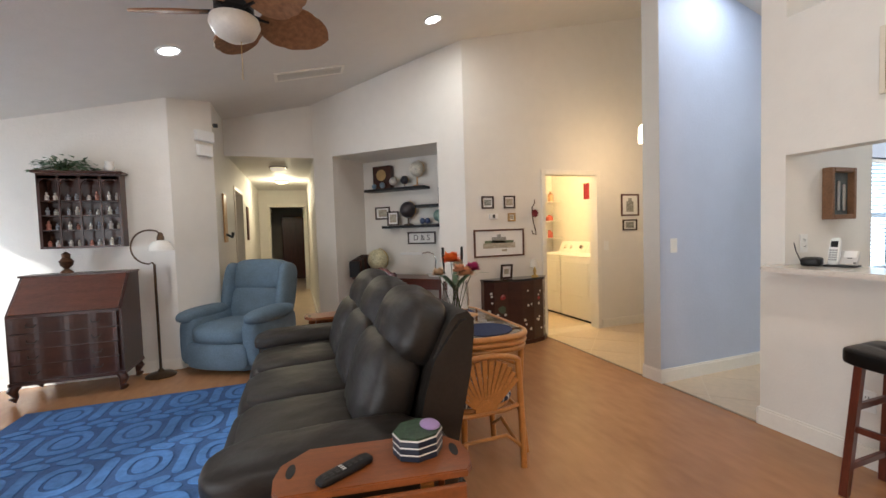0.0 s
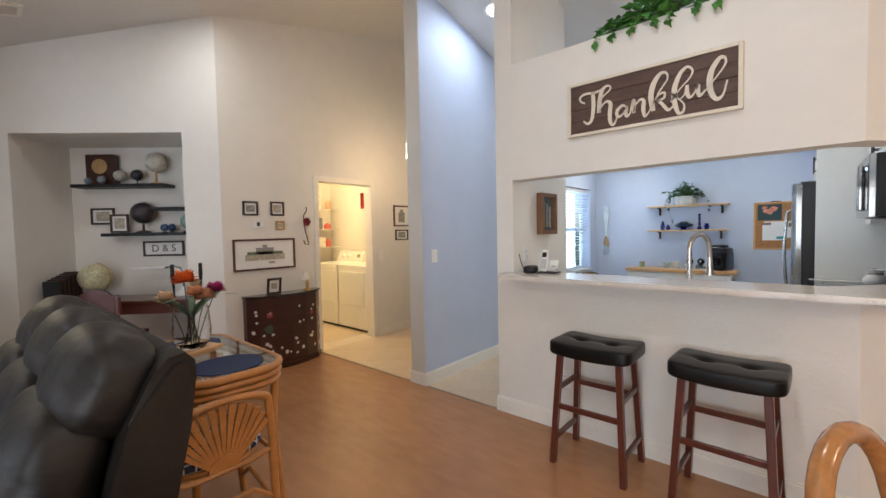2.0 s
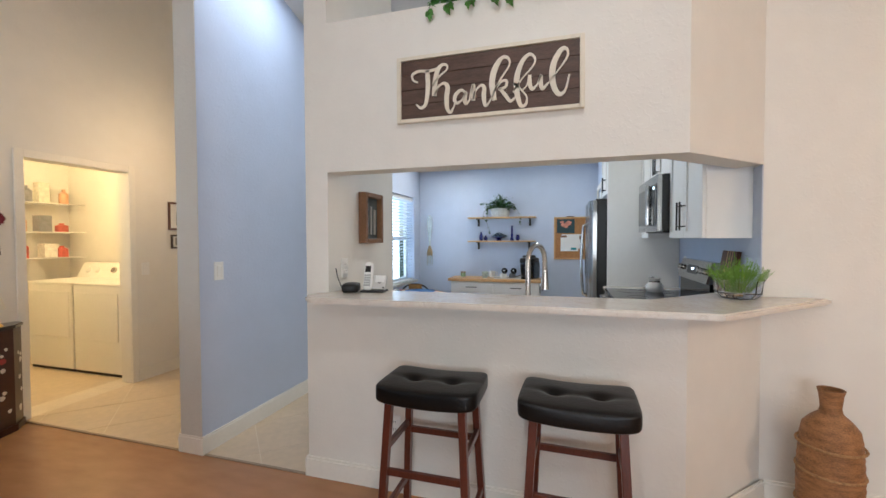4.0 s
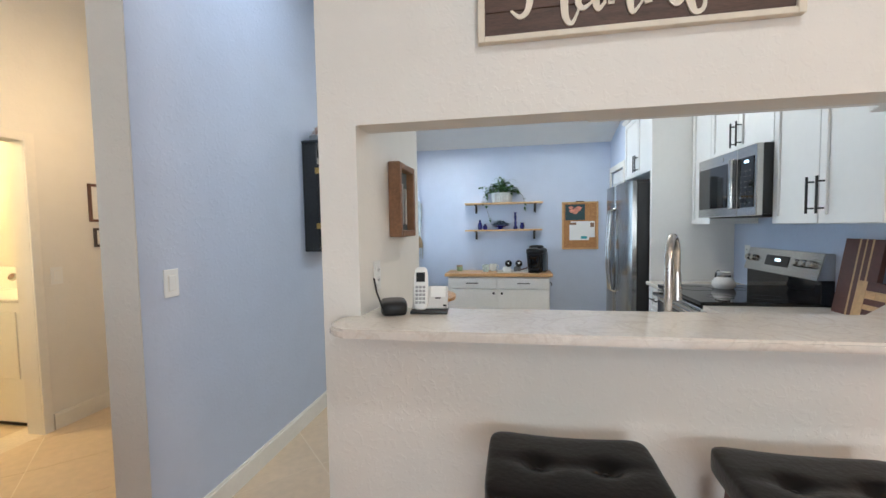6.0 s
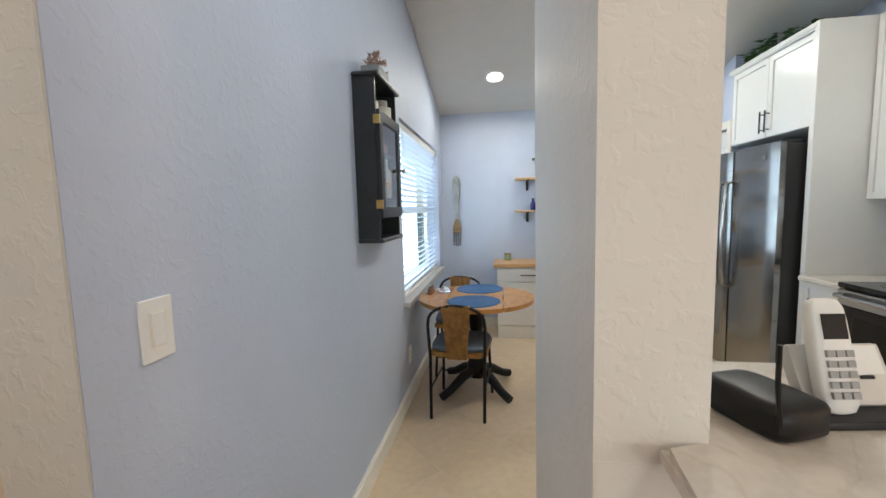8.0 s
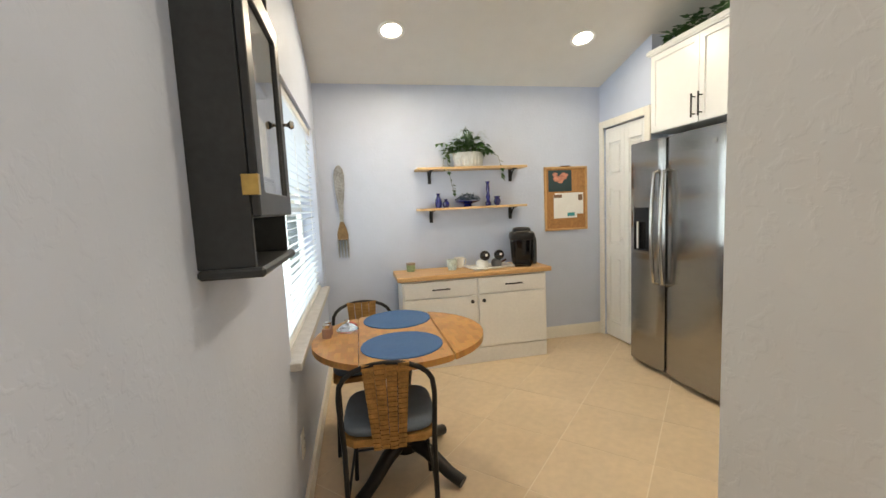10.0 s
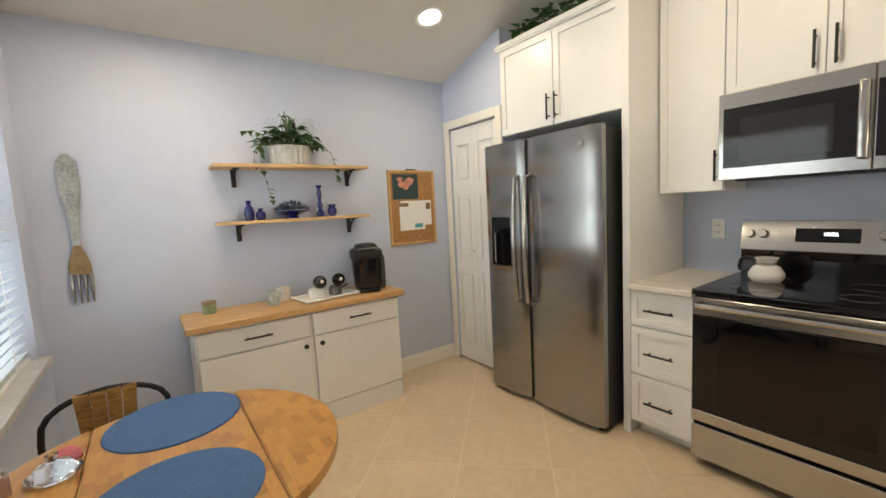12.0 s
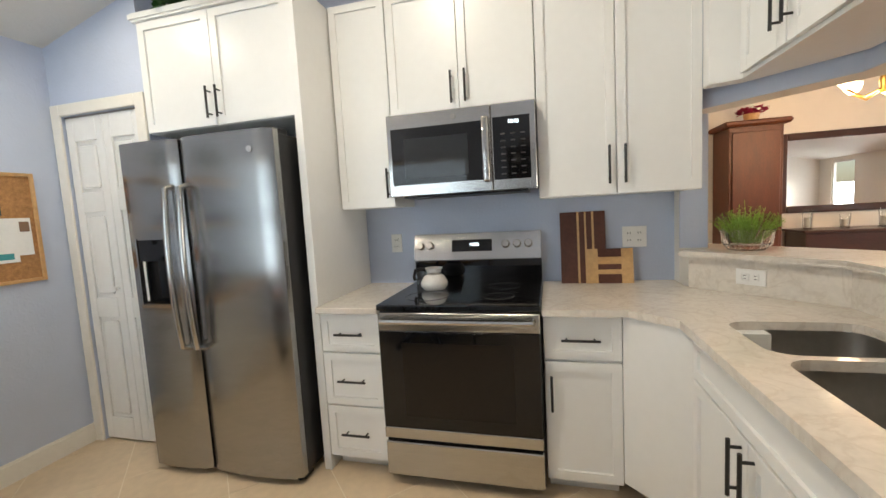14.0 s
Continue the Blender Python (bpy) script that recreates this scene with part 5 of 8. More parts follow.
# oversized fork on the wall
PEWT = mat("worn_pewter", (0.42, 0.41, 0.38), 0.3, 1.0, vary=0.35, scale=9)
fk = thing("wall_fork", pose(7.944, 3.35, 0.94), "oversized worn metal fork hung on the wall", "wall decor")
prof = [(0.30, 0.014), (0.36, 0.016), (0.44, 0.02), (0.52, 0.032), (0.62, 0.042), (0.70, 0.044), (0.75, 0.036), (0.785, 0.012)]
part("handle", prism([(h, -w) for h, w in [(a, b) for a, b in prof]] + [(h, w) for h, w in prof[::-1]], -0.006, 0.006, 0.002), PEWT, fk).matrix_local = pose(-0.012, 0, 0, 0, -90)
part("neck", prism([(0.15, -0.045), (0.20, -0.046), (0.26, -0.032), (0.31, -0.014), (0.31, 0.014), (0.26, 0.032), (0.20, 0.046), (0.15, 0.045)], -0.006, 0.006, 0.002), mat("bronze_band", (0.25, 0.16, 0.08), 0.4, 0.8, vary=0.3), fk).matrix_local = pose(-0.014, 0, 0, 0, -90)
for k in range(4):
    y = -0.039 + 0.026 * k
    part("tine", tube([(-0.014, y, 0.16), (-0.02, y, 0.08), (-0.012, y, 0.0)], 0.006, seg=6, radii=[0.009, 0.008, 0.003]), PEWT, fk)

# black wall cabinet
INK = mat("charcoal_paint", (0.018, 0.021, 0.023), 0.42, vary=0.3, scale=6)
bc = thing("curio_cabinet", pose(5.175, BLUEY, 1.217), "charcoal black wall cabinet with glass door and open cubbies", "cabinet")
CW, CD, CH = 0.375, 0.105, 0.775
for nm, a, b_ in (("side", (0, -CD, 0.02), (0.014, 0, CH - 0.02)), ("side", (CW - 0.014, -CD, 0.02), (CW, 0, CH - 0.02)), ("back", (0.014, -0.008, 0.02), (CW - 0.014, 0, CH - 0.02)), ("shelf", (0.014, -CD, 0.115), (CW - 0.014, -0.008, 0.128)), ("shelf", (0.014, -CD, 0.60), (CW - 0.014, -0.008, 0.613))):
    part(nm, boxm((a, b_), bevel=0.0015), INK, bc)
part("cornice", boxm(((-0.012, -CD - 0.022, CH - 0.02), (CW + 0.012, 0, CH)), bevel=0.006), INK, bc)
part("base", boxm(((-0.008, -CD - 0.018, 0), (CW + 0.008, 0, 0.02)), bevel=0.006), INK, bc)
for x0, x1, z in ((0.014, 0.19, 0.27), (0.014, CW - 0.014, 0.43), (0.202, CW - 0.014, 0.205)):
    part("shelf", boxm(((x0, -CD + 0.02, z), (x1, -0.008, z + 0.01))), INK, bc)
part("divider", boxm(((0.191, -CD + 0.02, 0.128), (0.201, -0.008, 0.43))), INK, bc)
sdr = part("drawer", boxm(((0.206, -CD + 0.018, 0.131), (CW - 0.018, -0.01, 0.202)), bevel=0.002), mat("slate_paint", (0.06, 0.063, 0.06), 0.5, vary=0.2), bc, "small slate drawer")
part("knob", lathe([(0.003, 0), (0.004, 0.006), (0.009, 0.012), (0, 0.017)], 12), CERAM, sdr, "white knob").matrix_local = pose(0.28, -CD + 0.018, 0.166, 90)
bm = bmesh.new()
ring_ = [[bm.verts.new((x, y, z)) for x, z in ((0.002 + w, 0.118 + w), (CW - 0.002 - w, 0.118 + w), (CW - 0.002 - w, 0.61 - w), (0.002 + w, 0.61 - w))] for w, y in ((0, -CD - 0.018), (0.05, -CD - 0.018), (0.05, -CD - 0.001), (0, -CD - 0.001))]
for q, w in zip(ring_, ring_[1:] + ring_[:1]):
    for k in range(4):
        bm.faces.new((q[k], q[(k + 1) % 4], w[(k + 1) % 4], w[k]))
bmesh.ops.recalc_face_normals(bm, faces=bm.faces[:])
bmesh.ops.bevel(bm, geom=bm.edges[:], offset=0.0025, segments=1, affect="EDGES")
dr = part("door", bm, INK, bc)
part("pane", boxm(((0.05, -CD - 0.011, 0.163), (CW - 0.05, -CD - 0.008, 0.565))), glass("door_glass", (0.8, 0.82, 0.82), 0.02), dr).visible_shadow = False
part("knob", lathe([(0.004, 0), (0.005, 0.012), (0.012, 0.02), (0.009, 0.028), (0, 0.03)], 14), CHROME, dr, "small round silver knob").matrix_local = pose(CW - 0.025, -CD - 0.018, 0.36, 90)
for z in (0.16, 0.545):
    part("hinge", boxm(((-0.003, -CD - 0.019, z), (0.014, -CD + 0.012, z + 0.04)), bevel=0.001), BRASS, dr, "brass hinge")
for nm, x, z, w, h, col in (("bottle", 0.12, 0.44, 0.02, 0.11, (0.55, 0.5, 0.42)), ("bottle", 0.26, 0.44, 0.025, 0.07, (0.35, 0.12, 0.08)), ("bottle", 0.285, 0.215, 0.034, 0.20, (0.58, 0.54, 0.44)), ("bottle", 0.12, 0.28, 0.022, 0.09, (0.6, 0.58, 0.55)), ("box", 0.10, 0.128, 0.06, 0.04, (0.6, 0.6, 0.57)), ("jar", 0.10, 0.613, 0.035, 0.05, (0.6, 0.58, 0.52)), ("jar", 0.27, 0.613, 0.05, 0.06, (0.62, 0.6, 0.55)), ("jar", 0.27, 0.673, 0.032, 0.035, (0.4, 0.38, 0.35))):
    o = tagged(part(nm, lathe([(0, 0), (w, 0), (w, h * 0.65), (w * 0.5, h * 0.8), (w * 0.5, h), (0, h)], 14) if nm == "bottle" else (boxm(((-w, -0.02, 0), (w, 0.02, h)), bevel=0.004) if nm == "box" else lathe([(0, 0), (w, 0), (w, h), (0, h)], 18)), mat(nm + "_glaze", col, 0.3, vary=0.2, scale=25)), "small keepsake %s inside the black cabinet" % nm, nm)
    o.matrix_world = pose(5.175 + x, BLUEY - 0.055, 1.2175 + z)
pb = thing("planter_box", pose(5.33, BLUEY - 0.065, 1.993), "grey wooden planter box with dried flowers on the cabinet", "planter")
part("box", boxm(((-0.085, -0.045, 0), (0.085, 0.045, 0.05)), bevel=0.003), mat("grey_wood", (0.25, 0.27, 0.28), 0.6, vary=0.2), pb)
bm, rnd = bmesh.new(), random.Random(31)
for k in range(60):
    p = Vector((rnd.uniform(-0.08, 0.08), rnd.uniform(-0.04, 0.04), 0.05 + 0.05 * rnd.random()))
    leaf(bm, p, (rnd.uniform(-1, 1), rnd.uniform(-1, 1), 0.8), (0, 0, 1), 0.03)
part("flowers", bm, mat("dried_flower", (0.45, 0.33, 0.28), 0.8, vary=0.3, scale=60), pb)

# ---- breakfast table and chairs ----
TX, TY, TZ, TR = 6.335, 3.05, 0.715, 0.422
PARQ = bpy.data.materials.new("parquet_top")
PARQ.use_nodes = True
nt = PARQ.node_tree
b = nt.nodes["Principled BSDF"]
b.inputs["Roughness"].default_value = 0.3
co, mp, br, ns = (nt.nodes.new(k) for k in ("ShaderNodeTexCoord", "ShaderNodeMapping", "ShaderNodeTexBrick", "ShaderNodeTexNoise"))
br.inputs["Scale"].default_value = 9
br.inputs["Mortar Size"].default_value = 0.002
br.inputs["Color1"].default_value, br.inputs["Color2"].default_value, br.inputs["Mortar"].default_value = (0.61, 0.31, 0.085, 1), (0.35, 0.15, 0.042, 1), (0.40, 0.19, 0.055, 1)
br.inputs["Bias"].default_value = -0.35
ns.inputs["Scale"].default_value = 22
mp.inputs["Scale"].default_value = (1, 6, 1)
mx = nt.nodes.new("ShaderNodeMix")
mx.data_type, mx.blend_type = "RGBA", "MULTIPLY"
mx.inputs["Factor"].default_value = 0.35
nt.links.new(co.outputs["Object"], br.inputs["Vector"])
nt.links.new(co.outputs["Object"], mp.inputs[0])
nt.links.new(mp.outputs[0], ns.inputs["Vector"])
nt.links.new(br.outputs["Color"], mx.inputs["A"])
nt.links.new(ns.outputs["Color"], mx.inputs["B"])
nt.links.new(mx.outputs["Result"], b.inputs["Base Color"])
tb = thing("breakfast_table", pose(TX, TY, 0), "round parquet drop-leaf table on a black pedestal", "table")


def disc(cut0, cut1):
    """The slice of the round top between two lines x = const in its own turned plan."""
    pts = [(TR * math.cos(a * math.tau / 96), TR * math.sin(a * math.tau / 96)) for a in range(96)]
    keep = []
    for i in range(96):
        p, q = pts[i], pts[(i + 1) % 96]
        if cut0 <= p[1] <= cut1:
            keep.append(p)
        for c in (cut0, cut1):
            if (p[1] - c) * (q[1] - c) < 0:
                u = (c - p[1]) / (q[1] - p[1])
                keep.append((p[0] + u * (q[0] - p[0]), c))
    return prism(keep, 0, 0.028, 0.004)


for nm, c0, c1 in (("leaf", -1, -0.2015), ("top", -0.1985, 0.2), ("leaf", 0.203, 1)):
    part(nm, disc(c0, c1), PARQ, tb).matrix_local = pose(0, 0, TZ - 0.028, 0, 0, 0)
part("apron", lathe([(0.25, TZ - 0.07), (0.26, TZ - 0.07), (0.26, TZ - 0.029), (0.25, TZ - 0.029)], 32), BLACKM, tb)
part("column", lathe([(0.06, 0.10), (0.075, 0.13), (0.075, 0.2), (0.05, 0.26), (0.045, 0.45), (0.065, 0.58), (0.08, 0.66), (0.2, TZ - 0.03)], 24), BLACKM, tb, smooth=True)
for a in range(4):
    f = part("foot", tube([(0.03, 0, 0.16), (0.14, 0, 0.13), (0.26, 0, 0.06), (0.34, 0, 0.032)], 0.03, seg=10, radii=[0.04, 0.036, 0.03, 0.03]), BLACKM, tb, smooth=True)
    f.matrix_local = pose(0, 0, 0, 0, 0, 45 + 90 * a)
MATB = mat("blue_placemat", (0.045, 0.12, 0.27), 0.8, vary=0.1, scale=60, bump=0.5, bscale=300)
for x, y in ((6.60, 3.035), (6.155, 3.055)):
    pm = thing("placemat", pose(x, y, TZ), "round woven blue placemat on the wooden table", "placemat", "placemats")
    bm = lathe([(0, 0.004)] + [(0.186 * k / 31, 0.004 + (0.0012 if k % 2 else 0)) for k in range(1, 32)] + [(0.188, 0.0)], 48)
    part("mat", bm, MATB, pm)
sh = thing("salt_shaker", pose(6.44, 3.40, TZ), "small glass salt shaker with copper cap", "shaker")
part("glass", lathe([(0, 0), (0.022, 0), (0.022, 0.045), (0.015, 0.05), (0, 0.05)], 16), mat("rose_glass", (0.35, 0.22, 0.18), 0.15), sh)
part("cap", lathe([(0.016, 0.05), (0.018, 0.065), (0, 0.072)], 16), STEEL, sh)
sh2 = copy_thing(sh, pose(6.385, 3.405, TZ))
gd = thing("glass_dish", pose(6.46, 3.305, TZ), "small clear glass covered butter dish", "dish")
part("dish", lathe([(0, 0), (0.05, 0.002), (0.058, 0.012), (0.05, 0.016), (0.035, 0.035), (0.01, 0.045), (0.014, 0.06), (0, 0.064)], 18), CLEAR, gd)
nk = tagged(part("napkin", cushion((-0.05, -0.025, 0), (0.05, 0.025, 0.012), 0.002, 6), mat("red_napkin", (0.45, 0.10, 0.12), 0.8, vary=0.6, scale=30)), "folded red and white napkin on table", "napkin")
nk.matrix_world = pose(6.56, 3.29, TZ, 0, 0, 20)

SEAGRASS = mat("woven_seagrass", (0.36, 0.19, 0.055), 0.75, vary=0.4, scale=25, bump=0.8, bscale=70)
GREYPAD = mat("slate_cushion", (0.12, 0.155, 0.20), 0.8, vary=0.1, scale=20, bump=0.2, bscale=200)


def cafe_chair():
    """A black tube chair with woven back and grey pad, facing +x."""
    c = thing("cafe_chair", pose(0, 0, 0), "black metal chair with woven seagrass back and slate pad", "chair", "chairs at the breakfast table")
    part("seat", prism([(x * 0.20, y * 0.19) for x, y in ((-0.8, -1), (0.9, -1), (1, -0.8), (1, 0.8), (0.9, 1), (-0.8, 1), (-1, 0.75), (-1, -0.75))], 0.405, 0.435, 0.004), SEAGRASS, c)
    part("cushion", cushion((-0.19, -0.185, 0.437), (0.2, 0.185, 0.475), 0.008, 8, power=5), GREYPAD, c, smooth=True)
    arcp = [(-0.235, 0.175, 0.0), (-0.20, 0.178, 0.40), (-0.215, 0.185, 0.58)] + [(-0.222 - 0.008 * math.sin(radians(k)), 0.185 * math.cos(radians(k)), 0.62 + 0.135 * math.sin(radians(k)) ** 0.7) for k in range(0, 181, 15)] + [(-0.215, -0.185, 0.58), (-0.20, -0.178, 0.40), (-0.235, -0.175, 0.0)]
    part("back_frame", tube(arcp, 0.0105, seg=8), BLACKM, c, smooth=True)
    bm, n = bmesh.new(), 34
    for k in range(n):
        z0, z1 = 0.40 + 0.355 * k / n, 0.40 + 0.355 * (k + 0.92) / n
        w = 0.065 + 0.028 * k / n
        x = -0.205 - 0.022 * k / n
        for j in range(4):
            y0, y1 = -w + 2 * w * j / 4, -w + 2 * w * (j + 0.94) / 4
            o = 0.005 if (j + k) % 2 else 0.0
            box(bm, (x - 0.012 - o, y0, z0), (x + 0.008 + o, y1, z1))
    part("back_splat", bm, SEAGRASS, c, "woven seagrass back splat")["kind"] = "stuff"
    for s in (-1, 1):
        part("leg", tube([(0.16, s * 0.165, 0.41), (0.205, s * 0.185, 0.0)], 0.0105), BLACKM, c, smooth=True)
        part("stretcher", tube([(-0.218, s * 0.176, 0.2), (0.182, s * 0.176, 0.2)], 0.006), BLACKM, c)
    part("stretcher", tube([(0.19, -0.18, 0.16), (0.19, 0.18, 0.16)], 0.006), BLACKM, c)
    return c


ch = cafe_chair()
ch.matrix_world = pose(6.08, 3.135, 0, 0, 0, -4)
copy_thing(ch, pose(6.73, 3.22, 0, 0, 0, 182))
ivy("ivy_garland", pose(6.82, 0.80, 2.466), "dark green ivy garland on top of the fridge cabinet", (0.36, 0.14, 0.12), 150, 0.07, LEAF, seed=9)

# ---- living room ----
sg = thing("wall_sign", pose(3.878, 1.705, 2.13), "brown plank sign with cream script word in cream frame", "sign")
PLANK = mat("sign_plank", (0.085, 0.048, 0.034), 0.6, vary=0.35, scale=5, stretch=(1, 1, 8))
CREAMP = mat("cream_wood", (0.72, 0.66, 0.54), 0.5, vary=0.05)
for k in range(4):
    part("plank", boxm(((-0.016, -0.44, -0.148 + 0.0742 * k), (-0.002, 0.44, -0.148 + 0.0742 * k + 0.0725)), bevel=0.0015), PLANK, sg)
for a, b in (((-0.026, -0.462, -0.168), (0, -0.44, 0.168)), ((-0.026, 0.44, -0.168), (0, 0.462, 0.168)), ((-0.026, -0.44, 0.149), (0, 0.44, 0.168)), ((-0.026, -0.44, -0.168), (0, 0.44, -0.149))):
    part("frame", boxm((a, b), bevel=0.002), CREAMP, sg)
def brush(strokes, thick):
    """Hand-lettered strokes (across, up, half width) swept as flat raised ribbons, facing -x."""
    bm = bmesh.new()
    for pts in strokes:
        line = []
        for i in range(len(pts) - 1):
            p0, p1, p2, p3 = (Vector(pts[max(0, min(len(pts) - 1, i + k))]) for k in (-1, 0, 1, 2))
            for k in range(8):
                u = k / 8
                line.append(0.5 * (2 * p1 + (p2 - p0) * u + (2 * p0 - 5 * p1 + 4 * p2 - p3) * u * u + (3 * p1 - p0 - 3 * p2 + p3) * u ** 3))
        line.append(Vector(pts[-1]))
        rows = []
        for i, p in enumerate(line):
            a, b = line[max(i - 1, 0)], line[min(i + 1, len(line) - 1)]
            d = Vector((b.x - a.x, b.y - a.y)).normalized()
            n = Vector((-d.y, d.x)) * max(p.z, 0.002)
            e = 0.6 * p.z * (-1 if i == 0 else 1 if i == len(line) - 1 else 0)
            x, y = p.x + d.x * e, p.y + d.y * e
            rows.append([bm.verts.new((z, -(x + sg_ * n.x), y + sg_ * n.y)) for z, sg_ in ((0, 1), (0, -1), (-thick, -1), (-thick, 1))])
        for q, w in zip(rows, rows[1:]):
            for k in range(4):
                bm.faces.new((q[k], q[(k + 1) % 4], w[(k + 1) % 4], w[k]))
        bm.faces.new(rows[0])
        bm.faces.new(rows[-1][::-1])
    bmesh.ops.recalc_face_normals(bm, faces=bm.faces[:])
    return bm


SCRIPT = {
    "T": [[(-0.351, 0.035, 0.005), (-0.374, 0.050, 0.005), (-0.376, 0.076, 0.006), (-0.342, 0.090, 0.007), (-0.291, 0.085, 0.007), (-0.233, 0.093, 0.006)],
          [(-0.296, 0.083, 0.011), (-0.293, 0.026, 0.012), (-0.296, -0.033, 0.011), (-0.307, -0.082, 0.009), (-0.331, -0.097, 0.007), (-0.355, -0.078, 0.004)]],
    "h": [[(-0.270, 0.004, 0.003), (-0.233, 0.051, 0.004), (-0.195, 0.079, 0.004), (-0.192, 0.101, 0.005), (-0.215, 0.108, 0.007), (-0.240, 0.085, 0.011), (-0.254, 0.030, 0.013), (-0.259, -0.037, 0.012)],
          [(-0.257, -0.037, 0.004), (-0.237, 0.000, 0.005), (-0.209, 0.015, 0.007), (-0.189, -0.005, 0.011), (-0.194, -0.055, 0.012), (-0.191, -0.111, 0.010), (-0.174, -0.133, 0.007), (-0.158, -0.109, 0.004), (-0.147, -0.078, 0.004)]],
    "a": [[(-0.095, -0.048, 0.005), (-0.118, -0.029, 0.007), (-0.145, -0.047, 0.009), (-0.153, -0.074, 0.009), (-0.138, -0.091, 0.007), (-0.112, -0.073, 0.004), (-0.094, -0.042, 0.006), (-0.101, -0.077, 0.010), (-0.094, -0.098, 0.007), (-0.075, -0.080, 0.004)]],
    "n": [[(-0.077, -0.083, 0.004), (-0.067, -0.036, 0.005), (-0.057, -0.010, 0.008), (-0.057, -0.047, 0.011), (-0.057, -0.081, 0.009)],
          [(-0.057, -0.078, 0.004), (-0.048, -0.043, 0.004), (-0.021, -0.017, 0.006), (-0.003, -0.028, 0.009), (-0.005, -0.069, 0.011), (0.002, -0.116, 0.007), (0.022, -0.101, 0.004), (0.041, -0.066, 0.003)]],
    "k": [[(0.031, -0.086, 0.003), (0.075, -0.001, 0.004), (0.118, 0.062, 0.004), (0.114, 0.098, 0.006), (0.084, 0.103, 0.009), (0.051, 0.058, 0.014), (0.036, -0.002, 0.014), (0.041, -0.055, 0.014), (0.047, -0.089, 0.011)],
          [(0.049, -0.046, 0.004), (0.078, -0.011, 0.005), (0.105, -0.007, 0.006), (0.102, -0.035, 0.006), (0.070, -0.046, 0.005)],
          [(0.073, -0.042, 0.006), (0.099, -0.074, 0.009), (0.124, -0.106, 0.008), (0.149, -0.090, 0.004)]],
    "f": [[(0.139, -0.064, 0.004), (0.179, -0.007, 0.003), (0.228, 0.044, 0.004), (0.240, 0.080, 0.005), (0.215, 0.104, 0.007), (0.181, 0.075, 0.010), (0.157, 0.013, 0.013), (0.154, -0.053, 0.013), (0.164, -0.108, 0.011), (0.177, -0.135, 0.008), (0.198, -0.127, 0.006), (0.201, -0.093, 0.004), (0.179, -0.062, 0.004), (0.144, -0.025, 0.006)],
          [(0.179, -0.061, 0.003), (0.201, -0.042, 0.003), (0.213, -0.005, 0.005)]],
    "u": [[(0.215, 0.002, 0.008), (0.215, -0.030, 0.010), (0.226, -0.060, 0.008), (0.248, -0.044, 0.004), (0.268, -0.003, 0.006), (0.266, -0.035, 0.010), (0.275, -0.064, 0.008), (0.299, -0.039, 0.003)]],
    "l": [[(0.290, -0.055, 0.003), (0.340, 0.007, 0.003), (0.384, 0.068, 0.005), (0.384, 0.104, 0.006), (0.359, 0.107, 0.010), (0.327, 0.054, 0.013), (0.318, -0.010, 0.014), (0.329, -0.069, 0.012), (0.353, -0.098, 0.010), (0.378, -0.078, 0.005), (0.394, -0.013, 0.004)]],
}
for k, ch_ in enumerate("Thankful"):
    part("letter", brush(SCRIPT[ch_], 0.005 + 0.0003 * k), CREAMP, sg).matrix_local = pose(-0.0162, 0, 0)
ivy("ivy_garland", pose(3.93, 1.62, 2.556), "bright green ivy trailing over the high ledge", (0.08, 0.35, 0.16), 260, 0.068, mat("ledge_ivy", (0.09, 0.26, 0.045), 0.45, vary=0.5, scale=20), trails=[[(-0.02, y, 0.06), (-0.075, y + 0.02, 0.04), (-0.09, y + 0.03, -0.03), (-0.09, y + 0.05, -dz)] for y, dz in ((0.33, 0.07), (0.24, 0.04), (0.12, 0.035), (0.0, 0.035), (-0.07, 0.055), (-0.20, 0.035), (-0.30, 0.04))], seed=14)


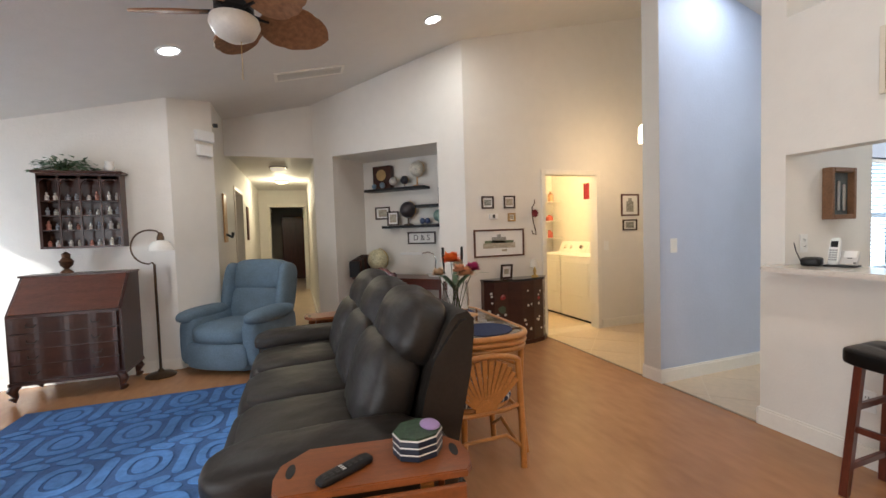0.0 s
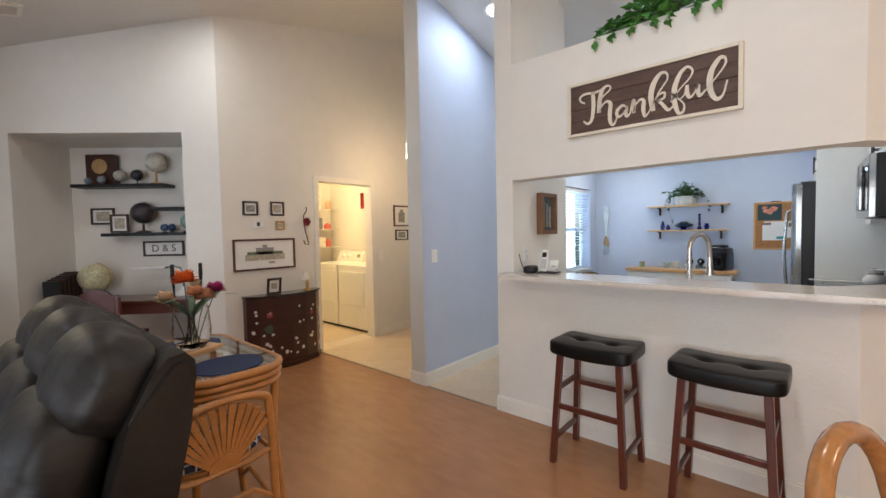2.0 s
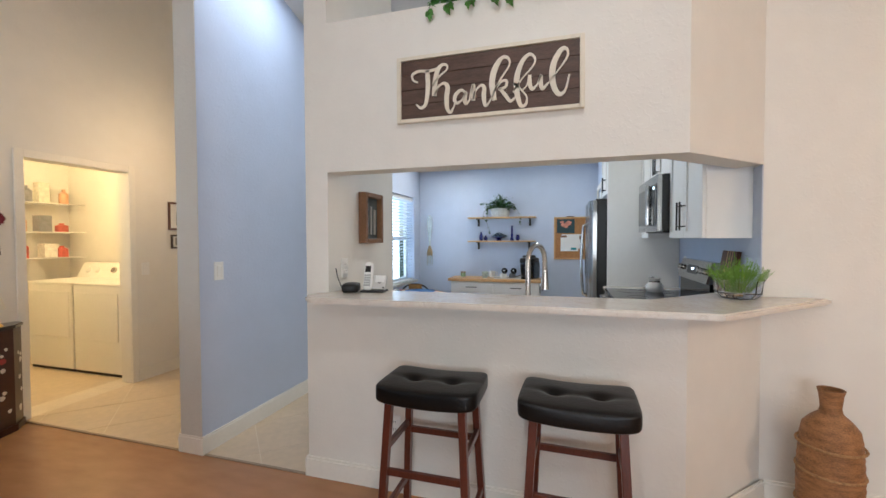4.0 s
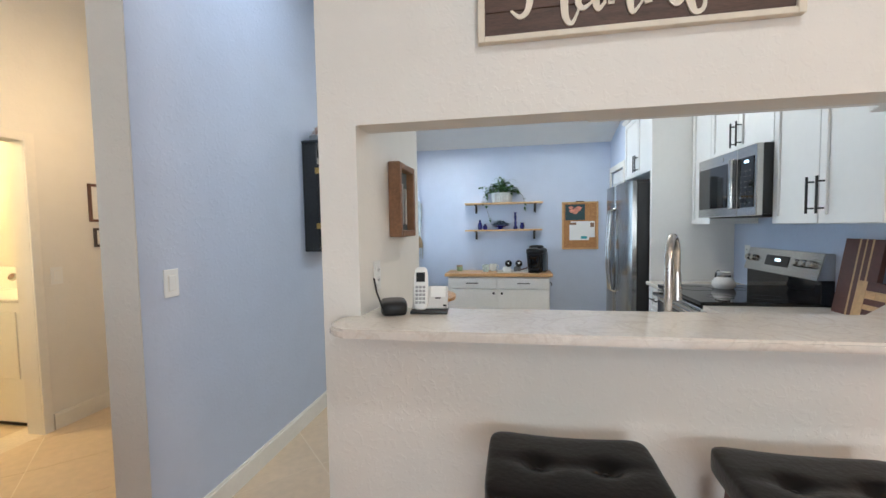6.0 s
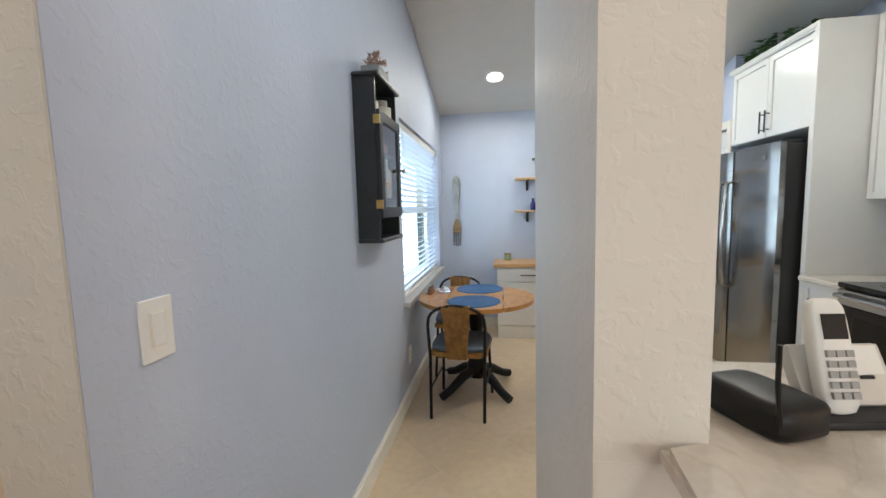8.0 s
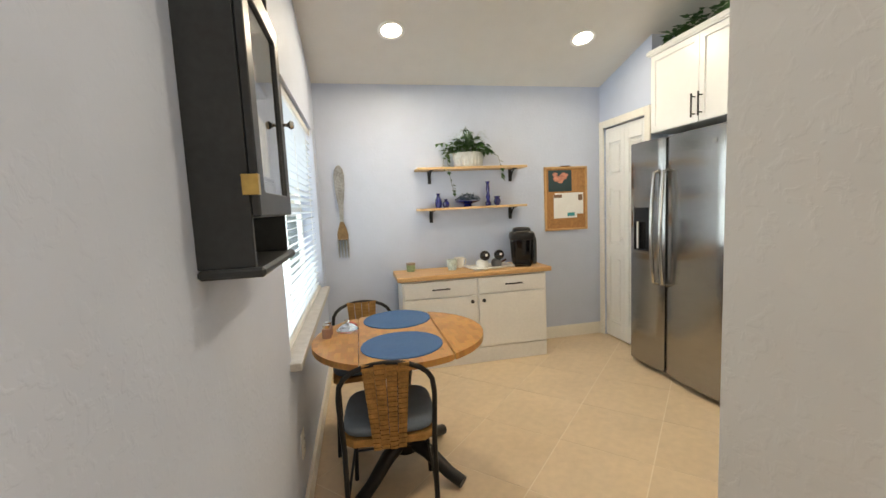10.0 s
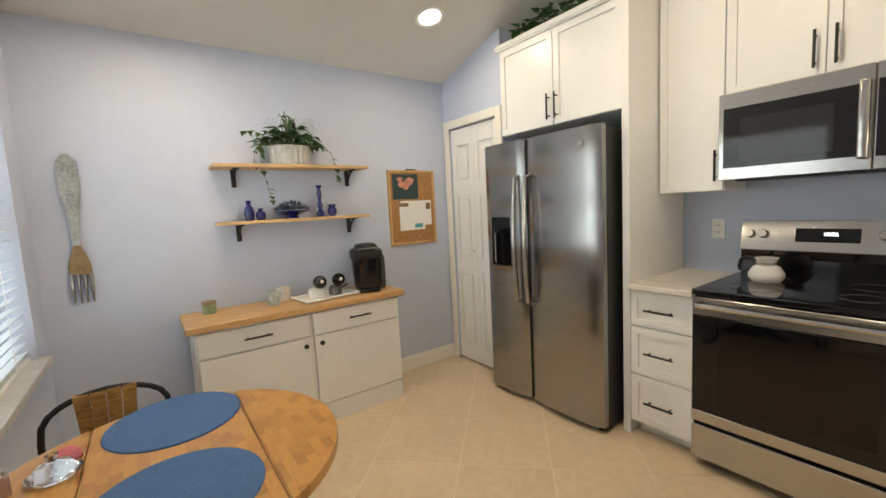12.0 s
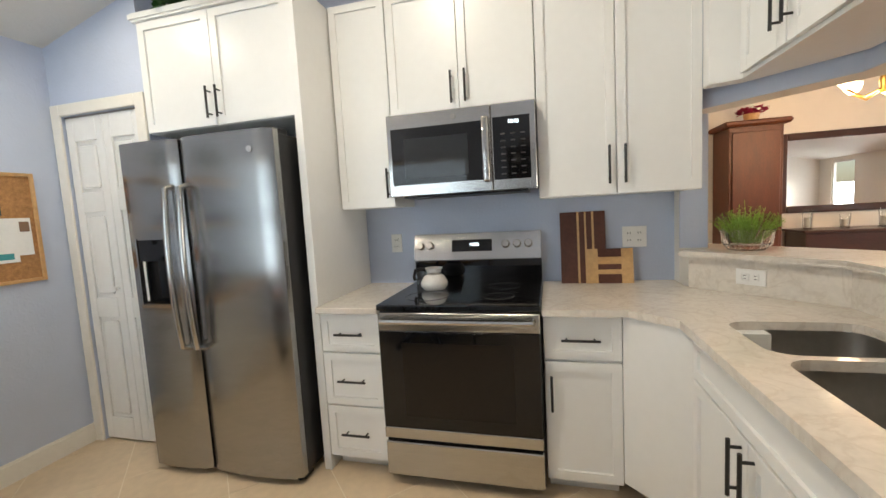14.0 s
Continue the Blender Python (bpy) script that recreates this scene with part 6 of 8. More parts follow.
def bar_stool():
    s = thing("bar_stool", pose(0, 0, 0), "dark cherry saddle stool with tufted black leather seat", "bar stool", "bar stools")
    bm = cushion((-0.168, -0.23, 0.632), (0.168, 0.23, 0.712), 0.004, 22, power=9)
    for v in bm.verts:
        u, w = v.co.y / 0.23, v.co.x / 0.168
        v.co.z += 0.014 * u * u
        if v.co.z > 0.69:
            for q in (-0.4, 0.4):
                r2 = ((u - q) * 0.23) ** 2 + (w * 0.168) ** 2
                v.co.z -= 0.024 * math.exp(-r2 / 0.0010) + 0.006 * math.exp(-((w * 0.168) ** 2) / 0.0005) * math.exp(-r2 / 0.012)
    part("seat", bm, BLKLEATHER, s, "tufted black leather seat", True)
    for u in (-0.09, 0.09):
        part("button", lathe([(0, 0.006), (0.01, 0.004), (0.012, 0)][::-1], 12, at=(0, u, 0.690)), BLKLEATHER, s)
    for sx in (-1, 1):
        for sy in (-1, 1):
            t, b = Vector((0.125 * sx, 0.165 * sy, 0.66)), Vector((0.165 * sx, 0.20 * sy, 0.0))
            bm = bmesh.new()
            vs = [bm.verts.new(p + Vector((a, c, 0))) for p in (b, t) for a, c in ((-0.019, -0.016), (0.019, -0.016), (0.019, 0.016), (-0.019, 0.016))]
            for f in ((3, 2, 1, 0), (4, 5, 6, 7), (0, 1, 5, 4), (1, 2, 6, 5), (2, 3, 7, 6), (3, 0, 4, 7)):
                bm.faces.new([vs[i] for i in f])
            bmesh.ops.bevel(bm, geom=bm.edges[:], offset=0.003, segments=1, affect="EDGES")
            part("leg", bm, CHERRY, s)
    for sx, z in ((-1, 0.325), (1, 0.385)):
        x = sx * (0.165 - 0.04 * z / 0.66)
        y = 0.2 - 0.035 * z / 0.66
        part("rail", boxm(((x - 0.01, -y, z), (x + 0.01, y, z + 0.03)), bevel=0.002), CHERRY, s)
    for sy in (-1, 1):
        for z in (0.13, 0.425):
            y, x = sy * (0.2 - 0.035 * z / 0.66), 0.165 - 0.04 * z / 0.66
            part("rail", boxm(((-x, y - 0.01, z), (x, y + 0.01, z + 0.03)), bevel=0.002), CHERRY, s)
    return s


s1 = bar_stool()
s1.matrix_world = pose(3.645, 1.905, 0)
copy_thing(s1, pose(3.64, 1.275, 0, 0, 0, -2))
wall_plate("wall_outlet", pose(3.878, 2.20, 0.36, 0, 0, 90), 0.07, 0.115, "white outlet low on the bar wall", (0,))

# sofa
so = thing("sofa", pose(0, 0, 0), "dark grey-brown leather reclining sofa with pillowed back", "sofa")


def rumple(bm, seed, amp, freq=9.0):
    """Soft folds and puckers of stuffed leather."""
    for v in bm.verts:
        p = Vector((v.co.x * 0.7, v.co.y, v.co.z * 1.3)) * freq + Vector((seed * 3.1, seed * 1.7, 0))
        f = noise.noise(p) + 0.55 * (1 - 2 * abs(noise.noise(p * 2.3)))
        v.co += Vector((0.6, 0.35, 0.7)) * amp * f
    return bm


part("base", boxm(((0.82, 2.45, 0.04), (1.66, 4.62, 0.32)), bevel=0.02), LEATHER, so)
for k in range(3):
    y0 = 2.68 + 0.565 * k
    part("footrest", rumple(cushion((0.70, y0 + 0.005, 0.10), (0.86, y0 + 0.56, 0.46), 0.012, 12, power=5), k, 0.006), LEATHER, so, smooth=True)
    part("seat", rumple(cushion((0.74, y0 + 0.003, 0.30), (1.45, y0 + 0.562, 0.49), 0.014, 20, power=6), k + 5, 0.009), LEATHER, so, smooth=True)
    lo_ = part("back_cushion", rumple(cushion((-0.12, 0.004, -0.24), (0.11, 0.561, 0.19), 0.035, 22, power=5), k + 11, 0.011, 7), LEATHER, so, smooth=True)
    lo_.matrix_local = pose(1.42, y0, 0.63, 0, 18)
    hi_ = part("headrest", rumple(cushion((-0.115, 0.003, -0.18), (0.11, 0.562, 0.14), 0.036, 22, power=4.2), k + 17, 0.011, 7), LEATHER, so, smooth=True)
    hi_.matrix_local = pose(1.57, y0, 0.885, 0, 24)
fin = [(1.40, 0.06), (1.64, 0.06), (1.70, 0.47), (1.755, 0.72), (1.785, 0.88), (1.785, 0.94), (1.755, 0.975), (1.70, 0.965), (1.645, 0.90), (1.585, 0.78), (1.535, 0.62), (1.50, 0.45)]
part("back_shell", prism(fin, 0, 1.86, 0.028, seg=4), LEATHER, so, smooth=True).matrix_local = Matrix(((1, 0, 0, 0), (0, 0, 1, 2.60), (0, 1, 0, 0), (0, 0, 0, 1)))
for k, y0 in enumerate((2.40, 4.375)):
    part("arm", cushion((0.72, y0, 0.05), (1.62, y0 + 0.275, 0.51), 0.01, 14, power=7), LEATHER, so, smooth=True)
    part("arm_pad", rumple(cushion((0.70, y0 - 0.01, 0.43), (1.50, y0 + 0.285, 0.565), 0.014, 20, power=4), k + 23, 0.008), LEATHER, so, smooth=True)

# side tables with drop leaf
MAPLE = mat("amber_wood", (0.22, 0.066, 0.018), 0.28, vary=0.22, scale=5, stretch=(1, 7, 1), coat=0.4)


def tray_table(m, label):
    t = thing("tray_table", m, label, "side table")
    half = [(-0.31, 0.0), (-0.30, 0.07), (-0.22, 0.155), (0.22, 0.155), (0.30, 0.07), (0.31, 0.0), (0.30, -0.07), (0.28, -0.10), (-0.28, -0.10), (-0.30, -0.07)]
    bm = bmesh.new()
    prism(half[::-1], 0.575, 0.60, 0.004, bm)
    top = part("top", bm, MAPLE, t)
    for x in (-0.262, 0.262):
        part("grip", prism([(x + 0.014 * math.cos(a * math.tau / 16), 0.025 + 0.04 * math.sin(a * math.tau / 16)) for a in range(16)], 0.6003, 0.6015), BLACKM, top, "dark hand hole")
    part("leaf", boxm(((-0.27, -0.13, 0.36), (0.27, -0.112, 0.572)), bevel=0.004), MAPLE, t, "hanging drop leaf")
    for x in (-0.15, 0.15):
        part("hinge", boxm(((x - 0.02, -0.112, 0.565), (x + 0.02, -0.1, 0.578))), BRASS, t)
    for x in (-0.2, 0.2):
        part("side", boxm(((x - 0.01, -0.08, 0.0), (x + 0.01, 0.11, 0.575)), bevel=0.003), MAPLE, t)
    part("shelf", boxm(((-0.19, -0.08, 0.22), (0.19, 0.11, 0.24)), bevel=0.002), MAPLE, t)
    return t


tray_table(pose(1.25, 2.22, 0, 0, 0, -8), "small amber wood drop-leaf tray table beside the sofa")
tray_table(pose(1.38, 4.86, 0, 0, 0, 180), "amber wood tray table at the far sofa end")
ob_ = thing("trinket_box", pose(1.40, 2.245, 0.60, 0, 0, 12), "octagonal dark blue box with white stripes, green and purple lid", "box")
octo = [(0.075 * math.cos(radians(22.5 + 45 * k)) * 1.15, 0.075 * math.sin(radians(22.5 + 45 * k))) for k in range(8)]
NAVY = mat("navy_lacquer", (0.014, 0.022, 0.04), 0.3, vary=0.2)
for k in range(3):
    part("band", prism(octo, 0.002 + 0.023 * k, 0.002 + 0.023 * k + 0.018), NAVY, ob_)
    part("stripe", prism([(x * 1.005, y * 1.005) for x, y in octo], 0.020 + 0.023 * k, 0.0245 + 0.023 * k), CERAM, ob_)
part("lid", prism([(x * 0.98, y * 0.98) for x, y in octo], 0.071, 0.078, 0.002), mat("green_lid", (0.03, 0.06, 0.03), 0.4, vary=0.6, scale=60), ob_)
part("stone", cushion((0.015, -0.045, 0.074), (0.072, 0.03, 0.092), 0.004, 6, power=2.4), mat("purple_stone", (0.32, 0.22, 0.42), 0.4), ob_, "pale purple stone", True)
rm = thing("remote_control", pose(1.155, 2.21, 0.60, 0, 0, 28), "black television remote with many grey buttons", "remote")
part("case", cushion((-0.095, -0.024, 0), (0.095, 0.024, 0.022), 0.002, 8, power=6), BLACKM, rm, smooth=True)
for i in range(7):
    for j in range(3):
        part("button", boxm(((-0.08 + 0.021 * i, -0.015 + 0.011 * j, 0.0222), (-0.068 + 0.021 * i, -0.008 + 0.011 * j, 0.0245))), SILVER if i == 3 else KEY, rm)

# recliner
rc = thing("recliner", pose(0.47, 5.72, 0, 0, 0, -32) @ Matrix.Diagonal((1.1, 1, 1, 1)), "blue velour recliner armchair with tall padded back", "armchair")
part("base", cushion((-0.33, -0.40, 0.03), (0.33, 0.36, 0.30), 0.01, 8, power=8), BLUEFAB, rc, smooth=True)
part("footrest", cushion((-0.30, -0.44, 0.06), (0.30, -0.34, 0.32), 0.012, 8, power=6), BLUEFAB, rc, smooth=True)
part("seat", cushion((-0.28, -0.44, 0.29), (0.28, 0.15, 0.48), 0.03, 10, power=4.5), BLUEFAB, rc, smooth=True)
for sx in (-1, 1):
    part("arm", cushion((sx * 0.27 - 0.03, -0.40, 0.06), (sx * 0.41 + 0.0, 0.30, 0.56), 0.01, 8, power=6) if sx > 0 else cushion((-0.41, -0.40, 0.06), (-0.24, 0.30, 0.56), 0.01, 8, power=6), BLUEFAB, rc, smooth=True)
    part("arm_pad", cushion((min(sx * 0.26, sx * 0.44), -0.43, 0.49), (max(sx * 0.26, sx * 0.44), 0.25, 0.62), 0.012, 8, power=3.2), BLUEFAB, rc, smooth=True)
bk = part("back", cushion((-0.33, -0.10, 0.0), (0.33, 0.12, 0.78), 0.02, 10, power=5), BLUEFAB, rc, smooth=True)
bk.matrix_local = pose(0, 0.22, 0.30, -14)
for z0, z1 in ((0.10, 0.46), (0.455, 0.77)):
    part("tuft", cushion((-0.265, -0.135, z0), (0.265, -0.02, z1), 0.018, 12, power=6), BLUEFAB, rc, smooth=True).matrix_local = pose(0, 0.22, 0.30, -14)
for sx in (-1, 1):
    part("wing", cushion((sx * 0.31 - 0.05, -0.19, 0.16), (sx * 0.31 + 0.05, 0.08, 0.74), 0.01, 8, power=4), BLUEFAB, rc, smooth=True).matrix_local = pose(0, 0.22, 0.30, -14)

# secretary desk
de = thing("secretary_desk", pose(-0.86, 5.76, 0), "dark mahogany slant-front secretary desk with claw feet", "desk")
W = 0.40
bm = bmesh.new()
sec = [(0, 0.17), (-0.46, 0.17), (-0.46, 0.74), (-0.22, 1.04), (0, 1.04)]
lo_v = [bm.verts.new((-W, y, z)) for y, z in sec]
hi_v = [bm.verts.new((W, y, z)) for y, z in sec]
bm.faces.new(lo_v)
bm.faces.new(hi_v[::-1])
for k in range(5):
    j = (k + 1) % 5
    bm.faces.new((lo_v[k], hi_v[k], hi_v[j], lo_v[j]))
bmesh.ops.recalc_face_normals(bm, faces=bm.faces[:])
part("carcass", bm, MAHOG, de)
part("top", boxm(((-W - 0.015, -0.235, 1.04), (W + 0.015, 0.0, 1.058)), bevel=0.004), MAHOG, de)
sl = part("slant_lid", boxm(((-W + 0.02, -0.19, -0.008), (W - 0.02, 0.185, 0.008)), bevel=0.003), mat("lid_mahogany", (0.10, 0.032, 0.018), 0.22, vary=0.25, scale=3, stretch=(1, 6, 6), coat=0.5), de)
sl.matrix_local = pose(0, -0.344, 0.895, 51.3)
for k in range(4):
    z0 = 0.20 + 0.132 * k
    bm, n = bmesh.new(), 24
    fr_, bk_ = [], []
    for i in range(n + 1):
        u = 2 * i / n - 1
        x = u * (W - 0.03)
        y = -0.462 - 0.028 * (0.5 + 0.5 * math.cos(u * math.pi * 2)) * (1 if abs(u) > 0.5 else 0.6)
        fr_.append((bm.verts.new((x, y, z0)), bm.verts.new((x, y, z0 + 0.124))))
        bk_.append((bm.verts.new((x, -0.455, z0)), bm.verts.new((x, -0.455, z0 + 0.124))))
    for i in range(n):
        bm.faces.new((fr_[i][0], fr_[i + 1][0], fr_[i + 1][1], fr_[i][1]))
        bm.faces.new((fr_[i][1], fr_[i + 1][1], bk_[i + 1][1], bk_[i][1]))
        bm.faces.new((fr_[i][0], bk_[i][0], bk_[i + 1][0], fr_[i + 1][0]))
    dr = part("drawer", bm, MAHOG, de)
    for x in (-0.22, 0.22):
        part("pull", tube([(x - 0.035, -0.49, z0 + 0.07), (x - 0.025, -0.505, z0 + 0.05), (x + 0.025, -0.505, z0 + 0.05), (x + 0.035, -0.49, z0 + 0.07)], 0.004), HANDLE, dr, "dark bronze bail pull")
part("apron", boxm(((-W - 0.01, -0.475, 0.15), (W + 0.01, 0.0, 0.18)), bevel=0.005), MAHOG, de)
for x in (-W + 0.04, W - 0.04):
    for y in (-0.44, -0.06):
        sx = 1 if x > 0 else -1
        part("foot", tube([(x, y, 0.16), (x + 0.03 * sx, y - 0.02, 0.11), (x + 0.01 * sx, y - 0.01, 0.06), (x + 0.03 * sx, y - 0.03, 0.035)], 0.03, seg=10, radii=[0.035, 0.038, 0.02, 0.034]), MAHOG, de, smooth=True)
ur = thing("urn", pose(-0.98, 5.66, 1.058), "small bronze eagle figurine on a turned base", "figurine")
part("figure", lathe([(0, 0), (0.05, 0), (0.045, 0.015), (0.015, 0.04), (0.045, 0.07), (0.055, 0.11), (0.03, 0.14), (0.035, 0.175), (0.0, 0.20)], 14), mat("bronze", (0.12, 0.06, 0.03), 0.35, 0.6, vary=0.4, scale=30), ur, smooth=True)

# hanging curio with figurines
cu = thing("display_cabinet", pose(-1.155, 5.779, 1.285), "dark red-brown hanging display cabinet with arched openings", "cabinet")
UW, UH, UD = 0.63, 0.69, 0.13
bm = boxm(((0, -UD, 0), (0.022, 0, UH)), ((UW - 0.022, -UD, 0), (UW, 0, UH)), ((0.022, -UD, 0), (UW - 0.022, 0, 0.02)), ((0.022, -UD, UH - 0.05), (UW - 0.022, 0, UH)), ((0.022, -0.008, 0.02), (UW - 0.022, 0, UH - 0.05)))
part("body", bm, MAHOG, cu)
part("cornice", boxm(((-0.03, -UD - 0.03, UH), (UW + 0.03, 0, UH + 0.025)), bevel=0.008), MAHOG, cu)
for z in (0.165, 0.30, 0.435):
    part("shelf", boxm(((0.022, -UD + 0.005, z), (UW - 0.022, -0.008, z + 0.01))), MAHOG, cu)
for k in range(1, 4):
    x = UW * k / 4
    part("divider", boxm(((x - 0.007, -UD, 0.02), (x + 0.007, -UD + 0.014, UH - 0.05))), MAHOG, cu)
for k in range(4):
    x0, x1 = UW * k / 4 + 0.01, UW * (k + 1) / 4 - 0.01
    c, r = (x0 + x1) / 2, (x1 - x0) / 2
    pts = [(x0, UH - 0.02)] + [(c - r * math.cos(radians(a)), UH - 0.12 + r * math.sin(radians(a))) for a in range(0, 181, 18)] + [(x1, UH - 0.02)]
    part("arch", prism(pts, 0, 0.012), MAHOG, cu).matrix_local = Matrix(((1, 0, 0, 0), (0, 0, -1, -UD + 0.012), (0, 1, 0, 0), (0, 0, 0, 1)))
rnd = random.Random(41)
for r_, z in enumerate((0.02, 0.175, 0.31, 0.445)):
    for k in range(4):
        for j in range(2):
            w, h = rnd.uniform(0.014, 0.022), rnd.uniform(0.05, 0.095)
            col = rnd.choice([(0.6, 0.57, 0.5), (0.45, 0.2, 0.15), (0.5, 0.48, 0.46), (0.3, 0.32, 0.36), (0.62, 0.6, 0.58)])
            o = tagged(part("figurine", lathe([(0, 0), (w, 0), (w * 0.8, h * 0.3), (w * 1.1, h * 0.5), (w * 0.45, h * 0.68), (w * 0.6, h * 0.85), (0, h)], 10), mat("porcelain", col, 0.25, vary=0.4, scale=70), smooth=True), "tiny painted porcelain figurine on a display shelf", "figurine", "curio figurines")
            o.matrix_world = pose(-1.155 + UW * (k + 0.3 + 0.4 * j) / 4, 5.779 - 0.075, 1.2852 + z)
ivy("trailing_plant", pose(-0.96, 5.70, 2.0), "loose green trailing plant on top of the cabinet", (0.26, 0.07, 0.15), 170, 0.05, LEAFG, seed=17)
wp = thing("white_pitcher", pose(-0.62, 5.71, 2.0105), "small white ceramic pitcher on the cabinet", "pitcher")
part("body", lathe([(0, 0), (0.03, 0), (0.042, 0.03), (0.03, 0.07), (0.038, 0.09), (0, 0.085)], 16), CERAM, wp, smooth=True)

# floor lamp
fl = thing("floor_lamp", pose(-0.28, 5.62, 0), "antique bronze floor lamp with arched neck and white glass shade", "floor lamp")
BRONZE = mat("antique_bronze", (0.10, 0.065, 0.038), 0.35, 0.8, vary=0.25, scale=20)
part("base", lathe([(0, 0), (0.13, 0), (0.132, 0.012), (0.10, 0.03), (0.03, 0.045), (0.018, 0.07), (0, 0.07)], 28), BRONZE, fl, smooth=True)
part("pole", tube([(0, 0, 0.05), (0, 0, 1.10)], 0.012), BRONZE, fl)
ac = [(0, 0, 1.10), (-0.02, 0, 1.12)] + [(-0.03 + 0.155 * math.cos(radians(a)), 0, 1.27 + 0.165 * math.sin(radians(a))) for a in range(265, 80, -12)]
part("neck", tube(ac + [(0.04, -0.03, 1.425), (0.07, -0.04, 1.40)], 0.008), BRONZE, fl, smooth=True)
part("socket", lathe([(0.015, 0.09), (0.03, 0.05), (0.034, 0), (0, 0)], 18, at=(0.075, -0.04, 1.32)), BRONZE, fl, smooth=True)
part("shade", lathe([(0.03, 0.10), (0.07, 0.085), (0.10, 0.04), (0.108, 0), (0.104, 0), (0.095, 0.04), (0.065, 0.08), (0.03, 0.094)], 26, at=(0.075, -0.04, 1.235)), mat("opal_glass", (0.80, 0.78, 0.72), 0.25), fl, smooth=True)

# rug with raised lattice of links
RUGB = mat("rug_blue", (0.034, 0.085, 0.21), 0.95, vary=0.2, scale=5, bump=0.5, bscale=300)
RUGL = mat("rug_pattern", (0.064, 0.162, 0.385), 0.95, vary=0.25, scale=3, bump=0.5, bscale=300)
rg = thing("rug", pose(-0.02, 3.5, 0), "deep blue area rug with raised pattern of interlocking links", "rug")
part("pile", boxm(((-1.0, -1.5, 0), (1.0, 1.5, 0.010)), bevel=0.003), RUGB, rg)
bm = bmesh.new()


def rug_pad(cx, cy, rx, ry, turn=0.0, hole=None, pinch=0.0, n=20):
    """A raised tuft: oval, oval ring (hole: inner radii) or waisted bar."""
    c, s_ = math.cos(radians(turn)), math.sin(radians(turn))
    loops = []
    for qx, qy in ((rx, ry),) + ((hole,) if hole else ()):
        loop = []
        for k in range(n):
            a = k * math.tau / n
            v = math.copysign(abs(math.sin(a)) ** 0.8, math.sin(a))
            u = math.copysign(abs(math.cos(a)) ** 0.8, math.cos(a)) * (1 - pinch * (1 - v * v))
            x, y = cx + qx * u * c - qy * v * s_, cy + qx * u * s_ + qy * v * c
            loop.append((max(-0.985, min(0.985, x)), max(-1.485, min(1.485, y))))
        loops.append(loop)
    top = [[bm.verts.new((x, y, 0.0145)) for x, y in loop] for loop in loops]
    low_ = [[bm.verts.new((x, y, 0.0095)) for x, y in loop] for loop in loops]
    for t_, l_ in zip(top, low_):
        for k in range(n):
            j = (k + 1) % n
            bm.faces.new((l_[k], l_[j], t_[j], t_[k]))
    if hole:
        for k in range(n):
            j = (k + 1) % n
            bm.faces.new((top[0][k], top[0][j], top[1][j], top[1][k]))
    else:
        bm.faces.new(top[0])


for j in range(6):
    cy = -1.30 + 0.52 * j
    for i in range(-1, 6):
        cx = -0.84 + 0.40 * i + (0.2 if j % 2 else 0)
        if abs(cx) < 0.95:
            rug_pad(cx, cy, 0.132, 0.158, hole=(0.082, 0.104))
            rug_pad(cx, cy, 0.062, 0.082)
        if abs(cx + 0.20) < 0.93:
            rug_pad(cx + 0.20, cy, 0.056, 0.165, pinch=0.45)
    for q in range(2):
        for i in range(13):
            cx = -0.93 + 0.16 * i + (0.08 if q else 0)
            if abs(cx) < 0.95 and cy + 0.3 < 1.47:
                rug_pad(cx, cy + 0.218 + 0.084 * q, 0.071, 0.035, 18 if q else -18)
part("pattern", bm, RUGL, rg, "lighter blue link pattern")["kind"] = "stuff"

# rattan table, chair, flowers
rt = thing("rattan_table", pose(2.085, 3.47, 0), "honey rattan table with glass top and bound rim", "table")
RX, RY, RR = 0.245, 0.48, 0.16
rim = [(x, y) for cx, cy, a in ((RX - RR, RY - RR, 0), (-RX + RR, RY - RR, 90), (-RX + RR, -RY + RR, 180), (RX - RR, -RY + RR, 270)) for x, y in arc(cx, cy, RR, a, a + 90, 6)]
part("glass_top", prism([(x * 0.97, y * 0.985) for x, y in rim], 0.722, 0.732), glass("table_glass", (0.85, 0.93, 0.9), 0.0), rt, "clear glass top")
for z, sc in ((0.718, 1.0), (0.682, 0.985), (0.645, 0.97)):
    part("rim", tube([(x * sc, y * sc, z) for x, y in rim], 0.019, seg=10, closed=True), RATTAN, rt, "bent rattan pole", True)
for sx in (-1, 1):
    for sy in (-1, 1):
        part("leg", tube([(sx * 0.19, sy * 0.42, 0.70), (sx * 0.18, sy * 0.40, 0.35), (sx * 0.20, sy * 0.43, 0.0)], 0.019, seg=10), RATTAN, rt, smooth=True)
    part("brace", tube([(sx * 0.18, -0.40, 0.25), (sx * 0.15, 0, 0.32), (sx * 0.18, 0.40, 0.25)], 0.012), RATTAN, rt, smooth=True)
for y in (-0.36, 0.36):
    part("brace", tube([(-0.18, y, 0.52), (0, y, 0.60), (0.18, y, 0.52)], 0.012), RATTAN, rt, smooth=True)
DNAVY = mat("navy_placemat", (0.018, 0.03, 0.085), 0.85, vary=0.15, scale=50, bump=0.4, bscale=250)
for y in (-0.30, 0.27):
    o = tagged(part("placemat", prism([(0.17 * math.cos(a * math.tau / 40), 0.155 * math.sin(a * math.tau / 40)) for a in range(40)], 0, 0.005), DNAVY), "dark navy oval placemat on the glass table", "placemat", "navy placemats")
    o.matrix_world = pose(2.09, 3.47 + y, 0.732)
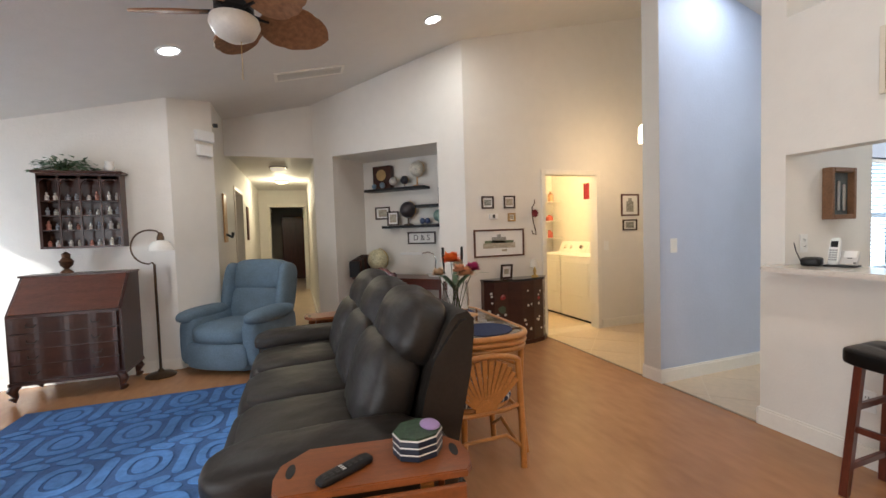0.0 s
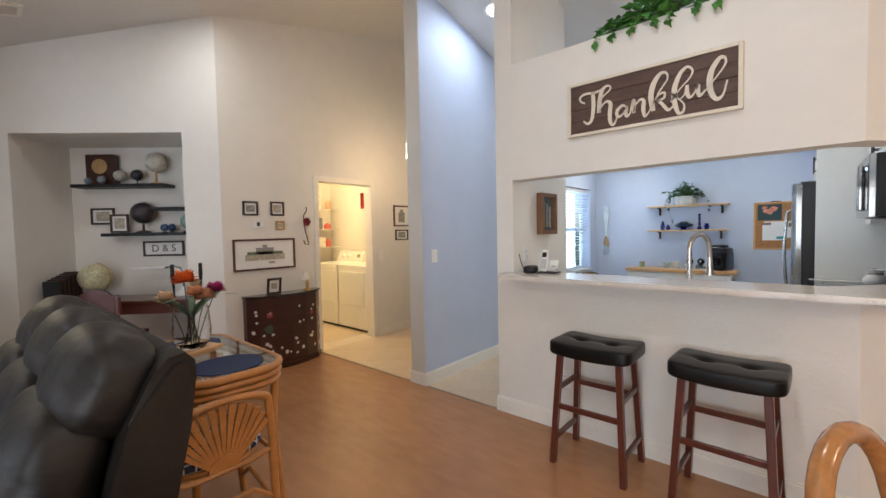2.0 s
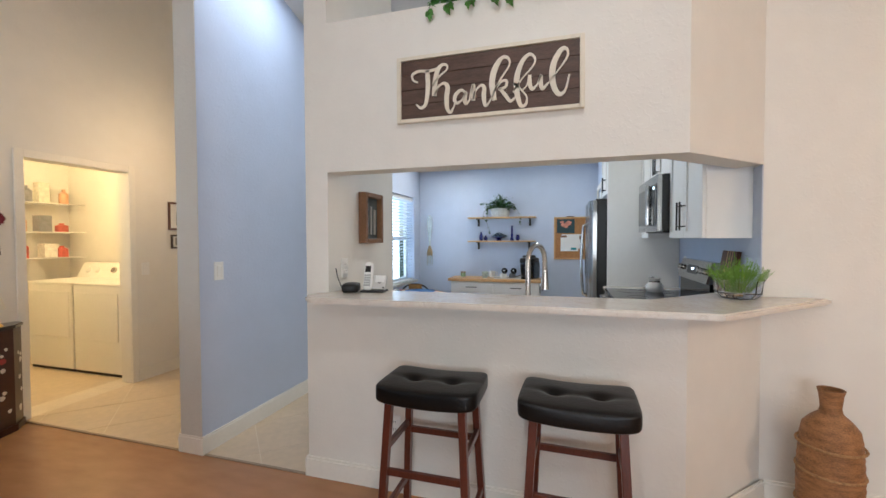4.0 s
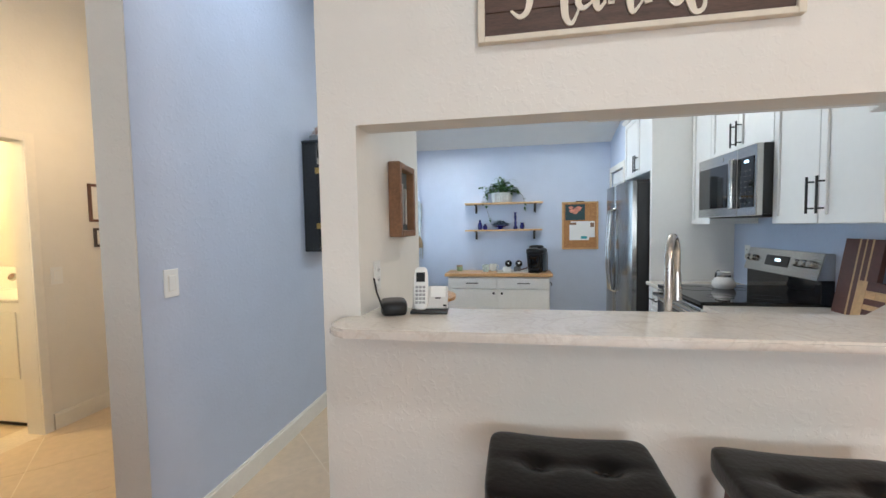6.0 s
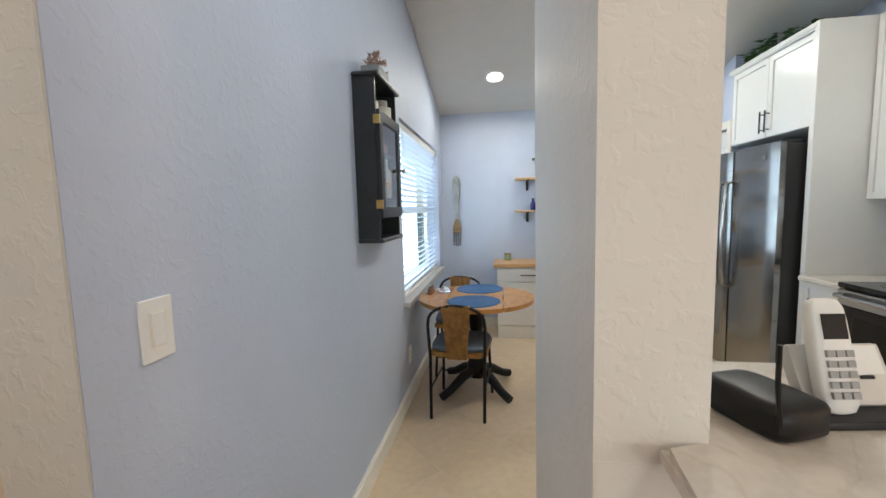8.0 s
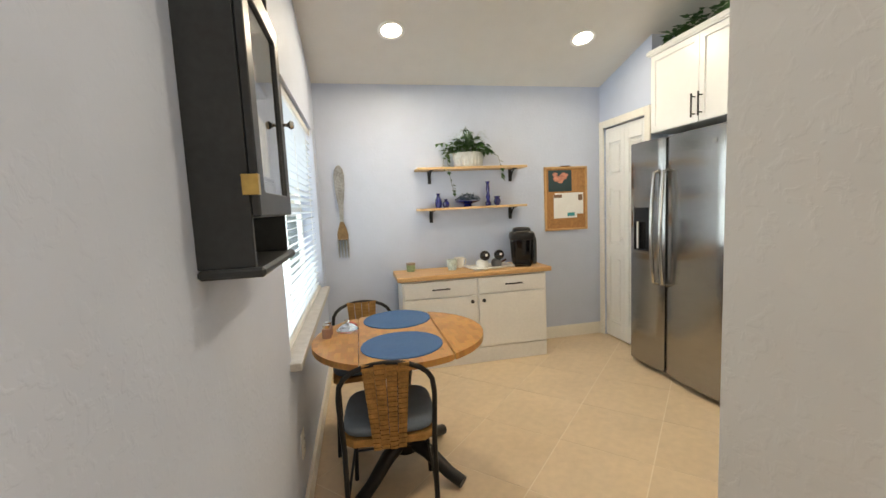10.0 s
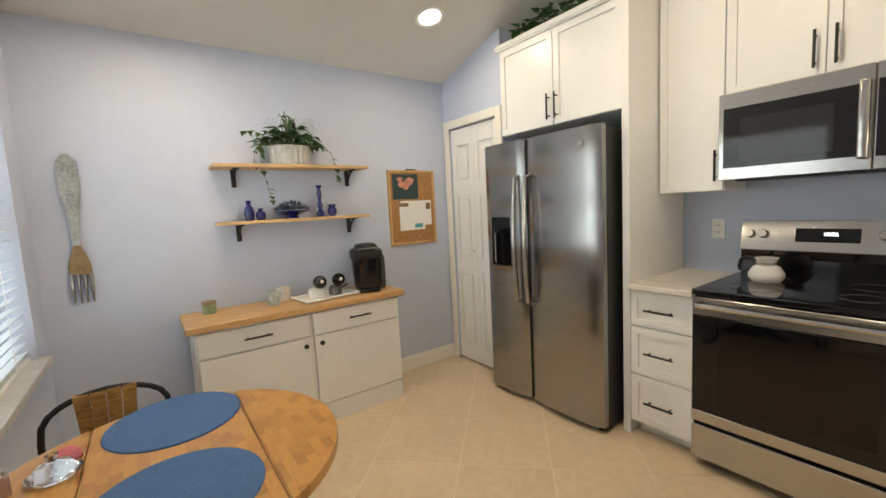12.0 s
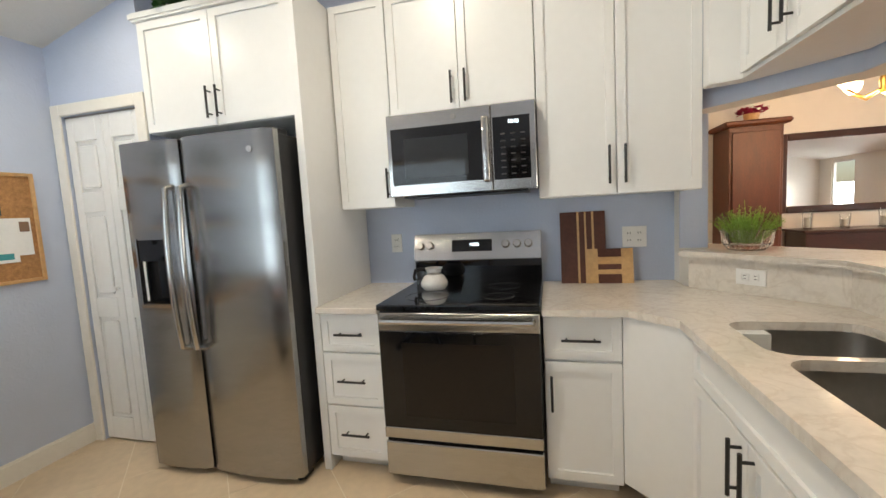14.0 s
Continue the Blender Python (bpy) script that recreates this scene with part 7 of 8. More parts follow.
wb = tagged(part("wooden_trivet", boxm(((-0.085, -0.075, 0), (0.085, 0.075, 0.018)), ((-0.115, -0.10, 0.018), (0.115, 0.10, 0.035)), bevel=0.004), BUTCHER), "small wooden block under the flower vase", "trivet")
wb.matrix_world = pose(2.05, 3.53, 0.732, 0, 0, 20)
va = thing("flower_vase", pose(2.05, 3.53, 0.767), "clear glass vase of orange, pink and peach silk flowers", "vase")
part("glass", lathe([(0, 0), (0.06, 0), (0.088, 0.035), (0.096, 0.09), (0.09, 0.16), (0.084, 0.225), (0.08, 0.225), (0.086, 0.16), (0.092, 0.09), (0.084, 0.038), (0, 0.008)], 22), CLEAR, va, smooth=True)
rnd = random.Random(51)
cols = [((0.75, 0.17, 0.02), -0.02, 0.02, 0.36, 0.055), ((0.72, 0.42, 0.24), 0.05, -0.06, 0.27, 0.05), ((0.45, 0.04, 0.16), 0.11, -0.05, 0.30, 0.045), ((0.75, 0.55, 0.35), -0.1, 0.06, 0.27, 0.04), ((0.7, 0.6, 0.42), 0.04, 0.04, 0.33, 0.035), ((0.7, 0.36, 0.2), 0.0, -0.08, 0.30, 0.04)]
for col, x, y, z, r in cols:
    part("stem", tube([(x * 0.2, y * 0.2, 0.02), (x * 0.6, y * 0.6, z * 0.6), (x, y, z)], 0.003, seg=5), STEM, va)
    bm = bmesh.new()
    for k in range(34):
        a = k * 2.4
        e = 0.3 + 0.7 * k / 34
        leaf(bm, (x, y, z), (math.cos(a) * e, math.sin(a) * e, 1.1 - e), (0, 0, 1), r * 1.5, 2.3, False)
    part("bloom", bm, mat("petal", col, 0.6, vary=0.25, scale=40), va)
for a in range(7):
    aa = a * 0.9 + 0.3
    bm = bmesh.new()
    pts = [Vector((0.25 * q * math.cos(aa), 0.25 * q * math.sin(aa), 0.16 + 0.13 * math.sin(q * 1.9))) for q in (0, 0.35, 0.7, 1.0)]
    sd = Vector((-math.sin(aa), math.cos(aa), 0)) * 0.017
    for p, q, w0, w1 in zip(pts, pts[1:], (0.5, 1, 0.8), (1, 0.8, 0.05)):
        bm.faces.new([bm.verts.new(v) for v in (p - sd * w0, p + sd * w0, q + sd * w1, q - sd * w1)])
    part("blade", bm, LEAFG, va)
for x, y in ((-0.06, 0.05), (0.06, 0.03)):
    part("cattail", tube([(x, y, 0.28), (x * 1.1, y, 0.40), (x * 1.1, y, 0.46)], 0.008, seg=8, radii=[0.002, 0.011, 0.009]), BLACKM, va)
for k in range(9):
    aa = k * 0.7
    part("stalk", tube([(0.04 * math.cos(aa), 0.04 * math.sin(aa), 0.012), (0.02 * math.cos(aa + 2), 0.02 * math.sin(aa + 2), 0.2)], 0.003, seg=5), STEM, va)
rcx = thing("rattan_chair", pose(1.965, 3.07, 0) @ Matrix.Diagonal((1.22, 1, 1, 1)), "honey rattan chair with sunburst back and lattice cushion", "chair")
LATT = mat("lattice_cushion", (0.022, 0.035, 0.085), 0.8, vary=0.2, scale=38)
lt = LATT.node_tree
vo = lt.nodes.new("ShaderNodeTexVoronoi")
vo.feature = "DISTANCE_TO_EDGE"
vo.inputs["Scale"].default_value, vo.inputs["Randomness"].default_value = 28, 0.25
lt.links.new(lt.nodes["Texture Coordinate"].outputs["Object"], vo.inputs["Vector"])
le = lt.nodes.new("ShaderNodeMath")
le.operation = "LESS_THAN"
le.inputs[1].default_value = 0.09
lt.links.new(vo.outputs["Distance"], le.inputs[0])
lm = lt.nodes.new("ShaderNodeMix")
lm.data_type = "RGBA"
lm.inputs["B"].default_value = (0.70, 0.70, 0.68, 1)
lt.links.new(le.outputs[0], lm.inputs["Factor"])
lt.links.new(lt.nodes["Mix"].outputs["Result"], lm.inputs["A"])
lt.links.new(lm.outputs["Result"], lt.nodes["Principled BSDF"].inputs["Base Color"])
hoop = [(-0.185, -0.165, 0.0), (-0.178, -0.155, 0.42), (-0.17, -0.15, 0.60)] + [(-0.17 * math.cos(radians(a)), -0.155 - 0.01 * math.sin(radians(a)), 0.60 + 0.055 * math.sin(radians(a))) for a in range(15, 180, 15)] + [(0.17, -0.15, 0.60), (0.178, -0.155, 0.42), (0.185, -0.165, 0.0)]
part("back_frame", tube(hoop, 0.016, seg=10), RATTAN, rcx, smooth=True)
part("back_rail", tube([(-0.172, -0.152, 0.36), (-0.09, -0.163, 0.345), (0.09, -0.163, 0.345), (0.172, -0.152, 0.36)], 0.013), RATTAN, rcx, smooth=True)
for k in range(13):
    a = radians(14 + 152 * k / 12)
    top = Vector((-0.163 * math.cos(a), -0.157, 0.45 + 0.185 * math.sin(a) ** 0.8))
    foot_ = Vector((-0.04 * math.cos(a), -0.16, 0.355 + 0.04 * math.sin(a)))
    sd = Vector((-(top.z - foot_.z), 0, top.x - foot_.x)).normalized()
    bm = bmesh.new()
    vs = [bm.verts.new(p + sd * w * e + Vector((0, dy, 0))) for p, w in ((foot_, 0.005), (top, 0.0125)) for e, dy in ((-1, -0.006), (1, -0.006), (1, 0.006), (-1, 0.006))]
    for f in ((3, 2, 1, 0), (4, 5, 6, 7), (0, 1, 5, 4), (1, 2, 6, 5), (2, 3, 7, 6), (3, 0, 4, 7)):
        bm.faces.new([vs[i] for i in f])
    bmesh.ops.recalc_face_normals(bm, faces=bm.faces[:])
    part("spindle", bm, RATTAN, rcx)
part("sun", prism([(0.055 * math.cos(a * math.pi / 12), 0.07 * math.sin(a * math.pi / 12)) for a in range(13)], -0.008, 0.008), RATTAN, rcx).matrix_local = pose(0, -0.16, 0.35, 90)
part("seat", tube([(0.17 * math.cos(a * math.tau / 24), 0.03 + 0.18 * math.sin(a * math.tau / 24), 0.36) for a in range(24)], 0.016, seg=8, closed=True), RATTAN, rcx, smooth=True)
part("cushion", cushion((-0.165, -0.145, 0.365), (0.165, 0.20, 0.425), 0.012, 8, power=3.5), LATT, rcx, "navy and white lattice cushion", True)
for sx in (-1, 1):
    part("leg", tube([(sx * 0.15, 0.17, 0.37), (sx * 0.18, 0.20, 0.0)], 0.015, seg=8), RATTAN, rcx, smooth=True)
    part("brace", tube([(sx * 0.18, -0.16, 0.10), (sx * 0.15, 0.02, 0.21), (sx * 0.17, 0.18, 0.10)], 0.010), RATTAN, rcx, smooth=True)
part("brace", tube([(-0.18, -0.16, 0.12), (-0.10, -0.16, 0.20), (0.10, -0.16, 0.20), (0.18, -0.16, 0.12)], 0.010), RATTAN, rcx, smooth=True)

# painted chest with lamp and frame
cc = thing("painted_chest", pose(3.44, 5.245, 0), "dark lacquer bow-front chest painted with white flowers", "chest")
bow = [(0.42, 0), (-0.42, 0), (-0.42, -0.08), (-0.33, -0.17), (-0.17, -0.225), (0.0, -0.245), (0.17, -0.225), (0.33, -0.17), (0.42, -0.08)]
part("body", prism([(x * 0.97, y * 0.96) for x, y in bow], 0.05, 0.735), MAHOG, cc)
part("top", prism(bow, 0.735, 0.76, 0.004), mat("black_lacquer", (0.02, 0.012, 0.01), 0.2, coat=0.4), cc)
part("plinth", prism(bow, 0.0, 0.05, 0.003), MAHOG, cc)
PETW, PETR, PETG = mat("paint_white", (0.65, 0.62, 0.55), 0.5), mat("paint_red", (0.30, 0.03, 0.03), 0.5), mat("paint_green", (0.05, 0.08, 0.05), 0.5)
segs = list(zip(bow[2:], bow[3:]))
rnd = random.Random(61)


def dab(seg, u, z, r, m):
    (x0, y0), (x1, y1) = [(a * 0.97, b * 0.96) for a, b in seg]
    d = Vector((x1 - x0, y1 - y0, 0)).normalized()
    n = Vector((d.y, -d.x, 0))
    c = Vector((x0 + (x1 - x0) * u, y0 + (y1 - y0) * u, z)) + n * 0.002
    bm = bmesh.new()
    bm.faces.new([bm.verts.new(c + d * r * math.cos(k * math.tau / 9) * rnd.uniform(0.7, 1.2) + Vector((0, 0, r * math.sin(k * math.tau / 9) * rnd.uniform(0.7, 1.1)))) for k in range(9)])
    part("flower", bm, m, cc)


for k, sgm in enumerate(segs):
    for j in range(7 if k != 2 else 3):
        dab(sgm, rnd.uniform(0.2, 0.8), rnd.uniform(0.12, 0.28) if j < 3 else rnd.uniform(0.28, 0.62), rnd.uniform(0.012, 0.022), PETW)
dab(segs[1], 0.6, 0.56, 0.035, PETR)
dab(segs[1], 0.55, 0.42, 0.05, PETG)
dab(segs[4], 0.5, 0.52, 0.025, PETR)


def framed(name, m, w, h, border, fcol, label, art=None, stand=False):
    """A framed picture facing -y; art: extra flat marks (x0, z0, x1, z1, material)."""
    t = thing(name, m, label, "picture")
    d = 0.018
    for a, b in (((-w / 2, -d, -h / 2), (-w / 2 + border, 0, h / 2)), ((w / 2 - border, -d, -h / 2), (w / 2, 0, h / 2)), ((-w / 2 + border, -d, h / 2 - border), (w / 2 - border, 0, h / 2)), ((-w / 2 + border, -d, -h / 2), (w / 2 - border, 0, -h / 2 + border))):
        part("frame", boxm((a, b), bevel=0.002), fcol, t)
    part("mount", boxm(((-w / 2 + border, -0.006, -h / 2 + border), (w / 2 - border, -0.001, h / 2 - border))), PAPER, t)
    for x0, z0, x1, z1, mm in art or ():
        part("print", boxm(((x0, -0.0075, z0), (x1, -0.0062, z1)), bevel=0.0004), mm, t)
    return t


GREYINK, SEPIA, GREENINK = mat("grey_print", (0.28, 0.28, 0.26), 0.7, vary=0.7, scale=45), mat("sepia_print", (0.42, 0.38, 0.30), 0.7, vary=0.4, scale=30), mat("green_print", (0.16, 0.20, 0.13), 0.7, vary=0.6, scale=40)
DFR, BFR, GOLD = mat("dark_frame", (0.035, 0.018, 0.013), 0.4, vary=0.3), mat("brown_frame", (0.10, 0.04, 0.022), 0.4, vary=0.3), mat("gold_frame", (0.42, 0.28, 0.12), 0.4, 0.4, vary=0.2)
WY = 5.249
framed("picture", pose(3.145, WY, 1.652), 0.155, 0.145, 0.018, DFR, "small dark framed print of a building on cream wall", [(-0.045, -0.035, 0.045, 0.03, GREYINK)])
framed("picture", pose(3.43, WY, 1.655), 0.15, 0.15, 0.018, DFR, "small dark framed print of a coach on cream wall", [(-0.045, -0.04, 0.045, 0.04, SEPIA)])
framed("picture", pose(3.455, WY, 1.475), 0.10, 0.10, 0.02, GOLD, "tiny gold framed print on the cream wall", [(-0.022, -0.022, 0.022, 0.022, SEPIA)])
bp_ = framed("picture", pose(3.285, WY, 1.175), 0.66, 0.325, 0.02, BFR, "wide brown framed landscape print of a grand building", [(-0.21, -0.06, 0.21, 0.0, SEPIA), (-0.19, 0.0, 0.19, 0.03, GREENINK), (-0.10, 0.0, 0.09, 0.07, GREYINK), (-0.03, 0.07, 0.02, 0.10, GREYINK), (0.03, -0.1, 0.10, -0.075, SEPIA)])
framed("picture", pose(5.245, WY, 1.605), 0.30, 0.29, 0.02, BFR, "brown framed tower print on the entry wall", [(-0.06, -0.09, 0.06, 0.05, GREYINK), (-0.03, 0.05, 0.03, 0.09, GREYINK)])
framed("picture", pose(5.24, WY, 1.34), 0.24, 0.145, 0.018, DFR, "small dark framed print below the tower print", [(-0.07, -0.04, 0.07, 0.04, GREYINK)])
wc = thing("wall_clock", pose(3.215, WY, 1.49), "small white wall thermostat with clock face", "thermostat")
part("case", boxm(((-0.055, -0.02, -0.035), (0.055, 0, 0.03)), bevel=0.004), WHITE, wc)
part("face", boxm(((-0.015, -0.0215, -0.02), (0.015, -0.0202, 0.02))), KEY, wc)
sc_ = thing("wall_sconce", pose(3.745, WY, 1.47), "curled iron candle sconce with a red silk flower", "sconce")
part("scroll", tube([(0.02, -0.02, 0.21), (0.015, -0.03, 0.17), (-0.02, -0.03, 0.12), (-0.02, -0.025, 0.04), (0, -0.02, -0.06), (0.02, -0.03, -0.16), (0.015, -0.05, -0.21), (-0.03, -0.05, -0.20), (-0.035, -0.04, -0.16)], 0.006, seg=7), BRONZE, sc_, smooth=True)
bm = bmesh.new()
for k in range(26):
    a = k * 2.4
    leaf(bm, (0, -0.04, 0.045), (math.cos(a), -0.5, math.sin(a)), (0, -1, 0), 0.055, 1.1, False)
part("flower", bm, mat("crimson_petal", (0.16, 0.01, 0.02), 0.7, vary=0.3, scale=30), sc_)
sf = framed("framed_photo", pose(3.30, 5.12, 0.848, 8), 0.15, 0.17, 0.022, DFR, "small dark standing photo frame on the chest", [(-0.03, -0.03, 0.03, 0.03, SEPIA)])
ll = thing("table_lamp", pose(3.68, 5.12, 0.76), "tiny brass lamp with pleated white shade", "lamp")
part("base", lathe([(0, 0), (0.045, 0), (0.035, 0.015), (0.012, 0.03), (0.02, 0.07), (0.01, 0.11), (0, 0.13)], 18), BRASS, ll, smooth=True)
part("shade", lathe([(0.06, 0.12), (0.035, 0.21), (0.031, 0.21), (0.056, 0.12)], 20), mat("lamp_shade", (0.72, 0.68, 0.58), 0.7), ll)
wall_plate("light_switch", pose(4.85, 5.25, 1.08, 0, 0, 180), 0.075, 0.12, "white light switch beside the laundry door", (0,))
casing("door_casing_2", pose(4.70, 5.25, 0, 0, 0, 180), 0.77, 1.99, "cream painted trim round the laundry doorway")

# laundry
APPL = mat("appliance_white", (0.80, 0.78, 0.72), 0.3, vary=0.02)


def machine(y, label, name):
    w = thing(name, pose(4.77, y, 0), label, name)
    part("body", boxm(((0, -0.335, 0.03), (0.62, 0.335, 0.90)), bevel=0.012, seg=2), APPL, w)
    part("top", boxm(((-0.004, -0.338, 0.90), (0.62, 0.338, 0.925)), bevel=0.008), APPL, w)
    bm = bmesh.new()
    vs = [bm.verts.new(v) for yy in (-0.335, 0.335) for v in ((0.46, yy, 0.925), (0.62, yy, 0.925), (0.62, yy, 1.09), (0.54, yy, 1.09))]
    for f in ((0, 1, 2, 3), (7, 6, 5, 4), (0, 4, 5, 1), (1, 5, 6, 2), (2, 6, 7, 3), (3, 7, 4, 0)):
        bm.faces.new([vs[i] for i in f])
    cpn = part("console", bm, APPL, w)
    for yy in (-0.22, 0.05, 0.2):
        part("dial", lathe([(0, 0), (0.035, 0), (0.03, 0.025), (0, 0.028)], 18), STEEL if yy < 0 else APPL, cpn).matrix_local = pose(0.50, yy, 1.01, 0, -64)
    part("door_line" if "wash" in name else "dryer_door", boxm(((-0.008, -0.29, 0.35), (0, 0.29, 0.83)), bevel=0.004), APPL, w)
    part("kick", boxm(((0.02, -0.33, 0), (0.6, 0.33, 0.03))), BLACKM, w)


machine(5.80, "white top-loading washing machine", "washing_machine")
machine(6.49, "white front-door clothes dryer", "clothes_dryer")
WIRE = mat("white_wire", (0.78, 0.76, 0.72), 0.4)
rnd = random.Random(71)
for z in (1.15, 1.45, 1.78):
    ws = thing("wire_shelf", pose(3.83, 6.98, z), "white wire shelf crowded with supplies", "shelf", "laundry shelves")
    part("rail", tube([(0, 0, 0), (1.6, 0, 0)], 0.006), WIRE, ws)
    part("rail", tube([(0, 0.3, 0), (1.6, 0.3, 0)], 0.006), WIRE, ws)
    for k in range(40):
        part("wire", tube([(0.02 + 0.04 * k, 0, 0.004), (0.02 + 0.04 * k, 0.3, 0.004)], 0.0025, seg=4), WIRE, ws)
    for k in range(8):
        w, h = rnd.uniform(0.035, 0.07), rnd.uniform(0.10, 0.24)
        col = rnd.choice([(0.7, 0.66, 0.6), (0.55, 0.12, 0.08), (0.6, 0.35, 0.2), (0.65, 0.6, 0.5), (0.2, 0.2, 0.22)])
        o = tagged(part("bottle" if k % 2 else "box", lathe([(0, 0), (w, 0), (w, h * 0.7), (w * 0.4, h * 0.85), (w * 0.4, h), (0, h)], 12) if k % 2 else boxm(((-w, -w, 0), (w, w, h)), bevel=0.004), mat("supply", col, 0.45, vary=0.25, scale=20)), "household supply %s on a wire shelf" % ("bottle" if k % 2 else "box"), "bottle" if k % 2 else "box", "laundry supplies")
        o.matrix_world = pose(3.95 + 0.19 * k + rnd.uniform(-0.03, 0.03), 7.12, z + 0.0075)
mo = thing("broom", pose(4.62, 7.22, 0), "dark broom handle leaning in the laundry", "broom")
part("stick", tube([(0, 0, 0.1), (0.04, 0.06, 1.45)], 0.012), BLACKM, mo)
part("brush", boxm(((-0.12, -0.03, 0), (0.12, 0.03, 0.12)), bevel=0.01), CHERRY, mo)
vl = thing("valance", pose(5.44, 6.22, 2.02), "small dark red curtain valance on the wall", "curtain")
bm = bmesh.new()
gr = [[bm.verts.new((-0.03 - 0.012 * math.sin(k * 1.4), -0.15 + 0.3 * k / 24, z)) for z in (-0.25, 0.0)] for k in range(25)]
for a, b_ in zip(gr, gr[1:]):
    bm.faces.new((a[0], b_[0], b_[1], a[1]))
part("cloth", bm, mat("red_cloth", (0.25, 0.015, 0.02), 0.8, vary=0.2), vl)
part("rod", tube([(-0.02, -0.18, 0.0), (-0.02, 0.18, 0.0)], 0.008), BRASS, vl)
dm = thing("dome_light", pose(4.4, 6.2, 2.44), "round flush ceiling light in the laundry, on", "ceiling light")
part("bowl", lathe([(0, -0.09), (0.09, -0.07), (0.13, -0.02), (0.13, 0)], 24), glow("dome_glow", (1.0, 0.78, 0.45), 6), dm)
lamp("laundry_lamp", "POINT", pose(4.4, 6.2, 2.25), 54, 0.1, (1, 0.68, 0.29))

# foyer pendant
pn = thing("pendant_lamp", pose(4.73, 4.5, 0), "small lit glass pendant lamp hanging in the entry", "pendant lamp")
part("cord", tube([(0, 0, 2.46), (0, 0, RIDGE_W[0] * 4.73 + RIDGE_W[1])], 0.004), BRASS, pn)
part("shade", lathe([(0.03, 2.45), (0.055, 2.42), (0.06, 2.25), (0.0, 2.25)], 18), glow("pendant_glow", (1.0, 0.80, 0.50), 8), pn)
lamp("pendant_lamp_light", "POINT", pose(4.73, 4.5, 2.15), 16, 0.08, (1, 0.60, 0.26))

# niche contents: its own axes run along the back wall
NM = Matrix.Translation((1.53, 6.59, 0)) @ pose(0, 0, 0, 0, 0, -45)
NB = 0.678


def nshelf(x0, x1, z):
    s = thing("floating_shelf", NM @ pose((x0 + x1) / 2, NB, z), "thick black floating shelf in the niche", "shelf", "niche shelves")
    h = (x1 - x0) / 2
    part("board", boxm(((-h, -0.2, -0.035), (h, 0, 0)), bevel=0.003), BLACKM, s)


def niche(x, z, depth=0.1):
    return NM @ pose(x, NB - depth, z)


nshelf(0.14, 1.10, 1.955)
nshelf(0.42, 1.44, 1.43)
nshelf(0.96, 1.44, 1.70)


def globe(m, r, col, label, stand=BRONZE, h=None):
    g = thing("globe", m, label, "globe", "collection of globes")
    h = h or r * 0.7
    part("stand", lathe([(0, 0), (r * 0.65, 0), (r * 0.6, r * 0.12), (r * 0.12, r * 0.25), (r * 0.1, h), (0, h)], 16), stand, g, smooth=True)
    part("sphere", lathe([(r * math.sin(math.pi * k / 14), h + r - r * math.cos(math.pi * k / 14)) for k in range(15)], 22), mat("globe_map", col, 0.3, vary=0.45, scale=9 / (r * 10)), g, smooth=True)
    part("meridian", tube([(1.06 * r * math.cos(radians(a)), 0, h + r + 1.06 * r * math.sin(radians(a))) for a in range(-85, 86, 10)], r * 0.035, seg=5), BRASS, g, smooth=True)


globe(niche(0.58, 1.955), 0.058, (0.6, 0.58, 0.52), "small pale tabletop globe on a niche shelf")
globe(niche(0.76, 1.955), 0.06, (0.03, 0.03, 0.04), "small black tabletop globe on a niche shelf")
globe(niche(0.96, 1.955), 0.105, (0.62, 0.6, 0.52), "white globe on a wooden stand in the niche", BUTCHER, 0.13)
globe(niche(0.80, 1.43), 0.115, (0.035, 0.03, 0.035), "dark antique globe on a bronze stand", BRONZE, 0.10)
globe(niche(1.02, 1.43), 0.04, (0.06, 0.1, 0.2), "tiny blue glass globe paperweight", BRONZE, 0.012)
globe(niche(1.10, 1.43), 0.04, (0.03, 0.05, 0.14), "tiny dark blue glass globe paperweight", BRONZE, 0.012)
globe(niche(1.28, 1.43), 0.085, (0.22, 0.34, 0.30), "pale green globe on a silver base", STEEL, 0.03)
globe(niche(0.25, 1.955), 0.035, (0.2, 0.3, 0.4), "tiny pale blue globe beside the clock", BRONZE, 0.012)
globe(niche(0.42, 1.955, 0.14), 0.04, (0.25, 0.32, 0.38), "tiny marbled globe before the clock", BRONZE, 0.012)
ckk = thing("mantel_clock", niche(0.38, 1.955, 0.06), "dark wooden square clock with pale round dial", "clock")
part("case", boxm(((-0.15, -0.04, 0), (0.15, 0.04, 0.33)), bevel=0.006), MAHOG, ckk)
part("dial", lathe([(0, 0), (0.075, 0), (0.08, 0.006), (0.07, 0.008), (0, 0.008)], 26), GOLD, ckk, "gilt and cream dial").matrix_local = pose(0, -0.041, 0.20, 90)
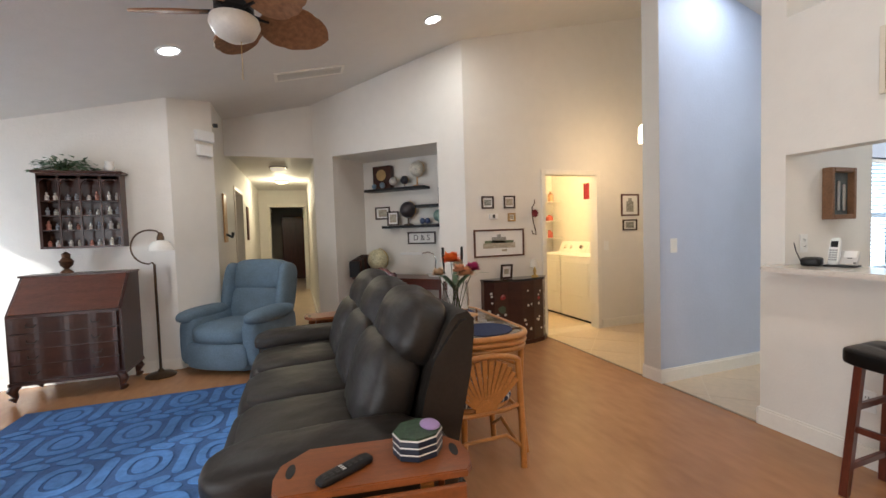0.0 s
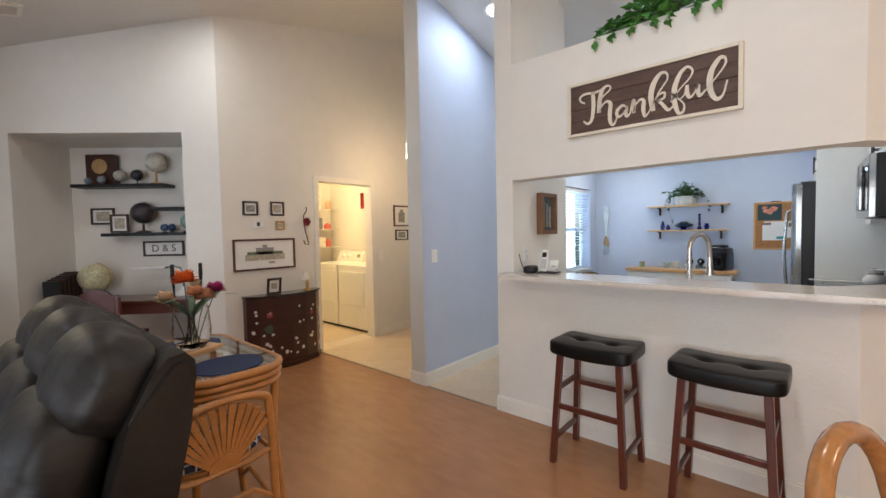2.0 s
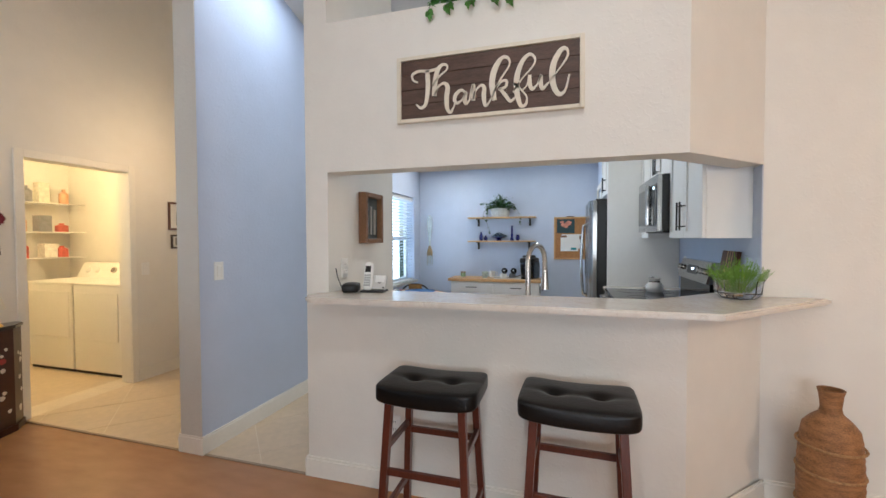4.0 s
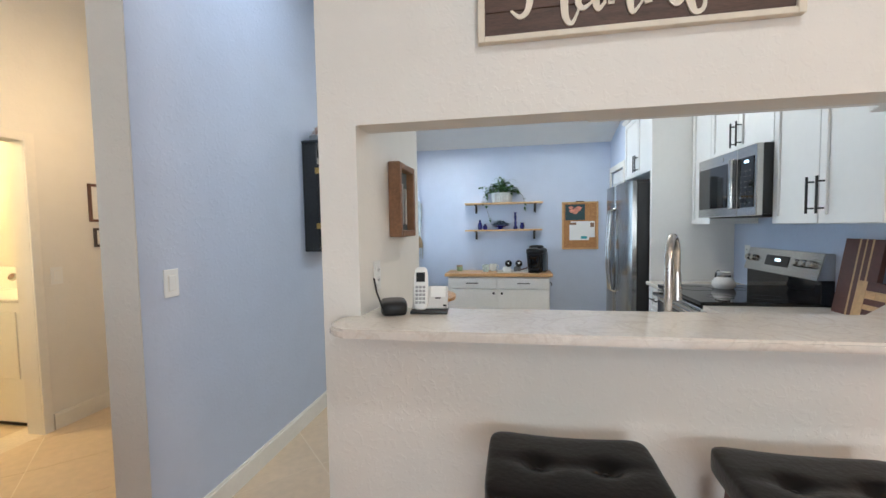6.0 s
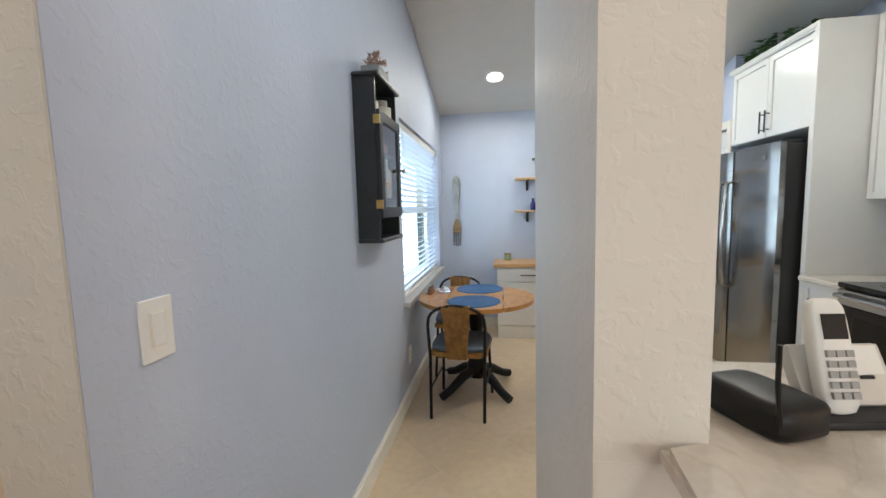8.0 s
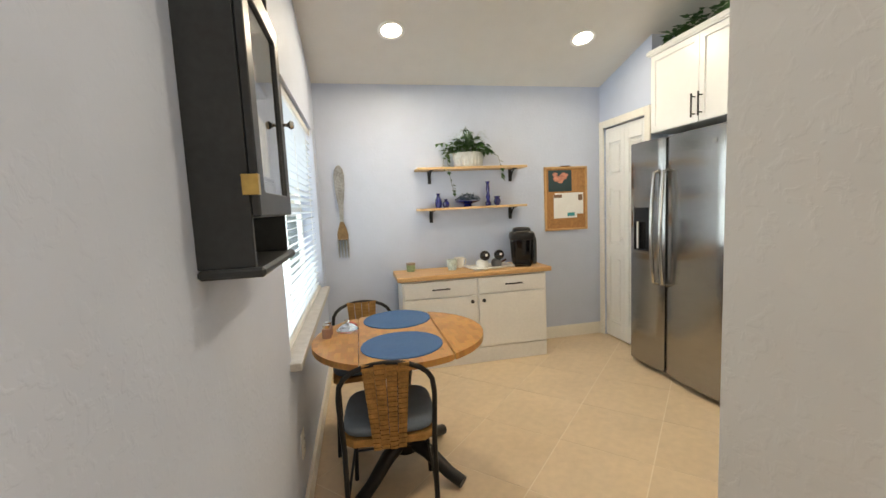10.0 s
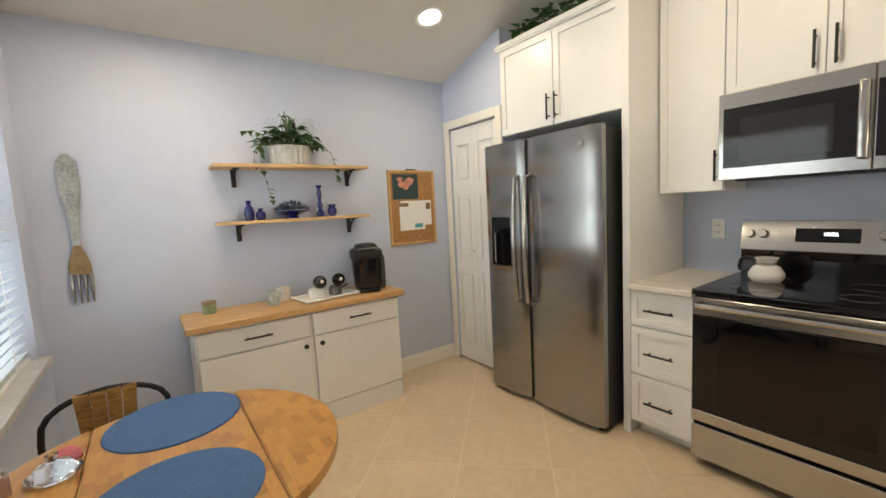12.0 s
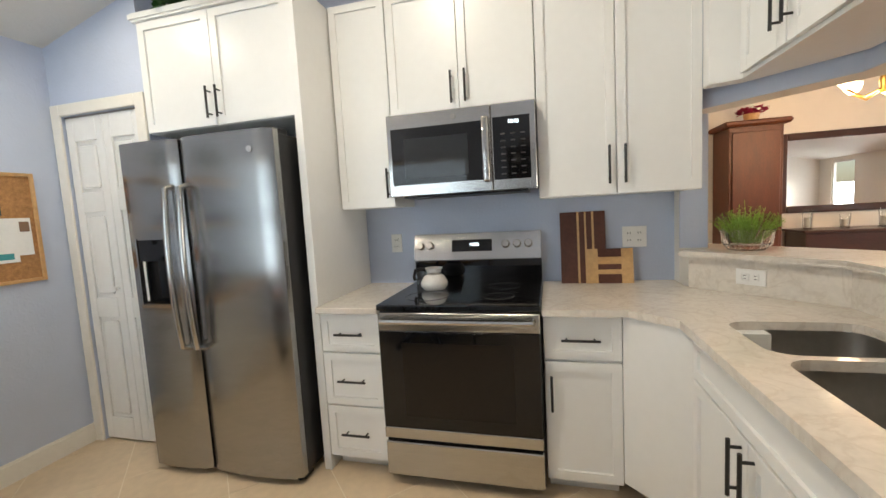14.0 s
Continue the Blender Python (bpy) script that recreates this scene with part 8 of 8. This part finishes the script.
for x, z, w, h, lab in ((0.32, 1.62, 0.25, 0.18, "dark framed keepsake on the niche wall"), (1.36, 1.82, 0.26, 0.22, "dark framed seascape in the niche"), (0.55, 1.535, 0.19, 0.20, "small framed photo on a niche shelf"), (0.95, 1.25, 0.44, 0.17, "black framed monogram in the niche")):
    fr2 = framed("framed_photo", NM @ pose(x, NB - (0.004 if z != 1.535 else 0.09), z), w, h, 0.02, DFR, lab, [(-w * 0.28, -h * 0.28, w * 0.28, h * 0.28, SEPIA if w < 0.4 else PAPER)])
    if w > 0.4:
        text("D & S", 0.11, pose(0, -0.009, 0, 90), mat("ink_black", (0.05, 0.05, 0.05), 0.6), fr2, "lettering", 0.0005)
nd = thing("writing_desk", NM @ pose(0.80, NB - 0.04, 0), "dark wooden writing desk standing in the niche", "desk")
part("top", boxm(((-0.70, -0.46, 0.71), (0.70, 0, 0.74)), bevel=0.004), CHERRY, nd)
part("apron", boxm(((-0.66, -0.43, 0.60), (0.66, -0.02, 0.71))), CHERRY, nd)
for x in (-0.64, 0.64):
    for y in (-0.41, -0.04):
        part("leg", boxm(((x - 0.025, y - 0.02, 0), (x + 0.025, y + 0.02, 0.60)), bevel=0.003), CHERRY, nd)
globe(NM @ pose(0.36, NB - 0.22, 0.74), 0.15, (0.55, 0.52, 0.33), "large cream globe on the niche desk", BRONZE, 0.07)
dl = thing("desk_lamp", NM @ pose(1.22, NB - 0.16, 0.74), "white desk lamp with curved chrome neck", "lamp")
part("base", lathe([(0, 0), (0.09, 0), (0.085, 0.02), (0.03, 0.06), (0, 0.12)], 20), WHITE, dl, smooth=True)
part("neck", tube([(0, 0, 0.08), (0.02, 0, 0.22), (-0.02, 0, 0.30), (-0.10, 0, 0.32), (-0.2, 0, 0.30)], 0.010), STEEL, dl, smooth=True)
part("head", boxm(((-0.52, -0.04, 0.285), (-0.18, 0.04, 0.315)), bevel=0.008), WHITE, dl)
bkc = thing("book_row", NM @ pose(0.08, NB - 0.25, 0.74), "row of dark slatted file holders on the desk", "rack")
for k in range(6):
    part("slat", boxm(((0.0, -0.02 - 0.05 * k, 0), (0.16, 0.015 - 0.05 * k, 0.22 + 0.015 * (5 - k))), bevel=0.003), DARKGREY if k % 2 else MAHOG, bkc)
dcx = thing("desk_chair", NM @ pose(0.86, -0.02, 0), "dark wooden chair with carved crest rail at the desk", "chair")
part("seat", boxm(((-0.2, -0.2, 0.43), (0.2, 0.2, 0.46)), bevel=0.008), CHERRY, dcx)
for x in (-0.18, 0.18):
    part("leg", tube([(x, -0.2, 0), (x, -0.2, 0.86)], 0.018), CHERRY, dcx)
    part("leg", tube([(x, 0.18, 0), (x, 0.18, 0.43)], 0.018), CHERRY, dcx)
part("crest_rail", prism([(-0.21, 0.70), (0.21, 0.70), (0.21, 0.84), (0.13, 0.86), (0.08, 0.90), (0, 0.92), (-0.08, 0.90), (-0.13, 0.86), (-0.21, 0.84)], -0.012, 0.012, 0.003), CHERRY, dcx).matrix_local = pose(0, -0.2, 0, 90)
part("back_rail", boxm(((-0.18, -0.21, 0.56), (0.18, -0.19, 0.62))), CHERRY, dcx)

# ceiling fan
fn = thing("ceiling_fan", pose(0.75, 3.70, -0.012), "ceiling fan with palm-leaf wicker blades and glass bowl light", "ceiling fan")
zc = roof(0.75) + 0.012
part("downrod", tube([(0, 0, 2.78), (0, 0, zc)], 0.012), BLACKM, fn)
part("canopy", lathe([(0.07, 0), (0.06, -0.05), (0.015, -0.08)], 18, at=(0, 0, zc)), BRONZE, fn, smooth=True)
part("motor", lathe([(0, 2.80), (0.06, 2.79), (0.11, 2.75), (0.11, 2.70), (0.06, 2.66), (0, 2.66)][::-1], 24), BLACKM, fn, smooth=True)
part("bowl", lathe([(0, 2.525), (0.06, 2.532), (0.115, 2.565), (0.143, 2.62), (0.135, 2.655), (0.10, 2.667), (0, 2.67)], 24), mat("frosted_bowl", (0.70, 0.68, 0.62), 0.3), fn, smooth=True)
WICK = mat("palm_wicker", (0.26, 0.13, 0.06), 0.7, vary=0.35, scale=30, bump=0.7, bscale=110)
for k in range(5):
    n = 16
    out = [(0.14 + 0.46 * i / n, 0.165 * math.sin(math.pi * (i / n) ** 0.85) ** 0.5 * (1 - (0.07 if i % 4 == 3 and i > 5 else 0))) for i in range(n + 1)]
    bl_ = part("blade", prism([(x, -y) for x, y in out[:-1]] + [(x, y) for x, y in out[::-1][:-1]], -0.006, 0.006, 0.002), WICK, fn, "leaf-shaped woven blade")
    bl_.matrix_local = pose(0, 0, 2.70, 0, 0, 72 * k + 21) @ pose(0, 0, 0, -24)
    part("iron", tube([(0.08, 0, 0), (0.2, 0, 0.0)], 0.012), BLACKM, bl_)
part("chain", tube([(0.03, 0, 2.55), (0.03, 0, 2.30)], 0.002, seg=4), BRASS, fn)
vt = thing("ceiling_vent", pose(1.25, 5.64, roof(1.25), 0, -13.2), "long white ceiling air return grille", "vent")
part("frame", boxm(((-0.37, -0.12, -0.012), (0.37, -0.09, 0)), ((-0.37, 0.09, -0.012), (0.37, 0.12, 0)), ((-0.37, -0.09, -0.012), (-0.34, 0.09, 0)), ((0.34, -0.09, -0.012), (0.37, 0.09, 0))), TRIM, vt)
for k in range(9):
    part("slat", boxm(((-0.34, -0.085 + 0.02 * k, -0.01), (0.34, -0.073 + 0.02 * k, -0.004))), GREIGE, vt)
dc_ = thing("door_chime", pose(0.12, 6.035, 2.36, 0, 0, 45), "white two-tier door chime box on the angled wall", "door chime")
part("box", boxm(((-0.10, -0.06, 0.03), (0.10, 0, 0.14)), bevel=0.005), WHITE, dc_)
part("box", boxm(((-0.08, -0.05, -0.13), (0.08, 0, -0.01)), bevel=0.005), WHITE, dc_)
se = thing("motion_sensor", pose(0.205, 6.16, 2.60), "tiny black sensor on the hallway corner", "sensor")
part("body", boxm(((0, -0.02, -0.02), (0.05, 0.02, 0.02)), bevel=0.006), BLACKM, se)

# hallway
for y, w in ((6.62, 0.10), (9.1, 0.12)):
    wd = thing("wall_plaque", pose(0.201, y, 1.60), "tall brown wooden plaque with hooks on the hallway wall", "wall decor")
    part("board", boxm(((0, -w, -0.32), (0.02, w, 0.28)), bevel=0.006), BUTCHER if y < 7 else CHERRY, wd)
    if y < 7:
        for k in (-1, 1):
            part("hook", tube([(0.02, 0.05 * k, -0.22), (0.08, 0.05 * k, -0.26), (0.09, 0.05 * k, -0.20)], 0.012), DARKGREY, wd)
casing("door_casing_3", pose(0.20, 8.45, 0, 0, 0, -90), 0.85, 2.03, "white trim round the hallway doorway")
casing("door_casing_4", pose(1.20, 11.6, 0, 0, 0, 180), 0.75, 2.03, "white trim round the far doorway")
od_ = tagged(new("door_2"), "white panel door standing open in the hallway", "door", kind="structure")
od_.matrix_world = pose(0.10, 7.64, 0.01, 0, 0, 160)
part("leaf", boxm(((0, 0, 0), (0.80, 0.035, 2.0)), bevel=0.003), WHITE, od_)
wr = thing("wardrobe", pose(0.95, 14.6, 0), "tall dark cherry wardrobe in the unlit bedroom", "wardrobe")
part("body", boxm(((-0.35, -0.3, 0), (0.4, 0.3, 1.9)), bevel=0.01), CHERRY, wr)
part("door", boxm(((-0.33, -0.32, 0.1), (0.02, -0.302, 1.85)), bevel=0.006), CHERRY, wr)
part("door", boxm(((0.03, -0.32, 0.1), (0.38, -0.302, 1.85)), bevel=0.006), CHERRY, wr)
for y in (8.0, 9.6):
    hl = thing("flush_light", pose(0.8, y, 2.44), "small flush glass ceiling light in the hallway", "ceiling light", "hallway lights")
    part("pan", lathe([(0.14, 0), (0.14, -0.02), (0, -0.02)], 20), STEEL, hl)
    part("glass", lathe([(0.12, -0.021), (0.10, -0.06), (0, -0.08)], 20), glow("hall_glow", (1.0, 0.85, 0.6), 0.5), hl)
lamp("hall_lamp", "POINT", pose(0.8, 9.6, 2.2), 26, 0.1, (1, 0.82, 0.52))

# dining corner
bs = thing("floor_basket", pose(4.14, 0.16, 0), "tall woven brown bottle-shaped basket on the floor", "basket")
WOV = mat("brown_weave", (0.30, 0.14, 0.05), 0.6, vary=0.5, scale=14, bump=0.9, bscale=90, stretch=(1, 1, 3))
pr = [(0, 0), (0.12, 0)] + [(0.12 + 0.014 * math.sin(k / 26 * math.pi) + (0.003 if k % 2 else 0), 0.02 + 0.46 * k / 26) for k in range(27)] + [(0.115, 0.51), (0.085, 0.545), (0.05, 0.575), (0.043, 0.60), (0.05, 0.66), (0.058, 0.685), (0.05, 0.685), (0.036, 0.60), (0, 0.59)]
pr = [(r * 0.88, z * 0.98) for r, z in pr]
part("body", lathe(pr, 28), WOV, bs, smooth=True)
for z in (0.14, 0.30, 0.42):
    part("band", tube([(0.12 * math.cos(a * math.tau / 28), 0.12 * math.sin(a * math.tau / 28), z) for a in range(28)], 0.006, seg=6, closed=True), mat("band_weave", (0.36, 0.20, 0.08), 0.7, vary=0.4, scale=50), bs)
HONEY = mat("honey_wood", (0.42, 0.18, 0.05), 0.25, vary=0.2, scale=6, coat=0.5)
dnc = thing("dining_chair", pose(2.53, 0.86, -0.0, 0, 0, -25), "glossy honey wood dining chair with open hoop back", "chair")
part("seat", cushion((-0.22, -0.44, 0.42), (0.22, 0.0, 0.47), 0.01, 8, power=5), HONEY, dnc, smooth=True)
hp = [(-0.15, 0.02, 0.44), (-0.155, 0.05, 0.70)] + [(-0.155 * math.cos(radians(a)), 0.06 + 0.03 * math.sin(radians(a)), 0.735 + 0.165 * math.sin(radians(a))) for a in range(0, 181, 15)] + [(0.155, 0.05, 0.70), (0.15, 0.02, 0.44)]
part("back_hoop", tube(hp, 0.024, seg=12), HONEY, dnc, smooth=True)
part("back_rail", tube([(-0.152, 0.04, 0.60), (0, 0.055, 0.59), (0.152, 0.04, 0.60)], 0.016, seg=8), HONEY, dnc, smooth=True)
for x in (-0.19, 0.19):
    part("leg", tube([(x, -0.40, 0.43), (x * 1.08, -0.44, 0)], 0.018), HONEY, dnc)
    part("leg", tube([(x, -0.02, 0.43), (x * 1.08, 0.04, 0)], 0.018), HONEY, dnc)
hu = thing("hutch", pose(2.90, -2.99, 0), "tall reddish wood hutch with crown moulding", "hutch")
RED = mat("red_wood", (0.080, 0.019, 0.0055), 0.5, vary=0.25, scale=3, stretch=(6, 6, 1))
part("body", boxm(((-0.26, 0, 0), (0.26, 0.45, 2.06)), bevel=0.006), RED, hu)
part("crown", boxm(((-0.32, 0, 2.06), (0.32, 0.52, 2.12)), bevel=0.02), RED, hu)
part("door", boxm(((-0.23, 0.45, 0.1), (0.23, 0.468, 1.0)), bevel=0.006), RED, hu)
part("door", boxm(((-0.23, 0.45, 1.05), (0.23, 0.468, 2.0)), bevel=0.006), RED, hu)
fw = thing("flower_pot", pose(2.86, -2.75, 2.12), "pot of dark red silk flowers on the hutch", "flowers")
part("pot", lathe([(0, 0), (0.06, 0), (0.08, 0.1), (0, 0.1)], 14), BUTCHER, fw)
bm = bmesh.new()
for k in range(60):
    leaf(bm, (0.1 * math.cos(k), 0.1 * math.sin(k * 1.7), 0.10 + 0.06 * ((k * 7) % 5) / 5), (math.cos(k * 2.4), math.sin(k * 2.4), 0.5), (0, 0, 1), 0.08)
part("flowers", bm, mat("magenta_petal", (0.35, 0.01, 0.06), 0.7, vary=0.4, scale=20), fw)
mi = thing("wall_mirror", pose(1.70, -2.998, 1.53), "wide dark-framed mirror on the dining wall", "mirror")
for a, b in (((-0.78, 0, -0.46), (-0.70, 0.04, 0.46)), ((0.70, 0, -0.46), (0.78, 0.04, 0.46)), ((-0.70, 0, 0.38), (0.70, 0.04, 0.46)), ((-0.70, 0, -0.46), (0.70, 0.04, -0.38))):
    part("frame", boxm((a, b), bevel=0.008), MAHOG, mi)
part("mirror_glass", boxm(((-0.70, 0.002, -0.38), (0.70, 0.015, 0.38))), mat("silvering", (0.9, 0.9, 0.9), 0.0, 1.0, vary=0.0), mi)
sd_ = thing("sideboard", pose(1.70, -2.99, 0), "dark wooden sideboard below the mirror", "sideboard")
part("body", boxm(((-0.75, 0, 0.1), (0.70, 0.42, 0.86)), bevel=0.006), MAHOG, sd_)
part("top", boxm(((-0.78, 0, 0.86), (0.73, 0.45, 0.89)), bevel=0.005), MAHOG, sd_)
for x in (-0.68, 0.63):
    part("leg", boxm(((x - 0.03, 0.05, 0), (x + 0.03, 0.4, 0.1))), MAHOG, sd_)
for x, h in ((2.30, 0.22), (1.95, 0.16), (1.60, 0.2)):
    cg = thing("candle_holder", pose(x, -2.75, 0.89), "glass hurricane candle holder on the sideboard", "candle holder")
    part("glass", lathe([(0, 0), (0.045, 0), (0.04, 0.02), (0.05, h), (0.046, h), (0.036, 0.03), (0, 0.02)], 16), CLEAR, cg)
    part("candle", lathe([(0, 0.022), (0.028, 0.022), (0.028, h * 0.6), (0, h * 0.6)], 14), CERAM, cg)
cd = thing("chandelier", pose(2.55, -1.3, 0), "brass dining chandelier with lit glass bowls", "chandelier")
part("rod", tube([(0, 0, 2.25), (0, 0, roof(2.55))], 0.01), BRASS, cd)
part("body", lathe([(0, 2.02), (0.04, 2.05), (0.05, 2.15), (0.02, 2.25), (0, 2.25)], 16), BRASS, cd, smooth=True)
for k in range(5):
    a = k * math.tau / 5
    part("arm", tube([(0, 0, 2.1), (0.15 * math.cos(a), 0.15 * math.sin(a), 2.03), (0.26 * math.cos(a), 0.26 * math.sin(a), 2.10)], 0.008), BRASS, cd, smooth=True)
    part("shade", lathe([(0.02, 0), (0.055, 0.04), (0.065, 0.09)], 14, at=(0.26 * math.cos(a), 0.26 * math.sin(a), 2.10)), glow("shade_glow", (1.0, 0.78, 0.5), 5), cd)
lamp("chandelier_lamp", "POINT", pose(2.55, -1.3, 1.95), 60, 0.2, (1, 0.66, 0.40))

# patio door opening to the west
pdw = tagged(new("window_2"), "white framed glass patio door in the outer wall", "window", kind="structure")
pdw.matrix_world = pose(-2.66, 4.35, 0)
part("window_frame", boxm(((-0.03, 0, 0), (0.03, 0.05, 2.1)), ((-0.03, 0.85, 0), (0.03, 0.90, 2.1)), ((-0.03, 0.05, 2.05), (0.03, 0.85, 2.1)), ((-0.03, 0.05, 0), (0.03, 0.85, 0.05))), WHITE, pdw)
part("pane", boxm(((-0.004, 0.05, 0.05), (0.004, 0.85, 2.05))), glass("patio_glass", (1, 1, 1), 0, 1.1), pdw).visible_shadow = False
sp_ = thing("speaker", pose(-1.52, 4.98, 0), "dark wooden floor speaker beside the desk", "speaker")
part("cabinet", boxm(((-0.16, -0.14, 0), (0.16, 0.14, 0.42)), bevel=0.006), MAHOG, sp_)
part("grille", boxm(((-0.14, -0.15, 0.02), (0.14, -0.14, 0.40)), bevel=0.004), BLACKM, sp_)
lamp("window_sky", "AREA", pose(6.87, 3.76, 1.36, -90, 0, 0), 23, 1.6, (0.74, 0.88, 1.0), 1.2)
lamp("patio_sky", "AREA", pose(-2.8, 4.8, 1.1, 0, -90, 0), 40, 0.8, (0.9, 0.95, 1.0), 2.0)
# Unseen source: this area lamp is added to brighten the bar wall and floor.
lamp("garden_fill", "AREA", pose(-2.8, 0.0, 1.1, 0, -90, 0), 105, 2.0, (1.0, 0.97, 0.93), 3.0)
# Made-up door frame round the opening that lets this fill in.
pw = tagged(new("window_3"), "unseen white sliding door frame, added as the opening for fill light", "window", kind="structure")
pw.matrix_world = pose(-2.66, -1.6, 0)
part("window_frame", boxm(((-0.03, 0, 0), (0.03, 0.06, 2.1)), ((-0.03, 3.14, 0), (0.03, 3.2, 2.1)), ((-0.03, 0.06, 2.04), (0.03, 3.14, 2.1)), ((-0.03, 0.06, 0), (0.03, 3.14, 0.05)), ((-0.03, 1.57, 0.05), (0.03, 1.63, 2.04))), WHITE, pw)

# ---- floor tiles, laid on the diagonal ----
def clip_poly(poly, x0, y0, x1, y1):
    for ax, lim, sg_ in ((0, x0, 1), (0, x1, -1), (1, y0, 1), (1, y1, -1)):
        out = []
        for i, p in enumerate(poly):
            q = poly[(i + 1) % len(poly)]
            a, b_ = sg_ * (p[ax] - lim), sg_ * (q[ax] - lim)
            if a >= 0:
                out.append(p)
            if a * b_ < 0:
                u = a / (a - b_)
                out.append((p[0] + u * (q[0] - p[0]), p[1] + u * (q[1] - p[1])))
        poly = out
        if len(poly) < 3:
            return []
    return poly


TS, TG = 0.335, 0.0024
full = None
for x0, y0, x1, y1 in ((3.885, 0.28, 7.95, 3.52), (3.885, 3.69, 5.85, 5.25)):
    for i in range(-16, 17):
        for j in range(-16, 17):
            cx, cy = 5.0 + TS * (i + j + 1), 3.52 + TS * (i - j)
            h = TS - TG * 1.41
            diamond = [(cx - h, cy), (cx, cy - h), (cx + h, cy), (cx, cy + h)]
            poly = clip_poly(diamond, x0, y0, x1, y1)
            if len(poly) < 3:
                continue
            whole = abs(min(p[0] for p in poly) - cx + h) + abs(max(p[0] for p in poly) - cx - h) + abs(min(p[1] for p in poly) - cy + h) + abs(max(p[1] for p in poly) - cy - h) < 1e-6
            if whole and full is not None:
                ob = new("tile", full.data)
                ob.parent = FLOOR_TILE
            else:
                ob = part("tile", prism([(p[0] - cx, p[1] - cy) for p in poly], -0.006, 0.0), TILE, FLOOR_TILE)
                if whole:
                    full = ob
            ob.matrix_local = pose(cx, cy, 0)
